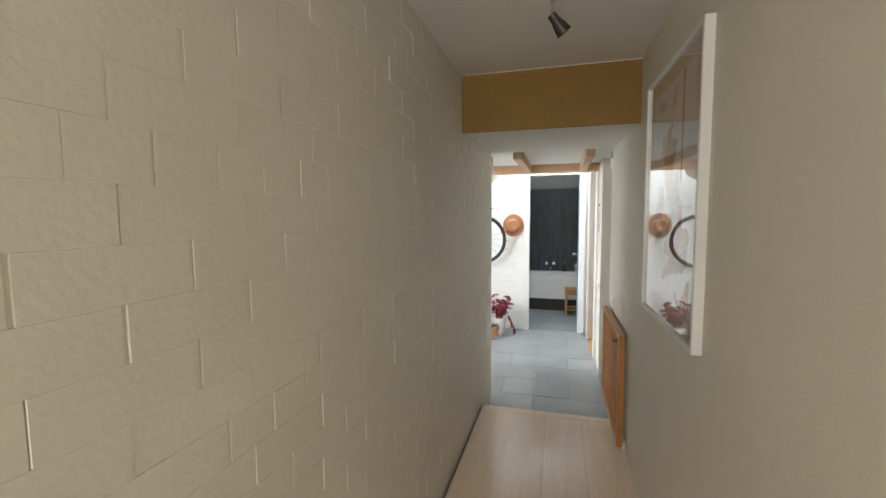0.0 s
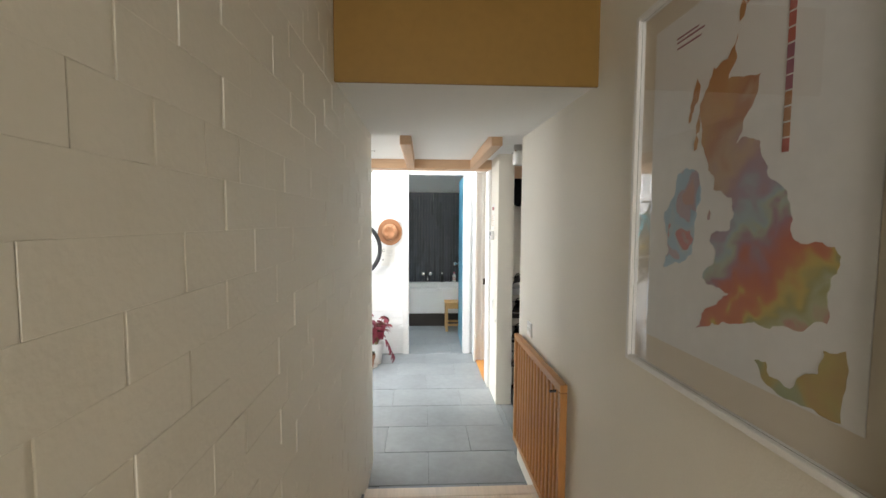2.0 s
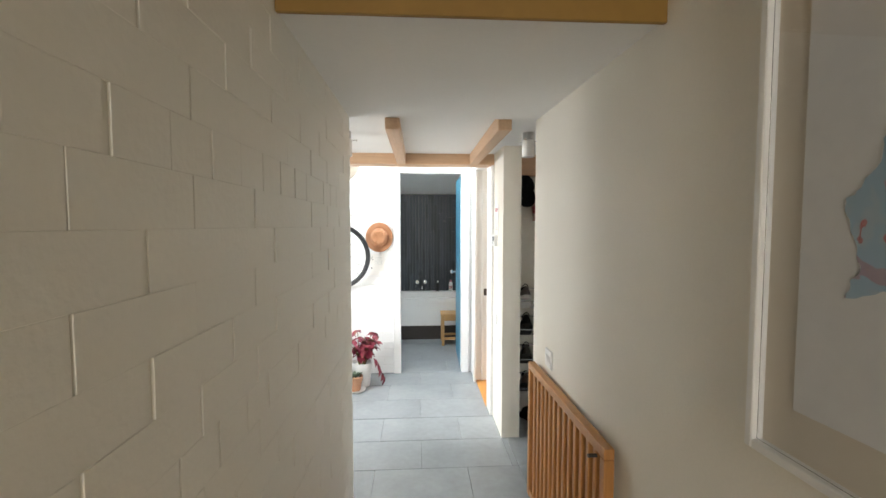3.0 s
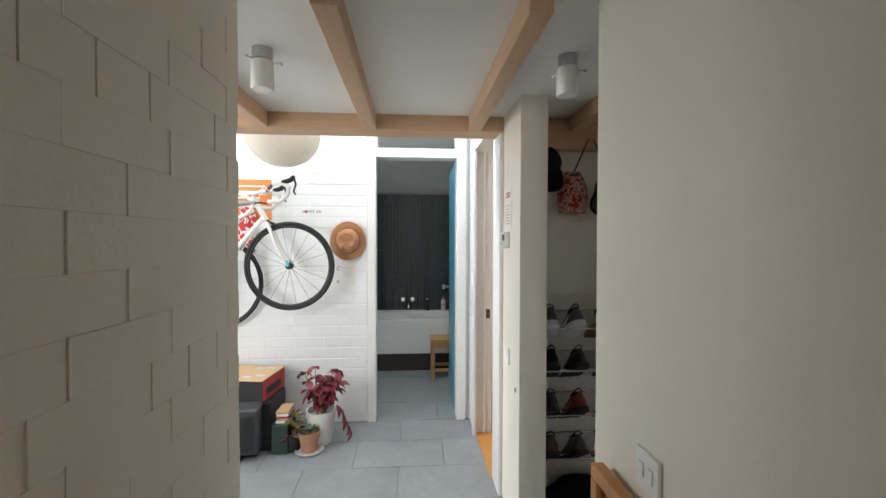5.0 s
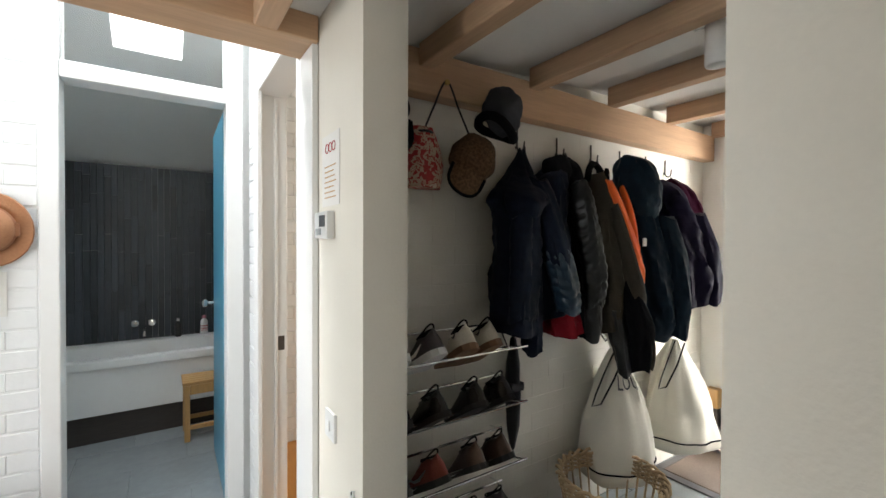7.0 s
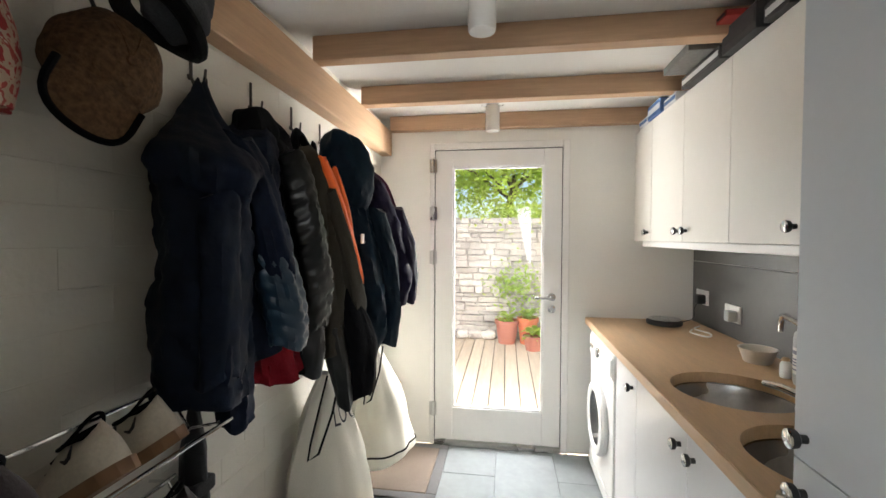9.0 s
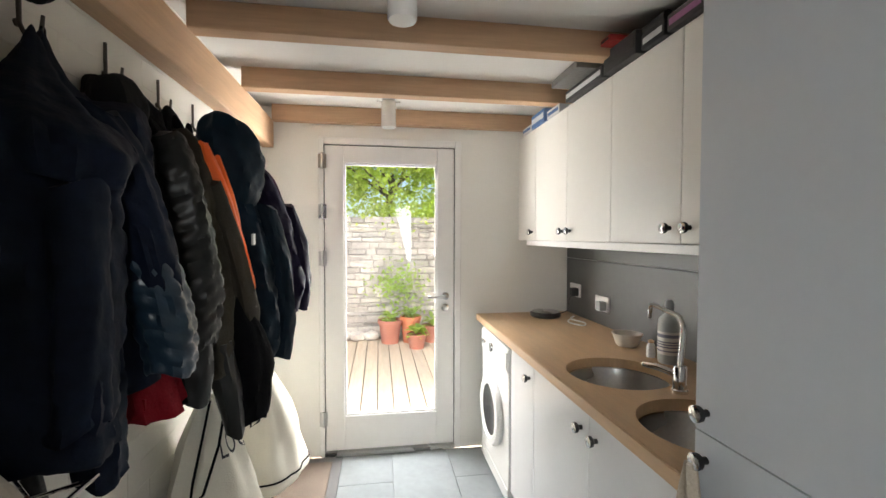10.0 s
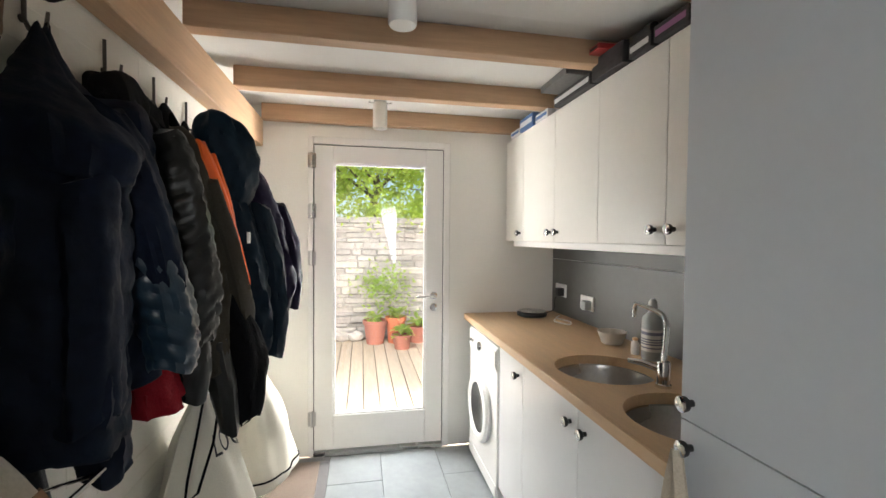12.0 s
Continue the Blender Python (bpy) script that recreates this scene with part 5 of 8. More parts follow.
def black_case():
    c = thing("dark_monitor", "dark grey plastic monitor standing on the floor", "monitor", pose(-0.78, 1.74, 0, 0, 0, 6))
    bm = block(-0.21, 0.21, -0.045, 0.075, 0.04, 0.345, 0.02, 3)
    for q in bm.verts:
        if q.co.y > 0.0 and q.co.z > 0.2:
            q.co.z += 0.02
    part("housing", bm, case_grey, c, "", True)
    part("screen", block(-0.185, 0.185, -0.0475, -0.0455, 0.065, 0.3), black_plastic, c, "black screen")
    part("badge", block(-0.03, 0.03, 0.0, 0.02, 0.346, 0.3475), iron, c)
    bm = bmesh.new()
    tube(bm, [(-0.1, -0.05, 0.16), (-0.1, -0.1, 0.15), (-0.105, -0.12, 0.08), (-0.11, -0.12, 0.012)], 0.018, 10)
    part("stand_arm", bm, grey_plastic, c, "grey stand arm", True)
    part("foot", block(-0.2, 0.1, -0.16, 0.06, 0, 0.012, 0.005), black_plastic, c)
    part("neck", block(-0.05, 0.05, 0.0, 0.05, 0.012, 0.041), black_plastic, c)


case_grey = material("dark_grey_case", (0.045, 0.05, 0.056), 0.4, var=0.05, bump=0.1, scale=120)
black_case()


def carrier_bag():
    bm = bmesh.new()
    bmesh.ops.create_icosphere(bm, subdivisions=4, radius=1.0)
    for q in bm.verts:
        d = noise.noise(q.co * 2.2) * 0.16 + noise.noise(q.co * 6) * 0.07
        q.co *= 1 + d
        q.co.x *= 0.2
        q.co.y *= 0.17
        q.co.z *= 0.27
        q.co.z = max(q.co.z, -0.2)
    solid("white_carrier_bag", bm, material("white_polythene", (0.66, 0.69, 0.74), 0.3, var=0.04, bump=0.4, scale=20), "crumpled white plastic carrier bag beside the monitor", "bag", smooth=True, m=pose(-1.2, 1.93, 0.2))
    solid("grey_ball", ball(0.05), iron, "dark grey ball lying on the carrier bag", "ball", smooth=True, m=pose(-1.13, 1.77, 0.47))


def ball(r):
    bm = bmesh.new()
    bmesh.ops.create_uvsphere(bm, u_segments=20, v_segments=12, radius=r)
    for q in bm.verts:
        q.co.z *= 0.9
    return bm


carrier_bag()
solid("green_crate", block(-0.51, -0.4, 1.8, 2.0, 0, 0.2, 0.008), material("dark_green_plastic", (0.02, 0.05, 0.04), 0.5, var=0.1), "dark green plastic box beside the plants", "box")
bk = thing("stacked_magazines", "stack of worn magazines beside the plants", "magazine")
for i in range(5):
    part("magazine", block(-0.49 + 0.006 * (i % 2), -0.405 + 0.008 * ((i * 3) % 3), 1.83, 1.99, 0.2005 + 0.016 * i, 0.216 + 0.016 * i, 0.002, 1), (paper, card, red_card, paper, card)[i], bk)


def leaf(bm, m, ln, wd, bend=0.3):
    n = 5
    mid, lft, rgt = [], [], []
    for i in range(n + 1):
        f = i / n
        w = wd * math.sin(math.pi * min(1, f * 0.92 + 0.06)) ** 0.8 * (1.0 if i < n else 0.05)
        z = -bend * ln * f * f
        jag = 1.0 + (0.14 if i % 2 else -0.06)
        mid.append(bm.verts.new(m @ Vector((ln * f, 0, z))))
        lft.append(bm.verts.new(m @ Vector((ln * f, w * 0.5 * jag, z + 0.18 * w))))
        rgt.append(bm.verts.new(m @ Vector((ln * f, -w * 0.5 * jag, z + 0.18 * w))))
    for i in range(n):
        bm.faces.new((mid[i], mid[i + 1], lft[i + 1], lft[i]))
        bm.faces.new((mid[i], rgt[i], rgt[i + 1], mid[i + 1]))


def pot(parent, r0, r1, h, mat, label=""):
    bm = bmesh.new()
    lathe(bm, [(0, 0), (r0, 0), (r1 * 0.97, h * 0.82), (r1 * 1.05, h * 0.83), (r1 * 1.06, h), (r1 * 0.94, h), (r1 * 0.9, h * 0.86), (0, h * 0.86)], 32)
    return part("pot", bm, mat, parent, label, True)


soil = material("dark_soil", (0.03, 0.02, 0.014), 0.95, bump=1.0, scale=90, var=0.3)
leaf_red = ramp_material("coleus_leaf", 22, [(0.0, (0.1, 0.008, 0.018)), (0.45, (0.19, 0.015, 0.035)), (0.6, (0.26, 0.04, 0.06)), (0.75, (0.26, 0.17, 0.06))], 0.5, False)
leaf_olive = material("olive_leaf", (0.14, 0.13, 0.03), 0.5, var=0.15)
succulent_m = material("grey_green_succulent", (0.15, 0.2, 0.13), 0.55, var=0.12)
terracotta = material("terracotta", (0.42, 0.22, 0.13), 0.85, var=0.08, bump=0.2, scale=60, stain=0.08)


def coleus():
    p = thing("coleus_plant", "deep red leaved coleus plant in a white pot", "plant", pose(-0.215, 1.98, 0.0))
    pot(p, 0.075, 0.1, 0.235, white_gloss, "glossy white pot")
    rnd = random.Random(4)
    bm = bmesh.new()
    tips = []
    for i in range(17):
        a = rnd.uniform(0, 2 * math.pi)
        sp, hh = rnd.uniform(0.03, 0.18), rnd.uniform(0.16, 0.36)
        base = Vector((0.03 * math.cos(a), 0.03 * math.sin(a), 0.2))
        tip = Vector((sp * math.cos(a), sp * 0.8 * math.sin(a), 0.2 + hh))
        tube(bm, [base, base.lerp(tip, 0.5) + Vector((0, 0, 0.03)), tip], [0.005, 0.004, 0.003], 6)
        tips += [tip, base.lerp(tip, 0.72) + Vector((0, 0, 0.02)), base.lerp(tip, 0.45) + Vector((0, 0, 0.02))]
    part("stems", bm, leaf_olive, p, "reddish green stems", True)
    for k, tp in enumerate(tips):
        for j in range(3):
            bm = bmesh.new()
            ln = rnd.uniform(0.055, 0.095)
            leaf(bm, Matrix.Translation(tp) @ Euler((rnd.uniform(-0.3, 0.3), rnd.uniform(-0.25, 0.5), rnd.uniform(0, 6.28))).to_matrix().to_4x4(), ln, ln * 0.58, 0.35)
            part("leaf", bm, leaf_red, p, "", True)
    for j in range(7):
        bm = bmesh.new()
        leaf(bm, Matrix.Translation((0.12 + 0.015 * j, -0.05 + 0.01 * (j % 3), 0.28 - 0.03 * j)) @ Euler((0.4 * (j % 3 - 1), 0.6 + 0.1 * j, -0.8 + 0.9 * (j % 3))).to_matrix().to_4x4(), 0.085, 0.05, 0.5)
        part("leaf", bm, leaf_red, p, "", True)


coleus()


def succulent():
    p = thing("potted_succulent", "grey-green succulent in a terracotta pot on a saucer", "plant", pose(-0.265, 1.84, 0.0))
    bm = bmesh.new()
    lathe(bm, [(0, 0), (0.085, 0), (0.098, 0.012), (0.1, 0.016), (0.09, 0.014), (0.08, 0.006), (0, 0.005)], 32)
    part("saucer", bm, white_gloss, p, "pale glazed saucer", True)
    bm = bmesh.new()
    lathe(bm, [(0, 0.006), (0.05, 0.006), (0.066, 0.1), (0.073, 0.102), (0.075, 0.14), (0.066, 0.14), (0.062, 0.11), (0, 0.11)], 32)
    part("pot", bm, terracotta, p, "weathered terracotta pot", True)
    rnd = random.Random(9)
    for i in range(46):
        bm = bmesh.new()
        a, rr = rnd.uniform(0, 6.28), rnd.uniform(0, 0.05)
        leaf(bm, Matrix.Translation((rr * math.cos(a), rr * math.sin(a), 0.125 + 0.03 * rnd.random())) @ Euler((0, -rnd.uniform(0.3, 1.2), a)).to_matrix().to_4x4(), 0.045, 0.018, 0.2)
        part("leaf", bm, succulent_m, p, "", True)
    q = thing("trailing_plant", "olive and red trailing plant in a dark pot", "plant", pose(-0.385, 1.87, 0.0))
    pot(q, 0.05, 0.065, 0.13, black_plastic, "dark pot")
    for i in range(60):
        bm = bmesh.new()
        a, rr, z = rnd.uniform(0, 6.28), rnd.uniform(0.01, 0.085), rnd.uniform(0.1, 0.25)
        leaf(bm, Matrix.Translation((rr * math.cos(a), rr * math.sin(a), z)) @ Euler((0, rnd.uniform(-0.6, 0.6), rnd.uniform(0, 6.28))).to_matrix().to_4x4(), 0.055, 0.03, 0.3)
        part("leaf", bm, leaf_olive if i % 3 else leaf_red, q, "", True)
    bm = bmesh.new()
    for i in range(14):
        a = i * 0.9
        tube(bm, [(0, 0, 0.11), (0.04 * math.cos(a), 0.04 * math.sin(a), 0.18), (0.075 * math.cos(a), 0.075 * math.sin(a), 0.2)], 0.0025, 5)
    part("stems", bm, leaf_olive, q)


succulent()

# ---- thermostat wall ----
th = thing("thermostat", "white wall thermostat with a grey display", "thermostat", pose(0.9595, 1.135, 1.465, 0, 0, 180))
part("housing", block(0, 0.026, -0.06, 0.06, -0.042, 0.042, 0.005), white_plastic, th)
part("display", block(0.0262, 0.027, -0.01, 0.045, -0.005, 0.03), case_grey, th, "grey display")
part("button", block(0.0262, 0.029, -0.04, -0.02, -0.03, -0.01, 0.002), grey_plastic, th)
part("button", block(0.0262, 0.029, -0.012, 0.008, -0.03, -0.01, 0.002), grey_plastic, th)
dp = thing("wall_drawing", "paper sheet with a small brown drawing and lines", "paper", pose(0.9595, 1.11, 1.635, 0, 0, 180))
part("sheet", block(0.0005, 0.002, -0.078, 0.078, -0.11, 0.112), paper, dp)
for k in range(7):
    part("print_line", block(0.0022, 0.0026, -0.055, 0.05 - 0.01 * (k % 3), -0.085 + 0.016 * k, -0.081 + 0.016 * k), card, dp)
bm = bmesh.new()
for k in range(3):
    tube(bm, ring_points((0.0026, -0.03 + 0.03 * k, 0.07), 0.014, 18, "x"), 0.0016, 5, closed=True)
part("drawing", bm, red_card, dp, "reddish doodle")
face_plate("blank_switch", pose(0.9595, 1.1, 0.85, 0, 0, 180), 0.085, 0.085, "white plastic light switch on the wall end", "light switch", 1)
bm = bmesh.new()
tube(bm, ring_points((0.953, 0.915, 0.722), 0.011, 20, "x"), 0.0025, 6, closed=True)
tube(bm, [(0.9595, 0.915, 0.733), (0.953, 0.915, 0.733)], 0.002, 6)
solid("ring_hook", bm, steel, "small steel ring hook on the wall end", "hook", smooth=True)

# ---- coats ----
navy = material("navy_padded_nylon", (0.0045, 0.0085, 0.021), 0.7, bump=0.8, scale=30, var=0.25, stain=0.1, spec=0.14)
# Glossier navy, also lightened: the sheen on the sleeve end is in the colour.
navy_shine = material("navy_nylon_sheen", (0.017, 0.036, 0.058), 0.28, bump=0.6, scale=26, var=0.15, stain=0.12, spec=0.5)
charcoal = material("charcoal_nylon", (0.0105, 0.0112, 0.0112), 0.34, bump=0.6, scale=26, var=0.15, stain=0.08, spec=0.4)
black_cloth = material("black_wool", (0.004, 0.004, 0.005), 0.9, bump=0.5, scale=180, var=0.25, spec=0.15)
olive_cloth = material("olive_grey_softshell", (0.042, 0.036, 0.027), 0.85, bump=0.3, scale=150, var=0.12, spec=0.2)
orange_lining = material("orange_lining", (0.9, 0.14, 0.012), 0.6, var=0.06, bump=0.2, scale=40)
teal_navy = material("dark_teal_nylon", (0.002, 0.0105, 0.021), 0.6, bump=0.7, scale=26, var=0.2, spec=0.16)
purple_cloth = material("dark_purple_nylon", (0.006, 0.004, 0.019), 0.6, bump=0.7, scale=26, var=0.2, spec=0.14)
plum_cloth = material("plum_fleece", (0.035, 0.004, 0.016), 0.95, bump=0.5, scale=150, var=0.2, spec=0.1)
red_cloth = material("red_fleece", (0.17, 0.006, 0.012), 0.9, bump=0.4, scale=140, var=0.12, spec=0.15)
canvas = material("cream_canvas", (0.72, 0.68, 0.58), 0.9, bump=0.35, scale=220, var=0.04, stain=0.03)


def loft(rows, seg=36):
    """Closed skin through rings of points."""
    bm = bmesh.new()
    rings = [[bm.verts.new(p) for p in r] for r in rows]
    for a, b in zip(rings, rings[1:]):
        for k in range(len(a)):
            bm.faces.new((a[k], a[(k + 1) % len(a)], b[(k + 1) % len(a)], b[k]))
    bm.faces.new(rings[0][::-1])
    bm.faces.new(rings[-1])
    return bm


def drape(keys, seed, quilt=0.0, pitch=0.06, slant=0.0, fold=0.07, seg=48, hem=0.05):
    """Hanging cloth through (x, y, z, half width, half depth) from the top down, with creases and stitched bulges."""
    K = [tuple(k) for k in keys]
    rows, run = [], 0.0
    last = None
    for i in range(len(K) - 1):
        a, b, c, e = K[max(i - 1, 0)], K[i], K[i + 1], K[min(i + 2, len(K) - 1)]
        n = max(3, int(math.dist(b[:3], c[:3]) / 0.009))
        for k in range(n + (1 if i == len(K) - 2 else 0)):
            f = k / n
            p = [0.5 * ((2 * b[m]) + (c[m] - a[m]) * f + (2 * a[m] - 5 * b[m] + 4 * c[m] - e[m]) * f * f + (3 * b[m] - a[m] - 3 * c[m] + e[m]) * f ** 3) for m in range(5)]
            if last:
                run += math.dist(last[:3], p[:3])
            last = p
            row = []
            for t in range(seg):
                g = 2 * math.pi * t / seg
                ca, sa = math.cos(g), math.sin(g)
                r = 1 + fold * (0.6 * math.sin(4 * g + seed + 3 * run) + 0.9 * (1 - 2 * abs(math.sin(3.5 * g + seed * 1.7 - 2.5 * run + 1.2 * noise.noise(Vector((ca, sa + seed, run * 3))))) ** 0.6)) * min(1, 0.3 + 2 * run)
                r += 0.16 * noise.noise(Vector((ca * 1.6 + seed, sa * 1.6, run * 5))) + 0.1 * noise.noise(Vector((ca * 4 + seed, sa * 4, run * 14))) + 0.04 * noise.noise(Vector((ca * 9, sa * 9 + seed, run * 40)))
                q = quilt * (abs(math.sin(math.pi * (run / pitch + slant * ca + 0.18 * noise.noise(Vector((ca * 2, sa * 2 + seed, run * 6)))))) ** 0.5 - 0.72) if quilt else 0.0
                row.append((p[0] + (max(p[3], 0.004) * r + q) * ca, min(p[1] + (max(p[4], 0.004) * r + q) * sa, YC - 0.006), p[2] + 0.012 * math.sin(2 * g + seed)))
            rows.append(row)
    end = rows[-1]
    m = [sum(p[i] for p in end) / seg for i in range(3)]
    for sc, up in ((0.95, -0.004), (0.88, 0.004), (0.8, hem)):
        rows.append([(m[0] + (p[0] - m[0]) * sc, m[1] + (p[1] - m[1]) * sc, p[2] + up) for p in end])
    return loft(rows)


def coat(x, z, name, label, parts):
    c = thing(name, label, "coat", group="coats on the hooks")
    for pname, bm, mat, lab in parts:
        part(pname, bm, mat, c, lab, True)
    bm = bmesh.new()
    tube(bm, [(x + 0.01, 1.262, z - 0.05), (x + 0.012, 1.262, z + 0.02), (x + 0.016, 1.262, z + 0.026), (x + 0.022, 1.262, z + 0.02), (x + 0.024, 1.262, z - 0.05)], 0.003, 6)
    part("hanging_loop", bm, black_cloth, c, "", True)
    return c


HOOK_X = [1.912, 2.185, 2.455, 2.715, 2.98, 3.2]
coat(1.912, 1.84, "long_padded_coat", "long dark navy padded coat with a pointed hood", [
    ("body", drape([(1.83, 1.2, 1.68, 0.05, 0.05), (1.8, 1.165, 1.6, 0.11, 0.09), (1.785, 1.155, 1.4, 0.115, 0.1), (1.775, 1.155, 1.2, 0.115, 0.1), (1.77, 1.16, 1.035, 0.11, 0.095)], 1.0, 0.0065, 0.06, 0.0, 0.07), navy, ""),
    ("hood", drape([(1.912, 1.262, 1.845, 0.01, 0.01), (1.895, 1.245, 1.77, 0.045, 0.035), (1.85, 1.205, 1.69, 0.09, 0.07), (1.805, 1.165, 1.625, 0.13, 0.1), (1.785, 1.15, 1.58, 0.138, 0.112), (1.785, 1.15, 1.53, 0.12, 0.1)], 2.0, 0.003, 0.05, 0, 0.1), navy, "pointed hood hung from the hook"),
    ("sleeve", drape([(1.85, 1.17, 1.55, 0.045, 0.045), (1.855, 1.155, 1.4, 0.05, 0.05), (1.855, 1.14, 1.2, 0.05, 0.05), (1.85, 1.13, 1.05, 0.046, 0.046), (1.845, 1.125, 0.945, 0.042, 0.042)], 3.0, 0.004, 0.05, 0.1, 0.08, 30), navy, ""),
    ("sleeve", drape([(1.75, 1.1, 1.52, 0.05, 0.05), (1.735, 1.085, 1.3, 0.05, 0.045), (1.73, 1.09, 1.1, 0.048, 0.045)], 5.0, 0.004, 0.05, 0.1, 0.08, 30), navy, "")])
coat(2.185, 1.84, "puffer_jacket", "dark blue quilted jacket with shiny sleeve ends", [
    ("body", drape([(2.1, 1.235, 1.77, 0.05, 0.04), (2.03, 1.2, 1.69, 0.1, 0.075), (2.0, 1.19, 1.5, 0.12, 0.085), (2.0, 1.19, 1.28, 0.12, 0.085), (2.0, 1.19, 1.08, 0.115, 0.085)], 4.0, 0.005, 0.05, 0.1, 0.07), navy, ""),
    ("sleeve", drape([(1.9, 1.15, 1.69, 0.04, 0.04), (1.9, 1.115, 1.6, 0.062, 0.058), (1.925, 1.09, 1.45, 0.066, 0.06), (1.955, 1.075, 1.32, 0.064, 0.058)], 2.0, 0.004, 0.048, 0.3, 0.07, 36), navy, ""),
    ("sleeve_end", drape([(1.94, 1.082, 1.4, 0.058, 0.056), (1.965, 1.066, 1.3, 0.067, 0.062), (1.99, 1.06, 1.19, 0.06, 0.056), (2.0, 1.06, 1.115, 0.05, 0.046)], 2.0, 0.009, 0.042, 0.6, 0.05, 36), navy_shine, "shiny quilted sleeve end with its sheen in the paler blue"),
    ("collar", drape([(2.165, 1.262, 1.835, 0.03, 0.022), (2.13, 1.245, 1.825, 0.07, 0.04), (2.11, 1.225, 1.77, 0.09, 0.06), (2.1, 1.22, 1.71, 0.08, 0.062)], 5.0, 0, 0.05, 0, 0.14), black_cloth, "dark turned collar"),
    ("tag", block(2.06, 2.09, 1.188, 1.2, 1.755, 1.795, 0.004), material("mustard_cloth", (0.3, 0.17, 0.02), 0.85), "mustard yellow tag")])
coat(2.19, 1.82, "red_fleece", "red fleece hanging under the dark jackets", [
    ("body", drape([(2.12, 1.24, 1.6, 0.05, 0.035), (2.1, 1.22, 1.4, 0.09, 0.05), (2.08, 1.185, 1.12, 0.11, 0.08), (2.07, 1.165, 1.0, 0.115, 0.095)], 8.0, 0, 0.06, 0, 0.09), red_cloth, "")])
coat(2.2, 1.84, "quilted_jacket", "charcoal quilted down jacket with diagonal stitching", [
    ("body", drape([(2.2, 1.235, 1.77, 0.05, 0.04), (2.19, 1.2, 1.68, 0.08, 0.07), (2.18, 1.18, 1.45, 0.09, 0.09), (2.18, 1.18, 1.2, 0.09, 0.09), (2.2, 1.18, 0.97, 0.085, 0.085)], 7.0, 0.006, 0.045, 0.6, 0.04), black_cloth, ""),
    ("sleeve", drape([(2.16, 1.14, 1.7, 0.035, 0.04), (2.155, 1.11, 1.6, 0.05, 0.055), (2.17, 1.085, 1.42, 0.058, 0.06), (2.19, 1.075, 1.28, 0.058, 0.06), (2.2, 1.075, 1.18, 0.052, 0.052), (2.2, 1.08, 1.12, 0.046, 0.044)], 5.0, 0.009, 0.044, 0.8, 0.03, 36), charcoal, "ribbed quilted sleeve"),
    ("sleeve_end", drape([(2.2, 1.085, 1.14, 0.042, 0.04), (2.21, 1.09, 1.04, 0.05, 0.045), (2.215, 1.1, 0.96, 0.042, 0.038)], 9.0, 0, 0.046, 0.7, 0.07, 30), charcoal, "loose cuff"),
    ("collar", drape([(2.21, 1.258, 1.84, 0.03, 0.025), (2.2, 1.235, 1.8, 0.07, 0.05), (2.2, 1.215, 1.73, 0.08, 0.06)], 7.0, 0, 0.05, 0, 0.12), black_cloth, "dark collar")])
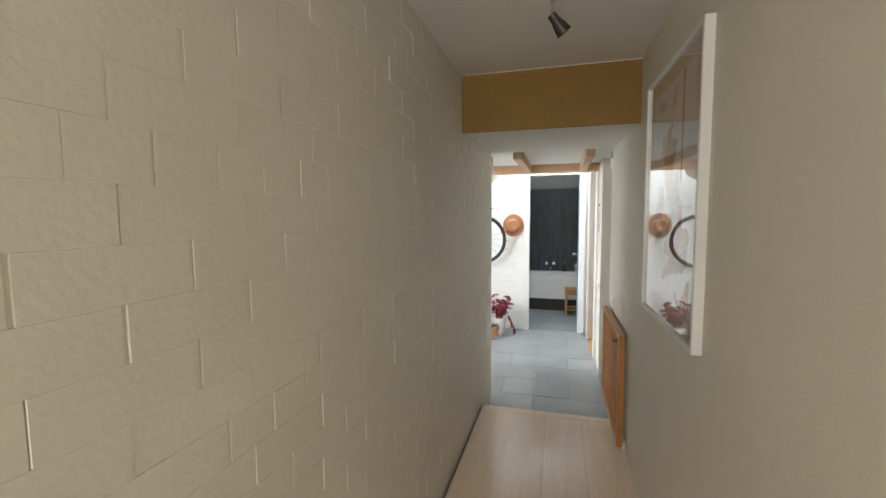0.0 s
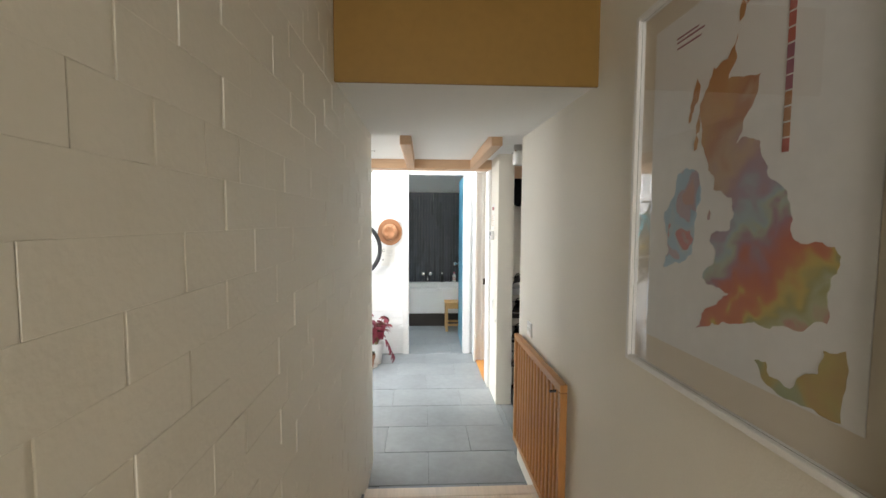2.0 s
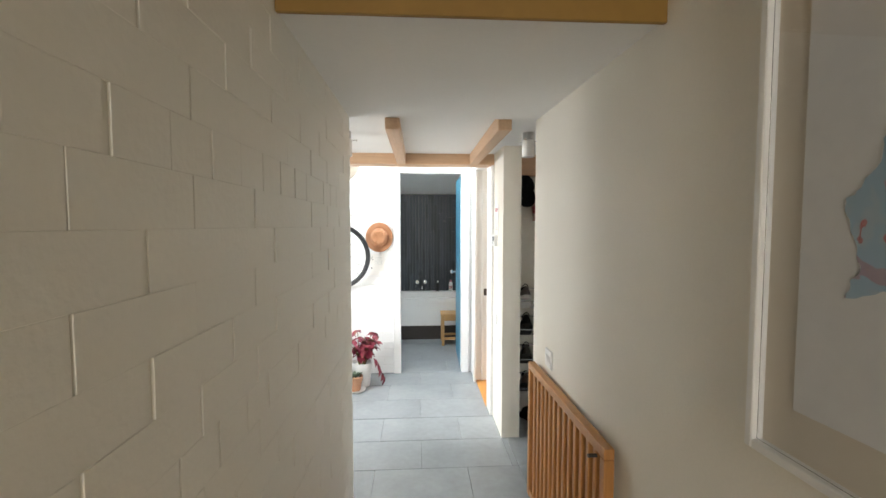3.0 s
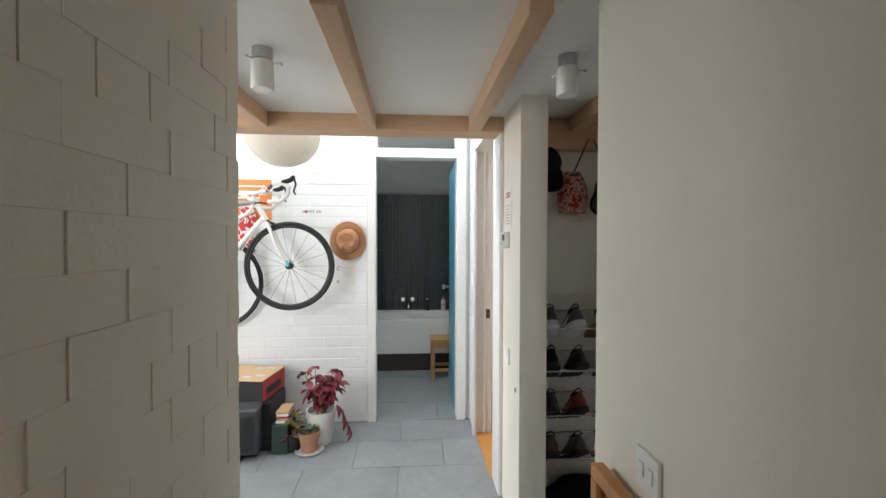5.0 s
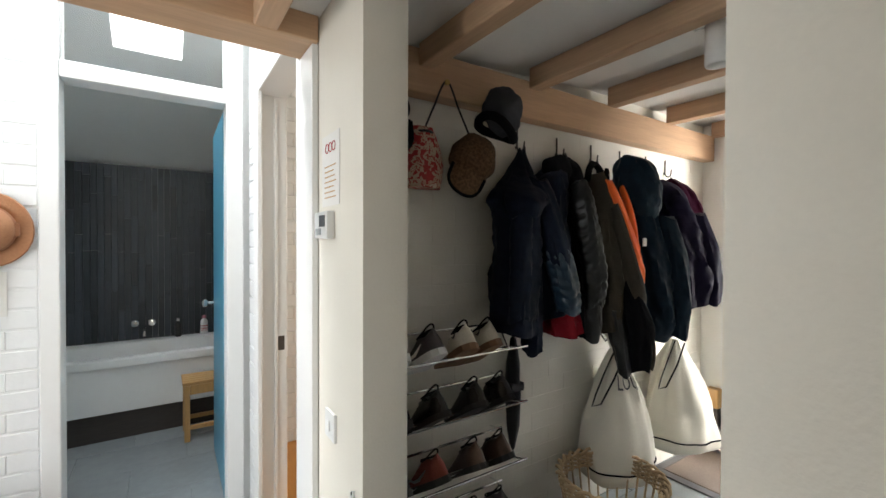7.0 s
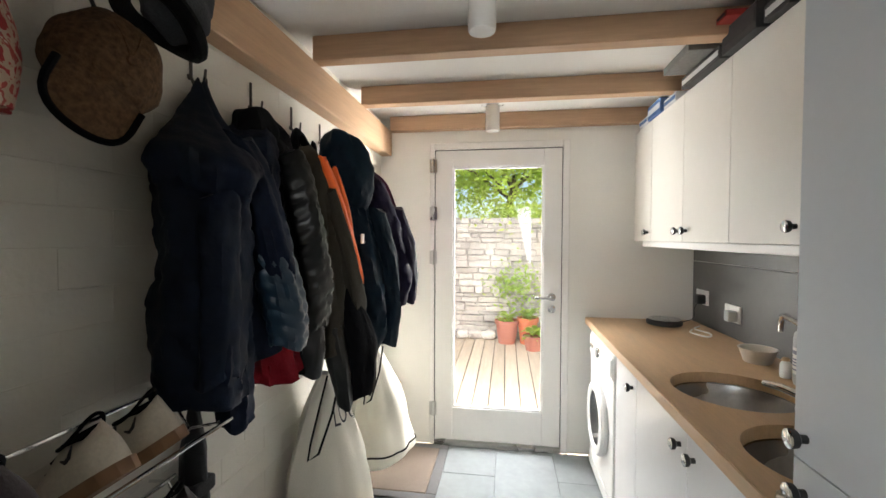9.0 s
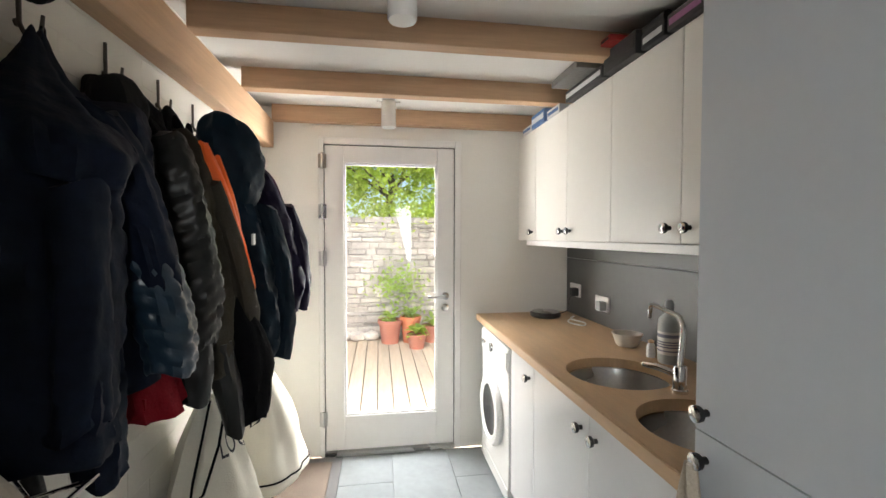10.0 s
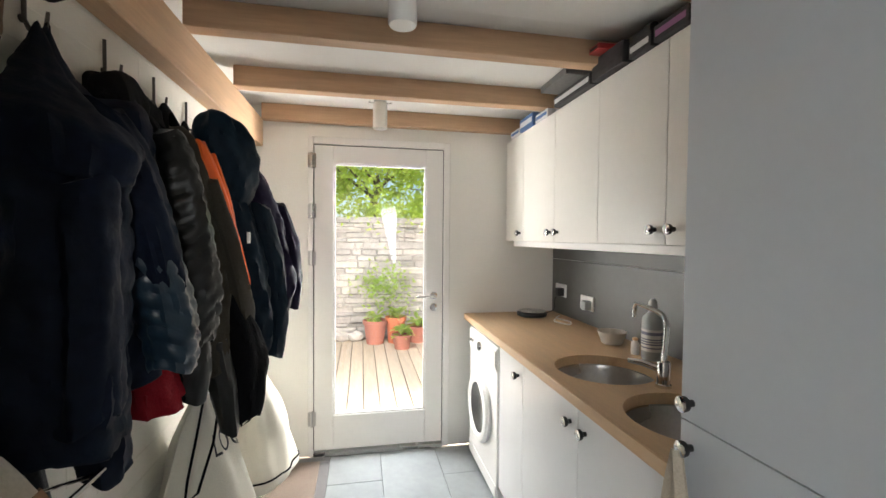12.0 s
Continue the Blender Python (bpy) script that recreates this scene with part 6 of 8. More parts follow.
coat(2.455, 1.83, "softshell_jacket", "olive grey and black jacket with a bright orange lining", [
    ("body", drape([(2.42, 1.235, 1.77, 0.05, 0.04), (2.37, 1.2, 1.69, 0.08, 0.07), (2.35, 1.17, 1.45, 0.09, 0.1), (2.36, 1.16, 1.2, 0.1, 0.11), (2.38, 1.16, 0.98, 0.095, 0.105)], 11.0, 0, 0.06, 0, 0.05), olive_cloth, ""),
    ("lining", drape([(2.375, 1.125, 1.72, 0.014, 0.018), (2.4, 1.105, 1.64, 0.03, 0.026), (2.435, 1.08, 1.52, 0.034, 0.028), (2.465, 1.06, 1.4, 0.036, 0.03), (2.495, 1.04, 1.28, 0.036, 0.03), (2.51, 1.035, 1.2, 0.022, 0.02)], 2.0, 0, 0.05, 0, 0.12, 24), orange_lining, "bright orange lining edge"),
    ("lining", drape([(2.5, 1.13, 1.7, 0.014, 0.018), (2.52, 1.1, 1.58, 0.022, 0.02), (2.525, 1.08, 1.45, 0.02, 0.02), (2.52, 1.06, 1.36, 0.016, 0.018)], 7.0, 0, 0.05, 0, 0.12, 24), orange_lining, "bright orange strap edge"),
    ("flap", drape([(2.375, 1.1, 1.6, 0.025, 0.025), (2.39, 1.075, 1.48, 0.04, 0.035), (2.42, 1.045, 1.32, 0.05, 0.04), (2.45, 1.03, 1.18, 0.055, 0.045), (2.46, 1.03, 1.08, 0.05, 0.045)], 4.0, 0, 0.05, 0, 0.07, 30), olive_cloth, "olive front flap turned back"),
    ("sleeve", drape([(2.42, 1.07, 1.22, 0.045, 0.045), (2.445, 1.03, 1.12, 0.06, 0.055), (2.465, 1.01, 0.99, 0.065, 0.06), (2.475, 1.01, 0.88, 0.06, 0.055), (2.48, 1.02, 0.79, 0.05, 0.048)], 6.0, 0, 0.05, 0, 0.08, 36), black_cloth, "black lower sleeve"),
    ("sleeve_end", drape([(2.515, 1.0, 0.96, 0.028, 0.04), (2.525, 1.005, 0.88, 0.034, 0.045), (2.52, 1.015, 0.8, 0.028, 0.04)], 6.5, 0, 0.05, 0, 0.06, 28), olive_cloth, "olive cuff edge"),
    ("sleeve", drape([(2.36, 1.09, 1.1, 0.045, 0.045), (2.38, 1.07, 0.96, 0.044, 0.044), (2.4, 1.06, 0.85, 0.04, 0.036), (2.415, 1.055, 0.77, 0.034, 0.03)], 3.0, 0, 0.05, 0, 0.07, 30), charcoal, "dark grey sleeve"),
    ("patch", block(2.5, 2.526, 1.012, 1.02, 1.4, 1.44, 0.003), white_plastic, "small white badge"),
    ("strap", drape([(2.32, 1.21, 1.73, 0.012, 0.016), (2.36, 1.225, 1.81, 0.018, 0.016), (2.43, 1.24, 1.83, 0.018, 0.016), (2.48, 1.21, 1.75, 0.018, 0.016)], 1.0, 0, 0.05, 0, 0.05, 20), black_cloth, "black strap looped at the neck")])
coat(2.715, 1.83, "rain_jacket", "dark teal rain jacket with a rounded hood", [
    ("body", drape([(2.7, 1.21, 1.72, 0.07, 0.05), (2.69, 1.16, 1.6, 0.1, 0.1), (2.7, 1.13, 1.35, 0.11, 0.125), (2.72, 1.11, 1.12, 0.115, 0.14), (2.74, 1.12, 0.97, 0.11, 0.13), (2.75, 1.13, 0.9, 0.08, 0.1)], 14.0, 0, 0.06, 0, 0.06), teal_navy, ""),
    ("hood", drape([(2.59, 1.15, 1.87, 0.03, 0.03), (2.59, 1.13, 1.85, 0.08, 0.075), (2.6, 1.12, 1.78, 0.115, 0.105), (2.62, 1.12, 1.69, 0.12, 0.11), (2.65, 1.13, 1.6, 0.1, 0.095), (2.67, 1.14, 1.55, 0.065, 0.065)], 1.5, 0, 0.05, 0, 0.05), teal_navy, "rounded hood"),
    ("sleeve", drape([(2.75, 1.04, 1.55, 0.045, 0.045), (2.77, 1.0, 1.35, 0.055, 0.055), (2.79, 0.985, 1.12, 0.056, 0.056), (2.8, 1.0, 0.92, 0.05, 0.048)], 8.0, 0, 0.05, 0, 0.07, 32), teal_navy, "")])
coat(2.98, 1.82, "purple_jacket", "dark purple jacket hanging near the yard door", [
    ("body", drape([(2.97, 1.225, 1.78, 0.06, 0.045), (2.97, 1.17, 1.7, 0.1, 0.095), (2.99, 1.12, 1.45, 0.11, 0.14), (3.02, 1.09, 1.2, 0.115, 0.155), (3.04, 1.1, 1.06, 0.115, 0.15)], 17.0, 0, 0.06, 0, 0.05), purple_cloth, ""),
    ("sleeve", drape([(3.05, 1.03, 1.58, 0.045, 0.05), (3.07, 0.98, 1.4, 0.055, 0.056), (3.09, 0.96, 1.22, 0.055, 0.052), (3.1, 0.97, 1.08, 0.05, 0.046)], 9.0, 0, 0.05, 0, 0.07, 32), purple_cloth, "")])
coat(3.2, 1.81, "plum_fleece", "plum fleece jacket on the last hook", [
    ("body", drape([(3.16, 1.23, 1.8, 0.06, 0.045), (3.18, 1.18, 1.7, 0.09, 0.09), (3.21, 1.13, 1.4, 0.09, 0.13), (3.23, 1.12, 1.18, 0.09, 0.13)], 19.0, 0, 0.06, 0, 0.05), plum_cloth, "")])


def coat_hook(x):
    h = thing("coat_hook", "dark iron double coat hook on the wall", "hook", pose(x, YC - 0.002, 1.832), group="coat hooks")
    bm = bmesh.new()
    tube(bm, [(0, -0.006, 0.112), (0, -0.006, 0.03), (0.004, -0.012, 0.012), (0.01, -0.024, 0.006), (0.016, -0.034, 0.018), (0.018, -0.037, 0.055)], [0.0045, 0.0045, 0.005, 0.005, 0.0045, 0.0035], 8)
    part("hook_bar", bm, iron, h, "", True)
    bm = bmesh.new()
    lathe(bm, [(0, 0), (0.008, 0), (0.008, 0.004), (0, 0.005)], 12, pose(0, 0.0, 0.03, 90, 0, 0))
    part("screw_plate", bm, iron, h, "", True)


for hx in HOOK_X:
    coat_hook(hx)


# ---- hats and bags on pegs ----
def peg(x, z):
    bm = bmesh.new()
    lathe(bm, [(0, 0), (0.006, 0), (0.006, 0.02), (0.011, 0.026), (0.011, 0.034), (0, 0.037)], 14, pose(x, 1.2225, z, 90, 0, 0))
    solid("brass_peg", bm, material("worn_brass", (0.5, 0.34, 0.12), 0.35, metal=0.9), "small brass peg screwed to the timber plate", "peg", smooth=True)


peg(1.447, 2.035)
cable("looped_rope", [(1.345, 1.2, 1.83), (1.39, 1.2, 1.93), (1.447, 1.195, 2.04), (1.51, 1.2, 1.94), (1.57, 1.205, 1.84)], 0.004, dark_fabric, "black cord looped over the brass peg")
tweed = material("brown_tweed", (0.1, 0.058, 0.032), 0.95, bump=1.0, scale=90, var=0.5, stain=0.25, spec=0.1)
grey_felt = material("grey_knit", (0.05, 0.052, 0.06), 0.95, bump=0.8, scale=200, var=0.2)


def dome(rx, ry, rz, seed, lump=0.08):
    """Soft crown of a hat: a rounded shell about the origin with an uneven skin."""
    bm = bmesh.new()
    bmesh.ops.create_uvsphere(bm, u_segments=40, v_segments=24, radius=1.0)
    for q in bm.verts:
        n = q.co.normalized()
        k = 1 + lump * noise.noise(n * 1.7 + Vector((seed, 0, 0))) + lump * 0.5 * noise.noise(n * 4 + Vector((seed, 3, 0)))
        q.co = Vector((n.x * rx * k, max(n.y * ry * k, -ry * 1.1), n.z * rz * k))
    return bm


def bill(w, ln, drop, thick=0.006):
    """Curved stiff peak that hangs down from z = 0 and bows out towards -y."""
    rows, n, m = [], 16, 8
    for i in range(n + 1):
        a = math.pi * i / n
        col = []
        for j in range(m + 1):
            f = j / m
            x = w * math.cos(a) * (1 - 0.12 * f)
            col.append((x, -0.05 - 0.012 * f - 0.02 * (1 - (x / w) ** 2), -f * ln * math.sin(a) ** 0.55 - drop * f))
        rows.append(col)
    bm = bmesh.new()
    for side in (0, 1):
        vs = [[bm.verts.new((p[0], p[1] + side * thick, p[2])) for p in col] for col in rows]
        for a, b in zip(vs, vs[1:]):
            for j in range(m):
                bm.faces.new((a[j], a[j + 1], b[j + 1], b[j]))
        if side:
            for a0, a1, b0, b1 in ((first[i][m], first[i + 1][m], vs[i][m], vs[i + 1][m]) for i in range(n)):
                bm.faces.new((a0, a1, b1, b0))
        else:
            first = vs
    edge = [col[m] for col in rows]
    return bm, edge


def peaked_cap(m, mat, label, w, h, seed):
    c = thing("peaked_cap", label, "cap", m)
    part("crown", dome(w, 0.075, h, seed), mat, c, "", True)
    b, edge = bill(w * 0.86, 0.1, 0.01)
    part("peak", b, mat, c, "stiff peak", True, pose(-0.012, 0.0, -h * 0.62, 0, 0, 0))
    bm = bmesh.new()
    tube(bm, edge, 0.0065, 8)
    part("peak_edge", bm, black_cloth, c, "black peak edge", True, pose(-0.012, 0.002, -h * 0.62, 0, 0, 0))
    bm = bmesh.new()
    for k in range(3):
        a = radians(50 + 40 * k)
        tube(bm, [(w * 0.99 * math.cos(a) * math.sin(t), -0.0755 * math.cos(t) * 0.98, h * math.sin(a) * math.sin(t) * 0.98) for t in [math.pi * 0.5 * i / 10 for i in range(11)]], 0.0022, 5)
    part("seam", bm, mat, c, "raised seams of the crown", True)
    lathe_b = bmesh.new()
    lathe(lathe_b, [(0, 0.006), (0.008, 0.005), (0.01, 0)], 12, pose(0, -0.074, 0, 90, 0, 0))
    part("button", lathe_b, mat, c, "cloth button", True)


peaked_cap(pose(1.585, 1.205, 1.755, 0, 26, -14), tweed, "brown tweed peaked cap hanging on the cord", 0.098, 0.105, 2.0)
kc = thing("knitted_cap", "dark grey knitted cap with a black band on the timber plate", "cap", pose(1.705, 1.16, 1.96, 0, 22, 0))
part("crown", dome(0.098, 0.062, 0.1, 6.0, 0.16), grey_felt, kc, "", True)
bm = bmesh.new()
tube(bm, [(0.088 * math.cos(a), 0.058 * math.sin(a), -0.085 + 0.012 * math.sin(2 * a)) for a in [2 * math.pi * k / 40 for k in range(40)]], 0.019, 8, closed=True)
part("band", bm, black_cloth, kc, "black turned band", True)


def drawstring_bag():
    rows, n, seg = [], 16, 26
    for i in range(n + 1):
        f = i / n
        w = 0.03 + 0.055 * math.sin(min(1, 0.15 + f * 0.9) * math.pi * 0.62)
        rows.append([(w * math.cos(a) * (1 + 0.1 * math.sin(4 * a + 6 * f)), 0.04 * (w / 0.08) * math.sin(a) * (1 + 0.15 * math.sin(5 * a)), -0.23 * f) for a in [2 * math.pi * k / seg for k in range(seg)]])
    b = thing("drawstring_bag", "red and cream patterned drawstring bag on a cord", "bag", pose(1.352, 1.215, 1.85))
    part("pouch", loft(rows), flowered, b, "", True)
    bm = bmesh.new()
    tube(bm, ring_points((0, 0, -0.02), 0.036, 18, "z"), 0.005, 6, closed=True)
    part("drawstring", bm, dark_fabric, b, "", True)


flowered = ramp_material("red_cream_pattern", 38, [(0.0, (0.3, 0.02, 0.02)), (0.47, (0.42, 0.3, 0.22)), (0.58, (0.3, 0.04, 0.03)), (0.66, (0.5, 0.42, 0.34))], 0.85)
drawstring_bag()
peaked_cap(pose(1.2, 1.215, 1.9, 0, -10, 0), black_cloth, "black peaked cap hanging behind the wall end", 0.085, 0.09, 9.0)


# ---- laundry bags, basket, mat ----
def laundry_bag(x, y, ztop, h, w, d, seed, text, m_tilt=0):
    b = thing("laundry_bag", "cream canvas laundry bag with black trim hanging below the coats", "laundry bag", pose(x, y, ztop, 0, 0, m_tilt), group="laundry bags")
    rows, n, seg = [], 40, 44
    for i in range(n + 1):
        f = i / n
        g = 0.12 + 0.88 * math.sin(min(1, f * 1.12) * math.pi * 0.5) ** 0.95
        if f > 0.86:
            g *= 1 - ((f - 0.86) / 0.14) ** 2 * 0.55
        row = []
        for k in range(seg):
            a = 2 * math.pi * k / seg
            r = 1 + 0.13 * (0.5 - abs(math.sin(3 * a + seed + 0.8 * f)) ** 0.6) * (1.2 - 0.8 * f) + 0.05 * math.sin(9 * a + seed * 2) * (1 - 0.5 * f) + 0.12 * noise.noise(Vector((math.cos(a) * 2 + seed, math.sin(a) * 2, f * 4)))
            row.append((w * 0.5 * g * math.cos(a) * r, min(d * 0.5 * g * math.sin(a) * r, 0.09), -h * f))
        rows.append(row)
    part("sack", loft(rows), canvas, b, "", True)
    k0 = int(n * 0.83)
    bm = bmesh.new()
    tube(bm, [(p[0] * 1.012, p[1] * 1.012, p[2]) for p in rows[k0]], 0.0045, 6, closed=True)
    part("trim", bm, black_cloth, b, "black trim round the bag", True)
    bm = bmesh.new()
    tube(bm, [(-0.03, -0.02, -0.005), (-0.12, -0.03, -0.09), (-0.2, -0.03, -0.2), (-0.235, -0.035, -0.25), (-0.2, -0.06, -0.24), (-0.12, -0.08, -0.12), (-0.02, -0.07, -0.01)], 0.0045, 6)
    part("drawstring", bm, black_cloth, b, "black drawstring loop", True)
    bm = bmesh.new()
    tube(bm, [(0, 0.02, 0.0), (0.01, 0.05, 0.05), (0, 0.07, 0.09)], 0.01, 6)
    part("hanging_loop", bm, canvas, b, "", True)
    if text:
        cu = bpy.data.curves.new("lettering", "FONT")
        cu.body, cu.size, cu.resolution_u = "LOU", 0.1, 4
        tmp = bpy.data.objects.new("lettering", cu)
        me = bpy.data.meshes.new_from_object(tmp)
        bpy.data.objects.remove(tmp)
        for q in me.vertices:
            f = 0.27 - q.co.y / h
            a = math.radians(222) + q.co.x / 0.17
            i = min(n - 1, max(0, int(f * n)))
            kk = int(a / (2 * math.pi) * seg)
            u, v = f * n - i, a / (2 * math.pi) * seg - kk
            P = [Vector(rows[i + di][(kk + dk) % seg]) for di in (0, 1) for dk in (0, 1)]
            s0 = P[0].lerp(P[1], v).lerp(P[2].lerp(P[3], v), u)
            q.co = Vector((s0.x * 1.012, s0.y * 1.012 - 0.002, s0.z))
        me.materials.append(ink)
        ob = new("lettering", me)
        ob.parent = b
        ob["label"] = "black lettering LOU"
    return b


laundry_bag(2.52, 1.18, 0.86, 0.7, 0.44, 0.4, 1.0, True)
laundry_bag(3.1, 1.17, 0.84, 0.66, 0.44, 0.44, 3.0, False)
for bx in (2.52, 3.1):
    bm = bmesh.new()
    tube(bm, [(bx, YC - 0.002, 0.95), (bx, 1.25, 0.9), (bx, 1.235, 0.885), (bx, 1.225, 0.9)], 0.004, 8)
    solid("bag_hook", bm, iron, "small iron hook carrying the laundry bag", "hook", smooth=True)


def basket():
    b = thing("wicker_basket", "round open wicker basket on the floor", "basket", pose(2.2, 0.98, 0.0))
    r0, r1, h = 0.16, 0.225, 0.36
    for k in range(28):
        bm = bmesh.new()
        a = 2 * math.pi * k / 28
        pts = [((r0 + (r1 - r0) * f) * math.cos(a), (r0 + (r1 - r0) * f) * math.sin(a), h * f) for f in (0, 0.25, 0.5, 0.75, 1.0)]
        tube(bm, pts, 0.005, 6)
        part("upright", bm, wicker, b, "", True)
    for z, nrow in ((0.01, 9), (0.3, 7)):
        for i in range(nrow):
            f = (z + 0.009 * i) / h
            r = r0 + (r1 - r0) * f
            bm = bmesh.new()
            tube(bm, [((r + 0.005 * (1 if (k + i) % 2 else -1)) * math.cos(2 * math.pi * k / 56), (r + 0.005 * (1 if (k + i) % 2 else -1)) * math.sin(2 * math.pi * k / 56), h * f) for k in range(56)], 0.0045, 5, closed=True)
            part("weave", bm, wicker, b, "", True)
    for s in (0, 1):
        bm = bmesh.new()
        tube(bm, [((r1 + 0.012 * math.cos(k * 0.9 + s * 3.14)) * math.cos(2 * math.pi * k / 90), (r1 + 0.012 * math.cos(k * 0.9 + s * 3.14)) * math.sin(2 * math.pi * k / 90), h + 0.008 + 0.012 * math.sin(k * 0.9 + s * 3.14)) for k in range(90)], 0.008, 6, closed=True)
        part("rim", bm, wicker, b, "twisted wicker rim", True)
    bm = bmesh.new()
    lathe(bm, [(0, 0.002), (r0, 0.002), (r0, 0.012), (0, 0.012)], 28)
    part("bottom", bm, wicker, b)


wicker = material("pale_wicker", (0.42, 0.3, 0.17), 0.7, bump=0.4, scale=80, var=0.2, per_object=0.15)
basket()
dm = thing("doormat", "brown coir doormat with a grey border by the yard door", "doormat")
part("coir_panel", block(3.12, 3.62, 0.87, 1.24, 0.0005, 0.012, 0.003, 1), mat_brown, dm)
part("border", block(3.06, 3.119, 0.81, 1.285, 0.0005, 0.009, 0.002, 1), mat_edge, dm)
part("border", block(3.621, 3.68, 0.81, 1.285, 0.0005, 0.009, 0.002, 1), mat_edge, dm)
part("border", block(3.1195, 3.6205, 0.81, 0.869, 0.0005, 0.009, 0.002, 1), mat_edge, dm)
part("border", block(3.1195, 3.6205, 1.241, 1.285, 0.0005, 0.009, 0.002, 1), mat_edge, dm)
wb = thing("wooden_brush", "wooden boot brush hanging beside the yard door", "brush", pose(3.66, 1.19, 0.3))
part("handle", block(-0.03, 0.03, -0.04, 0.04, 0.0, 0.13, 0.008), stool_wood, wb)
part("bristles", block(-0.026, 0.026, -0.034, 0.034, -0.16, -0.001, 0.004), iron, wb, "dark bristles")


# ---- shoe racks ----
def shoe_rack(z):
    r = thing("shoe_rack", "tilted chrome wall rail rack full of shoes", "shoe rack", pose(0, 0, z), group="shoe racks")
    for y, zz, x1 in ((1.095, 0.0, 1.79), (1.19, -0.022, 1.77), (1.25, 0.075, 1.79)):
        bm = bmesh.new()
        tube(bm, [(1.1, y, zz), (x1, y, zz)], 0.005, 8)
        part("rail", bm, chrome, r, "", True)
    for x in (1.12, 1.765):
        bm = bmesh.new()
        tube(bm, [(x, YC - 0.001, 0.07), (x, 1.25, 0.075), (x, 1.19, -0.022), (x + 0.01, 1.095, 0.0)], 0.004, 8)
        part("bracket", bm, chrome, r, "", True)
    return r


RACK_Z = [0.985, 0.755, 0.513, 0.275]
for rz in RACK_Z:
    shoe_rack(rz)


def shoe(m, upper, sole_mat, label, kind="trainer", accent=None):
    """Shoe with heel at the origin, toe along +x, sole at z = 0."""
    s = thing("trainer" if kind == "trainer" else "leather_shoe", label, "shoe", m, group="shoes on the racks")
    L = 0.27

    def outline(f):
        w = 0.034 + 0.012 * math.sin(math.pi * min(1, f * 0.8)) + 0.008 * math.sin(math.pi * max(0, f - 0.35) / 0.65)
        return w * (1 if f < 0.86 else math.sqrt(max(0.05, 1 - ((f - 0.86) / 0.15) ** 2))) * (1 if f > 0.12 else math.sqrt(max(0.02, 1 - ((0.12 - f) / 0.124) ** 2)))

    rows = []
    for i in range(17):
        f = i / 16
        w = outline(f) + 0.004
        t = 0.024 if kind == "trainer" else (0.022 if f < 0.3 else 0.012)
        lift = 0.018 * max(0, f - 0.75) / 0.25
        rows.append([(L * f, w, lift), (L * f, w + 0.001, lift + t), (L * f, -w - 0.001, lift + t), (L * f, -w, lift)])
    part("sole", loft(rows), sole_mat, s)
    rows = []
    for i in range(19):
        f = i / 18
        w = outline(f) * 0.98
        top = 0.1 - 0.012 * math.sin(f * 9) if f < 0.3 else 0.1 - 0.058 * min(1, (f - 0.3) / 0.4)
        if f > 0.85:
            top -= 0.02 * ((f - 0.85) / 0.15) ** 2
        base = 0.022 + 0.018 * max(0, f - 0.75) / 0.25
        rows.append([(L * f * 0.985 + 0.002, w * math.cos(a), base + (top - base) * (max(0, math.sin(a)) ** 0.7)) for a in [math.pi * k / 13 for k in range(14)]])
    part("upper", loft(rows), upper, s, "", True)
    bm = bmesh.new()
    tube(bm, [(0.055 + 0.05 * math.cos(2 * math.pi * k / 24), 0.026 * math.sin(2 * math.pi * k / 24), 0.1 + 0.006 * math.cos(4 * math.pi * k / 24) - 0.008 * math.cos(2 * math.pi * k / 24)) for k in range(24)], 0.0035, 6, closed=True)
    part("collar", bm, black_cloth, s, "dark padded collar", True)
    # The upper is closed; a black disc paints the shade inside the shoe.
    bm = bmesh.new()
    lathe(bm, [(0.0, 0.0), (0.9, 0.0), (1, 0.02)], 20, pose(0.055, 0, 0.0945) @ Matrix.Diagonal((0.046, 0.022, 0.2, 1)))
    part("opening", bm, black_cloth, s, "black disc for the shaded inside of the shoe", True)
    bm = bmesh.new()
    for k in range(4):
        x = 0.11 + 0.022 * k
        z = 0.103 - 0.058 * min(1, (x / L - 0.3) / 0.4)
        tube(bm, [(x, -0.022, z - 0.006), (x + 0.004, 0, z + 0.004), (x, 0.022, z - 0.006)], 0.0028, 5)
    part("laces", bm, accent or black_cloth, s, "", True)
    if accent:
        for sg in (-1, 1):
            bm = bmesh.new()
            if upper is tan_suede:
                tube(bm, [(0.03, sg * 0.037, 0.084), (0.045, sg * 0.0385, 0.07), (0.055, sg * 0.0395, 0.066), (0.062, sg * 0.0395, 0.072)], [0.0012, 0.003, 0.0035, 0.0015], 6)
            else:
                tube(bm, [(0.05, sg * 0.039, 0.062), (0.1, sg * 0.043, 0.04), (0.13, sg * 0.045, 0.038), (0.19, sg * 0.042, 0.055)], [0.002, 0.006, 0.006, 0.002], 6)
            part("side_stripe", bm, accent, s, "side stripe", True)
    return s


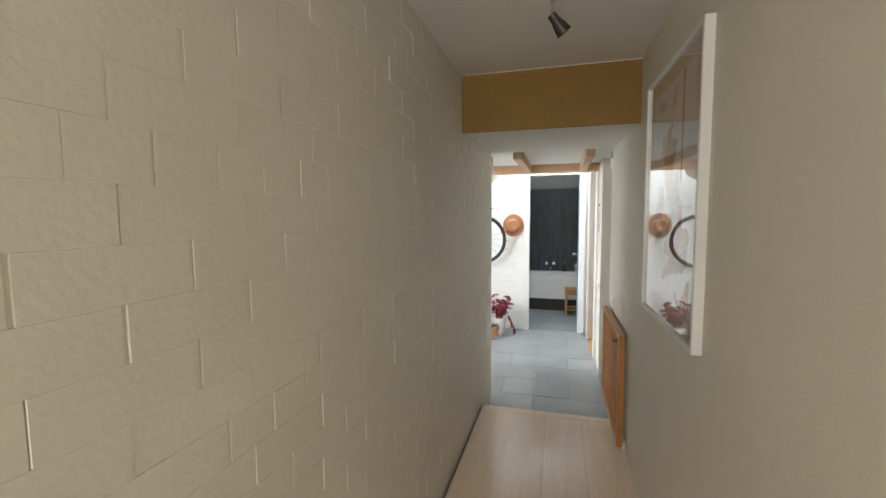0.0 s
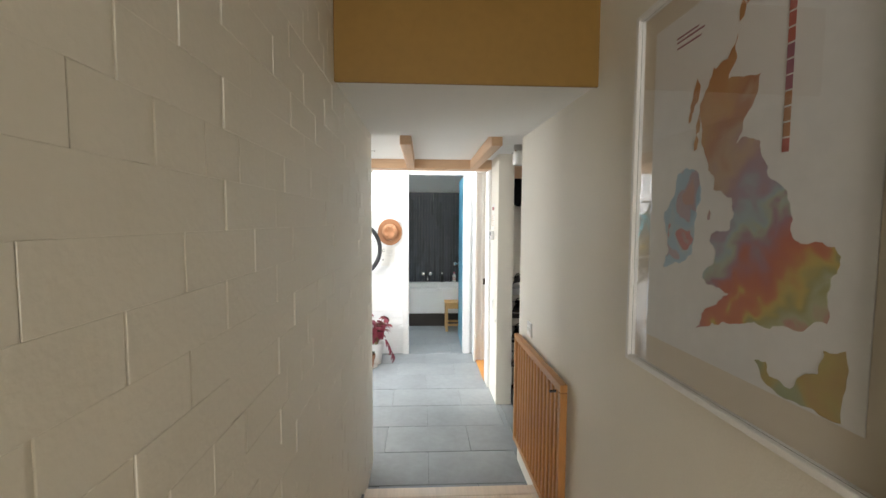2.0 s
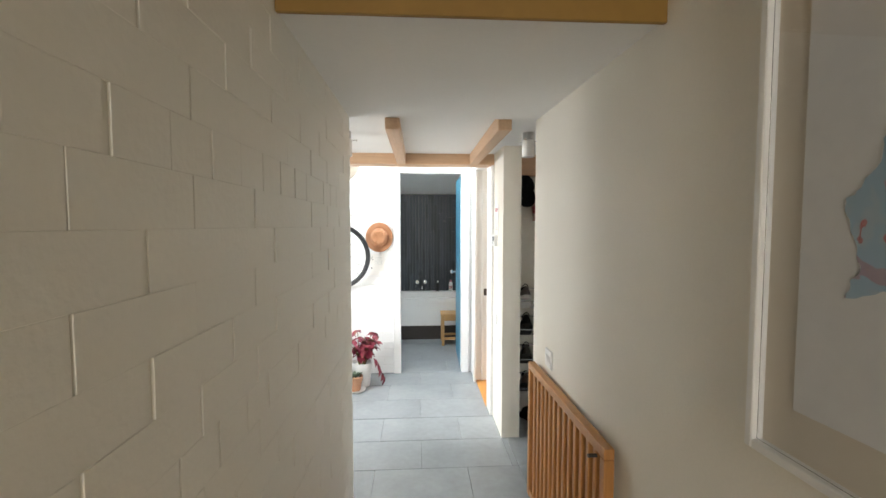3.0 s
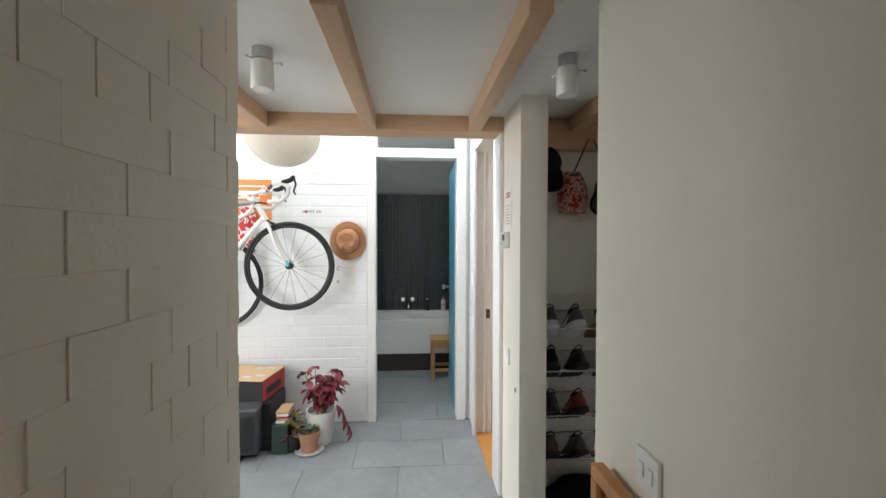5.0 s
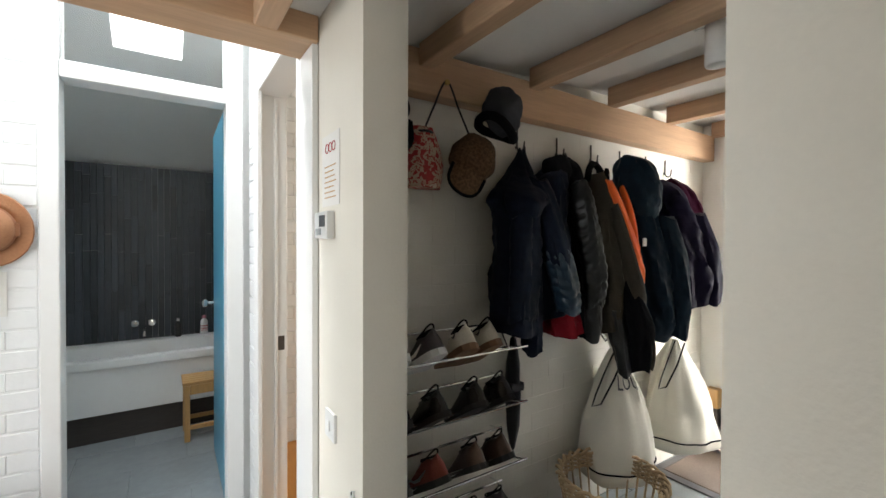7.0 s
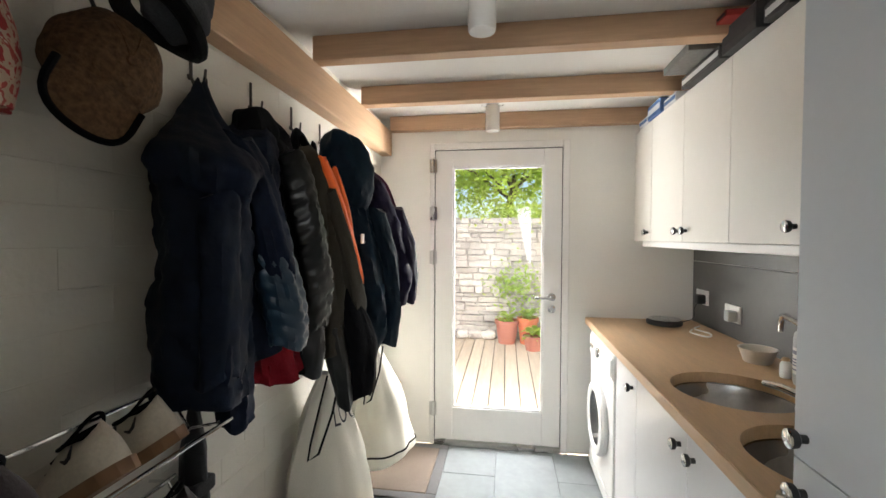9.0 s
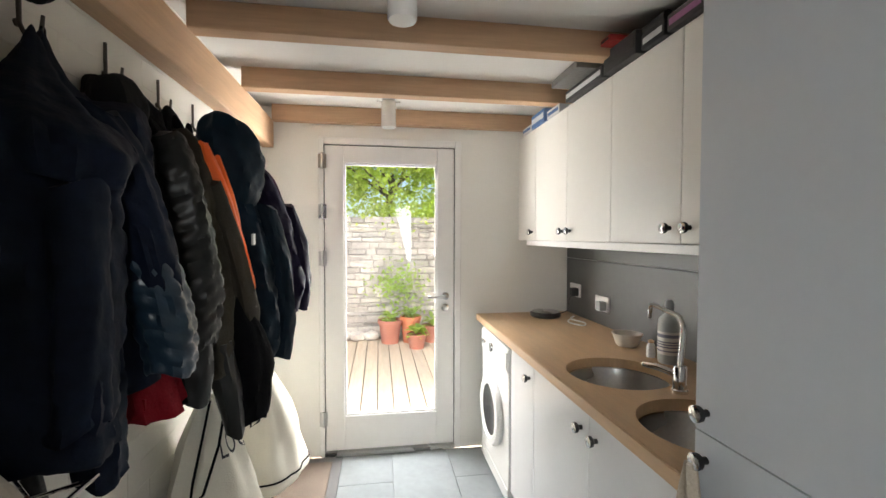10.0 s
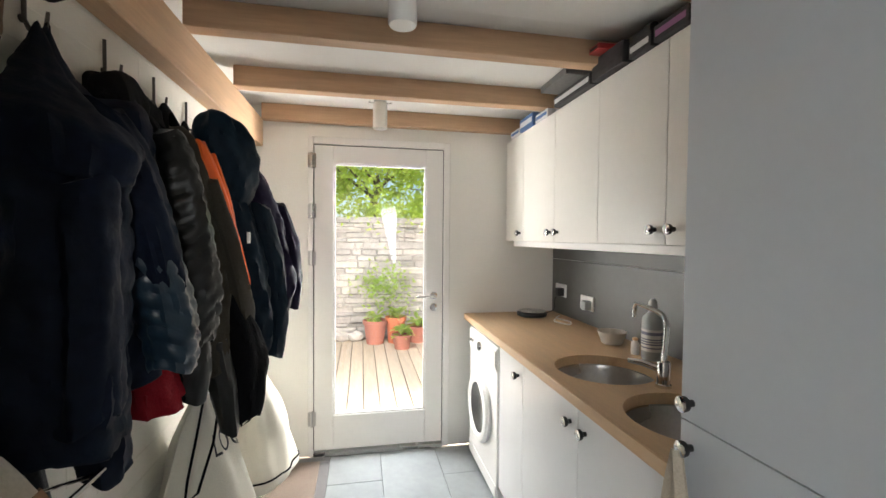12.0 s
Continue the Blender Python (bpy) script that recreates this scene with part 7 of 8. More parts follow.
tan_suede = material("pale_tan_canvas", (0.62, 0.57, 0.48), 0.8, bump=0.3, scale=140, var=0.08)
gum = material("brown_gum_sole", (0.22, 0.12, 0.06), 0.7, var=0.1)
dark_sole = material("dark_sole", (0.02, 0.018, 0.016), 0.75, var=0.1)
dark_leather = material("dark_leather", (0.022, 0.017, 0.014), 0.28, var=0.2, bump=0.1, scale=90)
brown_leather = material("brown_leather", (0.07, 0.033, 0.018), 0.32, var=0.2, bump=0.1, scale=90)
grey_mesh = material("grey_trainer_mesh", (0.09, 0.08, 0.085), 0.85, bump=0.5, scale=200, var=0.15)
rust_mesh = material("rust_trainer_mesh", (0.24, 0.05, 0.03), 0.85, bump=0.5, scale=200, var=0.15)
SHOES = [
    [("trainer", grey_mesh, white_plastic, paper, "grey trainer with white stripes"), ("trainer", grey_mesh, white_plastic, paper, "grey trainer with white stripes"),
     ("trainer", tan_suede, gum, ink, "pale canvas trainer with a brown sole"), ("trainer", tan_suede, gum, ink, "pale canvas trainer with a brown sole")],
    [("trainer", black_cloth, dark_sole, None, "black trainer"), ("leather", dark_leather, dark_sole, None, "black leather shoe"),
     ("leather", dark_leather, dark_sole, None, "polished black leather shoe"), ("leather", dark_leather, dark_sole, None, "polished black leather shoe")],
    [("leather", dark_leather, dark_sole, None, "dark leather shoe"), ("trainer", rust_mesh, dark_sole, grey_plastic, "rust red running shoe"),
     ("leather", brown_leather, dark_sole, None, "dark brown leather shoe"), ("leather", brown_leather, dark_sole, None, "dark brown leather shoe")],
    [("leather", brown_leather, dark_sole, None, "dark brown ankle shoe"), ("leather", brown_leather, dark_sole, None, "dark brown ankle shoe"),
     ("trainer", grey_mesh, dark_sole, grey_plastic, "grey walking shoe"), ("trainer", grey_mesh, dark_sole, grey_plastic, "grey walking shoe")]]
for rz, row in zip(RACK_Z, SHOES):
    xs = (1.2, 1.36, 1.5, 1.63) if rz > 0.9 else (1.21, 1.38, 1.55, 1.7)
    for i, (x, (kind, up, so, acc, lab)) in enumerate(zip(xs, row)):
        shoe(Matrix.Translation((x, 1.085, rz + 0.03)) @ pose(0, 0, 0, 0, 0, 90 + (6 if i % 2 else -4)) @ pose(0, 0, 0, 0, 33, 0) @ Matrix.Scale(1.04, 4), up, so, lab + " on the rail rack", kind, acc)

um = thing("folded_umbrella", "black folded umbrella hanging at the end of the racks", "umbrella", pose(1.86, 1.255, 0.98))
bm = bmesh.new()
lathe(bm, [(0, 0), (0.012, 0), (0.016, -0.03), (0.03, -0.12), (0.034, -0.25), (0.028, -0.4), (0.012, -0.5), (0, -0.52)], 18)
for q in bm.verts:
    a = math.atan2(q.co.y, q.co.x)
    q.co.x *= 1 + 0.15 * math.sin(5 * a + q.co.z * 20)
    q.co.y *= 1 + 0.15 * math.sin(5 * a + q.co.z * 20)
part("canopy", bm, dark_fabric, um, "", True)
bm = bmesh.new()
tube(bm, [(0, 0, 0), (0, 0, 0.05), (0.012, 0, 0.075), (0.03, 0, 0.07)], 0.007, 8)
part("handle", bm, black_plastic, um, "", True)
part("tie", block(-0.04, 0.04, -0.036, 0.036, -0.24, -0.2, 0.01), dark_fabric, um)


def floor_bag(x, y, sx, sy, sz, mat, label, seed):
    bm = bmesh.new()
    bmesh.ops.create_icosphere(bm, subdivisions=4, radius=1.0)
    for q in bm.verts:
        q.co *= 1 + 0.18 * noise.noise(q.co * 1.8 + Vector((seed, 0, 0))) + 0.07 * noise.noise(q.co * 5)
        q.co = Vector((q.co.x * sx, q.co.y * sy, max(q.co.z, -0.8) * sz))
    solid("soft_bag", bm, mat, label, "bag", smooth=True, m=pose(x, y, sz * 0.8))


floor_bag(1.98, 1.12, 0.19, 0.14, 0.12, dark_fabric, "dark soft bag on the floor under the coats", 3)
floor_bag(1.72, 1.08, 0.09, 0.08, 0.06, material("blue_nylon", (0.02, 0.09, 0.3), 0.45, var=0.2, bump=0.3, scale=50), "bright blue crumpled bag by the shoes", 7)
floor_bag(1.4, 1.1, 0.24, 0.13, 0.09, black_cloth, "dark heap of bags under the shoe racks", 11)

# ---- bathroom ----
def bathtub():
    b = thing("bathtub", "white panelled bathtub with a wide rim", "bathtub")
    x0, x1, y0, y1 = -0.49, 1.55, 3.6, 4.268
    part("side_panel", block(x0, x1, y0 + 0.012, y0 + 0.03, 0.195, 0.52, 0.004), white_gloss, b)
    part("plinth", block(x0, x1, y0 + 0.03, y0 + 0.05, 0.0, 0.194), dark_plinth, b, "dark timber plinth")
    bm = bmesh.new()
    n, seg = 10, 48
    rings = []

    def oval(sx, sy, z, e=4.0):
        out = []
        for k in range(seg):
            a = 2 * math.pi * k / seg
            c, s = math.cos(a), math.sin(a)
            r = (abs(c) ** e + abs(s) ** e) ** (-1 / e)
            out.append(((x0 + x1) / 2 + sx * r * c, (y0 + y1) / 2 + sy * r * s, z))
        return out
    hx, hy = (x1 - x0) / 2, (y1 - y0) / 2
    for sx, sy, z, e in ((hx, hy, 0.522, 40), (hx, hy, 0.575, 40), (hx - 0.008, hy - 0.008, 0.582, 40), (hx - 0.07, hy - 0.065, 0.582, 6), (hx - 0.085, hy - 0.08, 0.57, 5), (hx - 0.15, hy - 0.12, 0.3, 4), (hx - 0.25, hy - 0.18, 0.2, 4), (0.05, 0.03, 0.19, 2)):
        rings.append(oval(sx, sy, z, e))
    R = [[bm.verts.new(p) for p in r] for r in rings]
    for a, c in zip(R, R[1:]):
        for k in range(seg):
            bm.faces.new((a[k], a[(k + 1) % seg], c[(k + 1) % seg], c[k]))
    bm.faces.new(R[-1])
    part("tub", bm, white_gloss, b, "", True)


dark_plinth = material("dark_timber_plinth", (0.045, 0.035, 0.03), 0.6, var=0.2, stretch=(0.8, 6, 6), scale=14)
bathtub()
cl = thing("slate_cladding", "dark slate strip cladding on the wall behind the bath", "", kind="structure")
rnd = random.Random(21)
x = -0.48
while x < 1.88:
    w = rnd.uniform(0.042, 0.05)
    z = 0.583
    while z < 2.06:
        h = rnd.uniform(0.22, 0.55)
        z1 = min(2.06, z + h)
        part("strip", block(x, min(1.885, x + w - 0.0015), 4.276 - rnd.uniform(0, 0.008), 4.318, z, z1 - 0.0015, 0.001, 1), slate_wall, cl)
        z = z1
    x += w


def bath_tap(x):
    t = thing("bath_tap", "chrome wall mounted bath tap", "tap", pose(x, 4.268, 0.72), group="bath taps")
    bm = bmesh.new()
    lathe(bm, [(0, 0), (0.028, 0), (0.028, 0.006), (0.012, 0.01), (0.012, 0.03), (0.024, 0.036), (0.024, 0.055), (0, 0.058)], 18, pose(0, 0, 0, 90, 0, 0))
    part("valve", bm, chrome, t, "", True)
    return t


bath_tap(0.33)
bath_tap(0.45)
bm = bmesh.new()
tube(bm, [(0.4, 4.27, 0.68), (0.4, 4.2, 0.68), (0.4, 4.14, 0.66), (0.4, 4.13, 0.63)], 0.013, 10)
solid("bath_spout", bm, chrome, "chrome wall spout over the bath", "tap", smooth=True)
bottle(pose(0.64, 4.225, 0.583), 0.026, 0.16, black_plastic, "dark shampoo bottle on the bath rim", white_plastic, 0.4, name="shampoo_bottle")
bottle(pose(0.84, 4.225, 0.583), 0.03, 0.17, white_plastic, "white and pink bottle on the bath rim", pink_plastic, 0.5, red_card, "shampoo_bottle")
bottle(pose(1.09, 4.225, 0.583), 0.045, 0.1, brown_leather, "brown jar on the bath rim", white_plastic, 0.7, paper, "cosmetic_jar")
solid("soap_bar", block(0.93, 1.0, 4.21, 4.24, 0.583, 0.605, 0.008, 3), paper, "pale soap bar on the bath rim", "soap")


def stool():
    s = thing("wooden_stool", "small pine stool with a slatted seat by the bath", "stool", pose(0.8, 3.42, 0.0))
    w, d, h = 0.3, 0.26, 0.42
    for sx in (-1, 1):
        for sy in (-1, 1):
            part("leg", block(sx * (w / 2 - 0.018) - 0.018, sx * (w / 2 - 0.018) + 0.018, sy * (d / 2 - 0.018) - 0.018, sy * (d / 2 - 0.018) + 0.018, 0, h - 0.022, 0.004), stool_wood, s)
    for sy in (-1, 1):
        part("apron", block(-w / 2 + 0.037, w / 2 - 0.037, sy * (d / 2 - 0.018) - 0.01, sy * (d / 2 - 0.018) + 0.01, h - 0.09, h - 0.024, 0.003), stool_wood, s)
        part("stretcher", block(-w / 2 + 0.037, w / 2 - 0.037, sy * (d / 2 - 0.018) - 0.009, sy * (d / 2 - 0.018) + 0.009, 0.08, 0.11, 0.003), stool_wood, s)
    for sx in (-1, 1):
        part("apron", block(sx * (w / 2 - 0.018) - 0.01, sx * (w / 2 - 0.018) + 0.01, -d / 2 + 0.037, d / 2 - 0.037, h - 0.09, h - 0.024, 0.003), stool_wood, s)
    for k in range(5):
        y = -d / 2 + d / 5 * (k + 0.5)
        part("seat_slat", block(-w / 2 - 0.01, w / 2 + 0.01, y - 0.023, y + 0.023, h - 0.0215, h, 0.004), stool_wood, s)


stool()

# ---- yard outside the glazed door ----
GZ = -0.12
deck_wood = material("weathered_decking", (0.47, 0.38, 0.28), 0.75, bump=0.4, scale=14, var=0.12, stretch=(0.8, 9, 4), per_object=0.12, stain=0.06)
yard_stone = material("limestone_rubble", (0.5, 0.455, 0.41), 0.9, bump=0.9, scale=18, var=0.15, per_object=0.16, per_island=0.16, stain=0.1)
earth = material("yard_earth", (0.09, 0.075, 0.05), 0.95, bump=0.8, scale=20, var=0.25)
leafgreen = material("sunlit_leaf", (0.5, 0.62, 0.1), 0.5, var=0.2, per_island=0.45, stain=0.1)
leafdark = material("shrub_leaf", (0.14, 0.3, 0.07), 0.5, var=0.2, per_island=0.35)
bark = material("tree_bark", (0.2, 0.16, 0.11), 0.9, bump=1.0, scale=25, var=0.25)
for m_ in (leafgreen, leafdark):
    n_, k_ = m_.node_tree.nodes, m_.node_tree.links
    t_, x_ = n_.new("ShaderNodeBsdfTranslucent"), n_.new("ShaderNodeMixShader")
    t_.inputs["Color"].default_value = (0.78, 0.9, 0.2, 1)
    x_.inputs[0].default_value = 0.55
    k_.new(n_["Principled BSDF"].outputs[0], x_.inputs[1])
    k_.new(t_.outputs[0], x_.inputs[2])
    k_.new(x_.outputs[0], n_["Material Output"].inputs["Surface"])
setting("ground", [(-400, 400, -400, 400, -0.8, GZ - 0.14)], earth, "bare earth ground outside")
setting("ground_bank", [(7.75, 30, -14, 14, -0.25, 1.35)], earth, "raised garden earth behind the stone wall")
dk = thing("decking", "weathered timber deck boards outside the yard door", "", kind="structure")
part("joists", block(3.84, 7.3, -3.0, 3.6, GZ - 0.13, GZ - 0.03), earth, dk)
y = -3.0
while y < 3.6:
    part("deck_board", block(3.84, 7.35, y, y + 0.142, GZ - 0.028, GZ, 0.004, 1), deck_wood, dk)
    y += 0.15


def stone_wall():
    w = thing("wall_yard_stone", "dry limestone rubble wall behind the deck", "", kind="structure")
    part("core", block(7.465, 7.75, -8, 9, GZ - 0.2, 1.62), yard_stone, w)
    rnd = random.Random(5)
    z = GZ
    rest = bmesh.new()
    count = 0
    while z < 1.72:
        h = rnd.uniform(0.05, 0.115)
        y = -3.4 + rnd.uniform(-0.2, 0.0)
        while y < 4.4:
            ln = rnd.uniform(0.12, 0.42)
            near = -0.6 < y < 1.9 and count < 300
            bm = bmesh.new()
            vs = cube(bm, 7.44 - rnd.uniform(0, 0.045), 7.52, y + 0.003, y + ln - 0.003, z + 0.003, z + h - 0.001 + rnd.uniform(-0.004, 0.004))
            bmesh.ops.bevel(bm, geom=bm.edges[:], offset=0.012, segments=1, affect="EDGES")
            for q in bm.verts:
                q.co += Vector((rnd.uniform(-0.01, 0.01), rnd.uniform(-0.006, 0.006), rnd.uniform(-0.005, 0.005)))
            if near:
                part("stone", bm, yard_stone, w)
                count += 1
            else:
                me = bpy.data.meshes.new("tmp")
                bm.to_mesh(me)
                bm.free()
                rest.from_mesh(me)
                bpy.data.meshes.remove(me)
            y += ln
        z += h
    tagged(part("further_stones", rest, yard_stone, w), kind="stuff")


stone_wall()


def leaf_cloud(name, label, centre, size, count, ln, mat, seed, trunk=None, category="tree"):
    t = thing(name, label, category)
    rnd = random.Random(seed)
    if trunk:
        base, top = Vector(trunk[0]), Vector(trunk[1])
        bm = bmesh.new()
        tube(bm, [base, base.lerp(top, 0.5) + Vector((0.08, 0.05, 0)), top], [0.11, 0.08, 0.05], 10)
        part("trunk", bm, bark, t, "", True)
        for i in range(7):
            bm = bmesh.new()
            a = base.lerp(top, rnd.uniform(0.55, 1.0))
            e = Vector(centre) + Vector([rnd.uniform(-0.8, 0.8) * s for s in size])
            tube(bm, [a, a.lerp(e, 0.5) + Vector((0, 0, 0.15)), e], [0.035, 0.022, 0.008], 6)
            part("limb", bm, bark, t, "", True)
    verts, faces = [], []
    clumps = []
    for i in range(max(6, count // 90)):
        v = Vector((rnd.gauss(0, 0.5), rnd.gauss(0, 0.5), rnd.gauss(0, 0.5)))
        clumps.append((Vector(centre) + Vector([c * s for c, s in zip(v, size)]), rnd.uniform(0.18, 0.42)))
    for i in range(count):
        c, r = clumps[rnd.randrange(len(clumps))]
        p = c + Vector((rnd.gauss(0, r * 0.6), rnd.gauss(0, r * 0.6), rnd.gauss(0, r * 0.5)))
        e = Euler((rnd.uniform(-1, 1), rnd.uniform(-1, 1), rnd.uniform(0, 6.28))).to_matrix()
        l = ln * rnd.uniform(0.6, 1.3)
        b = len(verts)
        for q in ((0, 0, 0), (0.4 * l, 0.28 * l, 0.05 * l), (l, 0, -0.1 * l), (0.4 * l, -0.28 * l, 0.05 * l)):
            verts.append(p + e @ Vector(q))
        faces.append((b, b + 1, b + 2, b + 3))
    me = bpy.data.meshes.new("crown")
    me.from_pydata([tuple(v) for v in verts], [], faces)
    me.materials.append(mat)
    ob = new("crown", me)
    ob.parent = t
    return t


leaf_cloud("garden_tree", "bright green leafy tree behind the stone wall", (9.4, 0.2, 3.0), (1.0, 2.0, 1.0), 5200, 0.13, leafgreen, 3, ((9.6, 0.4, 1.3), (9.5, 0.3, 2.6)))
leaf_cloud("garden_tree", "green leafy tree further back in the garden", (11.5, -2.2, 3.2), (1.2, 2.2, 1.3), 4200, 0.15, leafgreen, 8, ((11.5, -2.0, 1.3), (11.5, -2.0, 2.9)))
leaf_cloud("garden_tree", "pale green tree beyond the wall", (11.8, 3.0, 2.7), (1.2, 2.0, 0.9), 3600, 0.15, leafgreen, 12, ((11.8, 3.0, 1.3), (11.8, 3.0, 2.6)))
leaf_cloud("wall_top_shrub", "yellow green shrub spilling over the stone wall", (7.75, 0.1, 1.8), (0.25, 1.9, 0.18), 2600, 0.08, leafgreen, 17, None, "shrub")
leaf_cloud("climbing_plant", "green climbing plant against the stone wall", (7.25, 0.28, 0.65), (0.12, 0.25, 0.5), 700, 0.07, leafdark, 23, None, "plant")


def garden_pot(x, y, r, h, mat, label, seed, green=True):
    p = thing("garden_pot", label, "plant pot", pose(x, y, GZ), group="garden pots")
    bm = bmesh.new()
    lathe(bm, [(0, 0), (r * 0.72, 0), (r * 0.95, h * 0.84), (r * 1.05, h * 0.85), (r * 1.06, h), (r * 0.92, h), (r * 0.88, h * 0.9), (0, h * 0.88)], 24)
    part("pot", bm, mat, p, "", True)
    if green:
        rnd = random.Random(seed)
        for i in range(40):
            bm = bmesh.new()
            a = rnd.uniform(0, 6.28)
            leaf(bm, Matrix.Translation((r * 0.5 * math.cos(a) * rnd.random(), r * 0.5 * math.sin(a) * rnd.random(), h * 0.9 + rnd.uniform(0, 0.12))) @ Euler((0, -rnd.uniform(0, 1.0), a)).to_matrix().to_4x4(), rnd.uniform(0.08, 0.15), 0.06, 0.4)
            part("leaf", bm, leafdark, p, "", True)


pot_red = material("red_clay_pot", (0.42, 0.16, 0.11), 0.8, var=0.1, stain=0.08)
pot_orange = material("orange_clay_pot", (0.56, 0.17, 0.08), 0.7, var=0.1, stain=0.06)
garden_pot(7.1, 0.42, 0.17, 0.34, pot_red, "tall red clay pot on the deck by the wall", 2)
garden_pot(7.12, 0.12, 0.15, 0.38, pot_orange, "orange clay pot on the deck by the wall", 4)
garden_pot(6.75, 0.06, 0.14, 0.2, pot_red, "low red clay pot with a green plant", 6)
garden_pot(7.1, -0.2, 0.15, 0.24, pot_red, "red clay pot with leaves", 9)
rnd = random.Random(31)
for i in range(11):
    bm = bmesh.new()
    bmesh.ops.create_icosphere(bm, subdivisions=2, radius=1.0)
    for q in bm.verts:
        q.co *= 1 + 0.25 * noise.noise(q.co * 1.6 + Vector((i * 3.1, 0, 0)))
        q.co = Vector((q.co.x * 0.1, q.co.y * 0.13, q.co.z * 0.075))
    solid("rough_stone", bm, yard_stone, "loose pale stone at the foot of the wall", "stone", smooth=False, group="loose stones", m=pose(7.3, 0.7 + 0.2 * i, GZ + 0.06, 0, 0, rnd.uniform(0, 180)))
bm = bmesh.new()
tube(bm, [(3.9, 0.93, GZ), (3.9, 0.93, 2.2)], 0.035, 14)
solid("rain_pipe", bm, iron, "dark rainwater pipe beside the yard door", "pipe", smooth=True)


# ---- slabs, bricks ----
def slabs(x0, x1, y0, y1, dx=0.6, dy=0.365, ox=0.06, oy=0.13):
    """Slate slabs laid in courses along x."""
    fl = bpy.data.objects["floor"]
    rnd = random.Random(6)
    j0, j1 = math.floor((y0 - oy) / dy), math.ceil((y1 - oy) / dy)
    for j in range(j0, j1):
        a, b = max(y0, oy + j * dy), min(y1, oy + (j + 1) * dy)
        if b - a < 0.02:
            continue
        off = ox + (0.3 if j % 2 else 0.0)
        for i in range(math.floor((x0 - off) / dx), math.ceil((x1 - off) / dx)):
            c, d = max(x0, off + i * dx), min(x1, off + (i + 1) * dx)
            if d - c < 0.02:
                continue
            lift = rnd.uniform(-0.0012, 0.0012)
            part("slab", block(c + 0.0012, d - 0.0012, a + 0.0012, b - 0.0012, -0.0105, lift, 0.0018, 1), slate, fl)


slabs(-2.69, 1.0, -0.52, YB - 0.004)
slabs(1.0, XE - 0.012, -0.16, YC - 0.002)
slabs(-0.49, 1.89, YB + 0.0, 3.63)


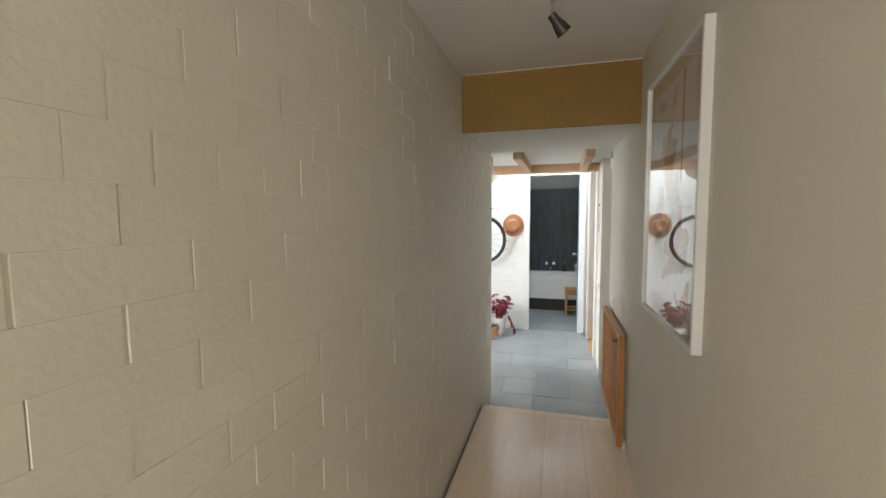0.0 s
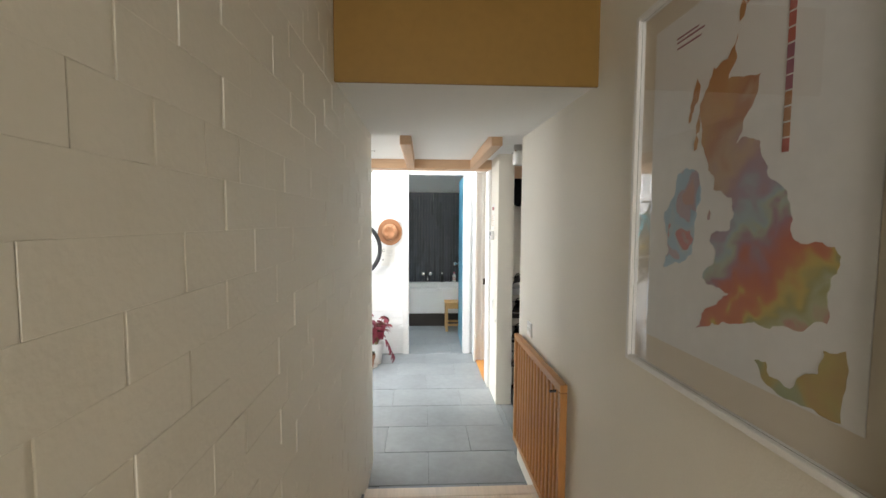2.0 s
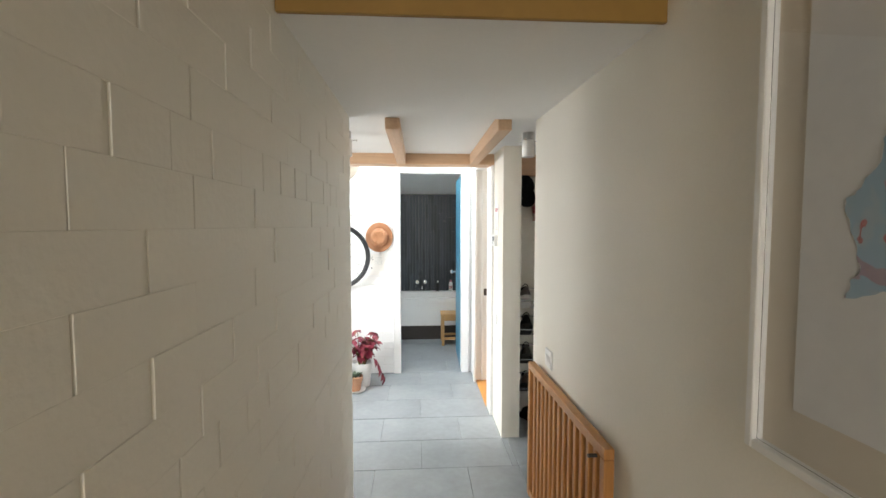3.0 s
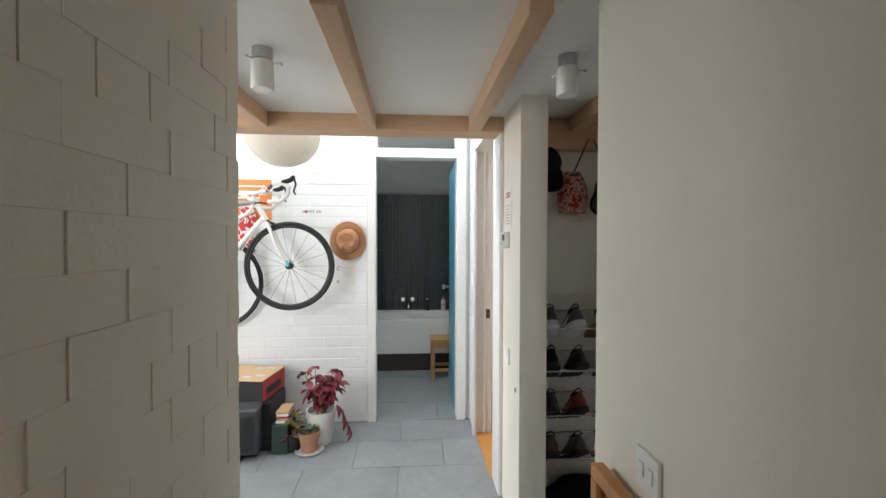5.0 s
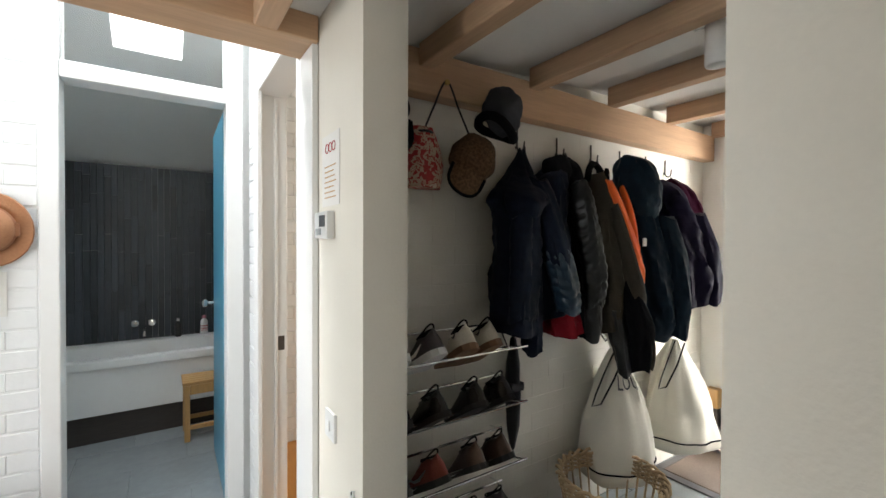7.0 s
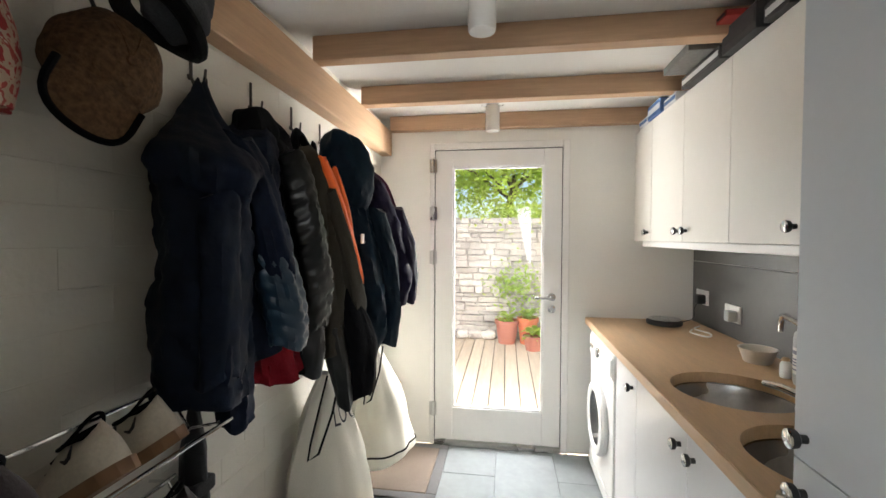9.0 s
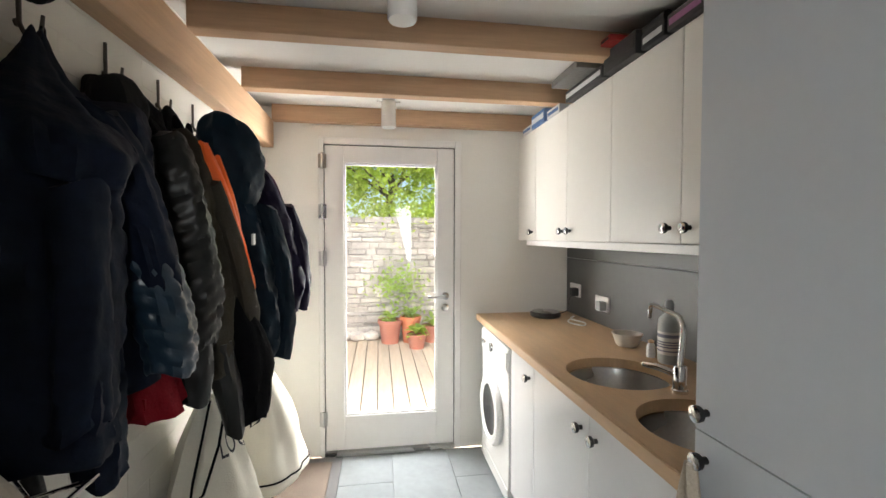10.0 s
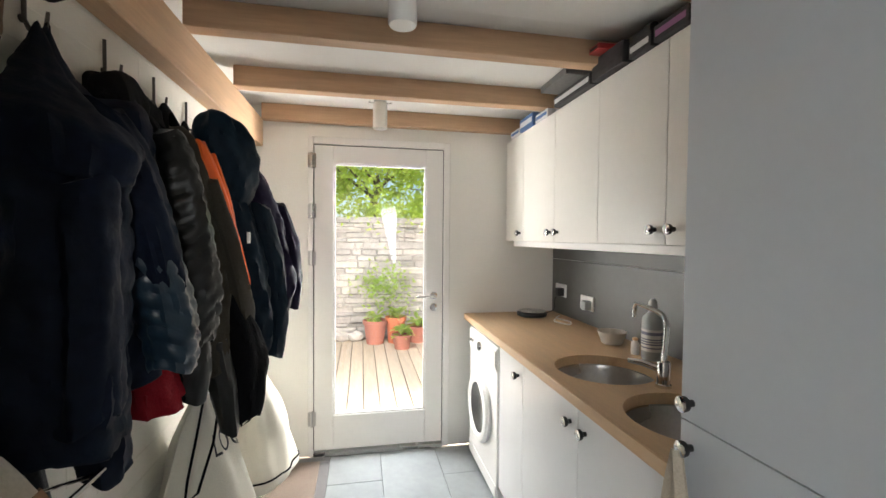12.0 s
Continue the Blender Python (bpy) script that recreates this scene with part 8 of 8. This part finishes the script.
def bricks(parent, to_world, length, height, mat, ln, ch, joint_v, joint_h, depth, keep, seed, jitter=0.002, bevel=0.004, phase=0.0, slip=0.0015, headers=0):
    """Painted bricks on a wall: u runs along it, w up; depth is how far they stand out."""
    rnd = random.Random(seed)
    shared = {}
    rest = bmesh.new()
    made = 0
    rows = math.ceil(height / ch)
    for r in range(rows):
        unit_ln = ln / 2 if headers and r % headers == 2 else ln
        off = phase - (ln / 2 if r % 2 else 0.0) - (ln / 4 if unit_ln < ln else 0.0)
        n = math.ceil((length - off) / unit_ln)
        for i in range(n):
            a, b = max(0.0, off + i * unit_ln), min(length, off + (i + 1) * unit_ln)
            if b - a < 0.03:
                continue
            z0, z1 = r * ch, min(height, (r + 1) * ch)
            if z1 - z0 < 0.02:
                continue
            w, h = b - a - joint_v, z1 - z0 - joint_h
            key = (round(w, 3), round(h, 3))
            if key not in shared:
                bm = block(0, w, 0, depth, 0, h, bevel, 1)
                shared[key] = mesh_of("brick", bm, mat, False)
            m = to_world @ pose(a + joint_v / 2 + rnd.uniform(-slip, slip), rnd.uniform(-jitter, jitter), z0 + joint_h / 2, 0, 0, rnd.uniform(-0.5, 0.5))
            if made < 300 and keep(a, z0):
                ob = new("brick", shared[key])
                ob.parent = parent
                ob.matrix_basis = m
                made += 1
            else:
                k = len(rest.verts)
                rest.from_mesh(shared[key])
                rest.verts.ensure_lookup_table()
                bmesh.ops.transform(rest, matrix=m, verts=rest.verts[k:])
    if rest.verts:
        tagged(part("further_bricks", rest, mat, parent), kind="stuff")
    else:
        rest.free()


# corridor wall: u from the opening backwards, seen face at x = 0
bricks(bpy.data.objects["wall_corridor_brick"], pose(-0.0125, 0.0, 0.0078) @ Matrix(((0, 1, 0, 0), (-1, 0, 0, 0), (0, 0, 1, 0), (0, 0, 0, 1))), 4.6, 2.4, brick_paint, 0.238, 0.0825, 0.0045, 0.0001, 0.0125, lambda a, z: a < 2.3, 3, 0.0002, 0.0006, -0.049, 0.004, 6)
bricks(bpy.data.objects["wall_bicycle"], pose(-2.69, YB + 0.0125, 0.0) @ Matrix(((1, 0, 0, 0), (0, -1, 0, 0), (0, 0, 1, 0), (0, 0, 0, 1))), 2.77, 3.58, brick_white, 0.232, 0.0866, 0.0003, 0.0085, 0.0125, lambda a, z: a > 0.4 and z < 2.3, 4, 0.0004, 0.0025)
bricks(bpy.data.objects["wall_coats"], pose(1.1, YC + 0.0085, 0.0) @ Matrix(((1, 0, 0, 0), (0, -1, 0, 0), (0, 0, 1, 0), (0, 0, 0, 1))), XE - 1.1 - 0.004, 2.05, brick_paint, 0.232, 0.0825, 0.0008, 0.0012, 0.0085, lambda a, z: True, 5, 0.0004, 0.001)
bricks(bpy.data.objects["wall_side_room"], pose(0.9255, 2.296, 0.0) @ Matrix(((0, -1, 0, 0), (-1, 0, 0, 0), (0, 0, 1, 0), (0, 0, 0, 1))), 0.186, 3.5, brick_white, 0.232, 0.0866, 0.003, 0.006, 0.011, lambda a, z: True, 6, 0.001, 0.003)
bricks(bpy.data.objects["wall_side_room_far"], pose(1.06, 2.9005, 0.01) @ Matrix(((1, 0, 0, 0), (0, -1, 0, 0), (0, 0, 1, 0), (0, 0, 0, 1))), 2.1, 2.55, brick_white, 0.232, 0.0866, 0.003, 0.006, 0.011, lambda a, z: a < 1.2, 7, 0.001, 0.003)
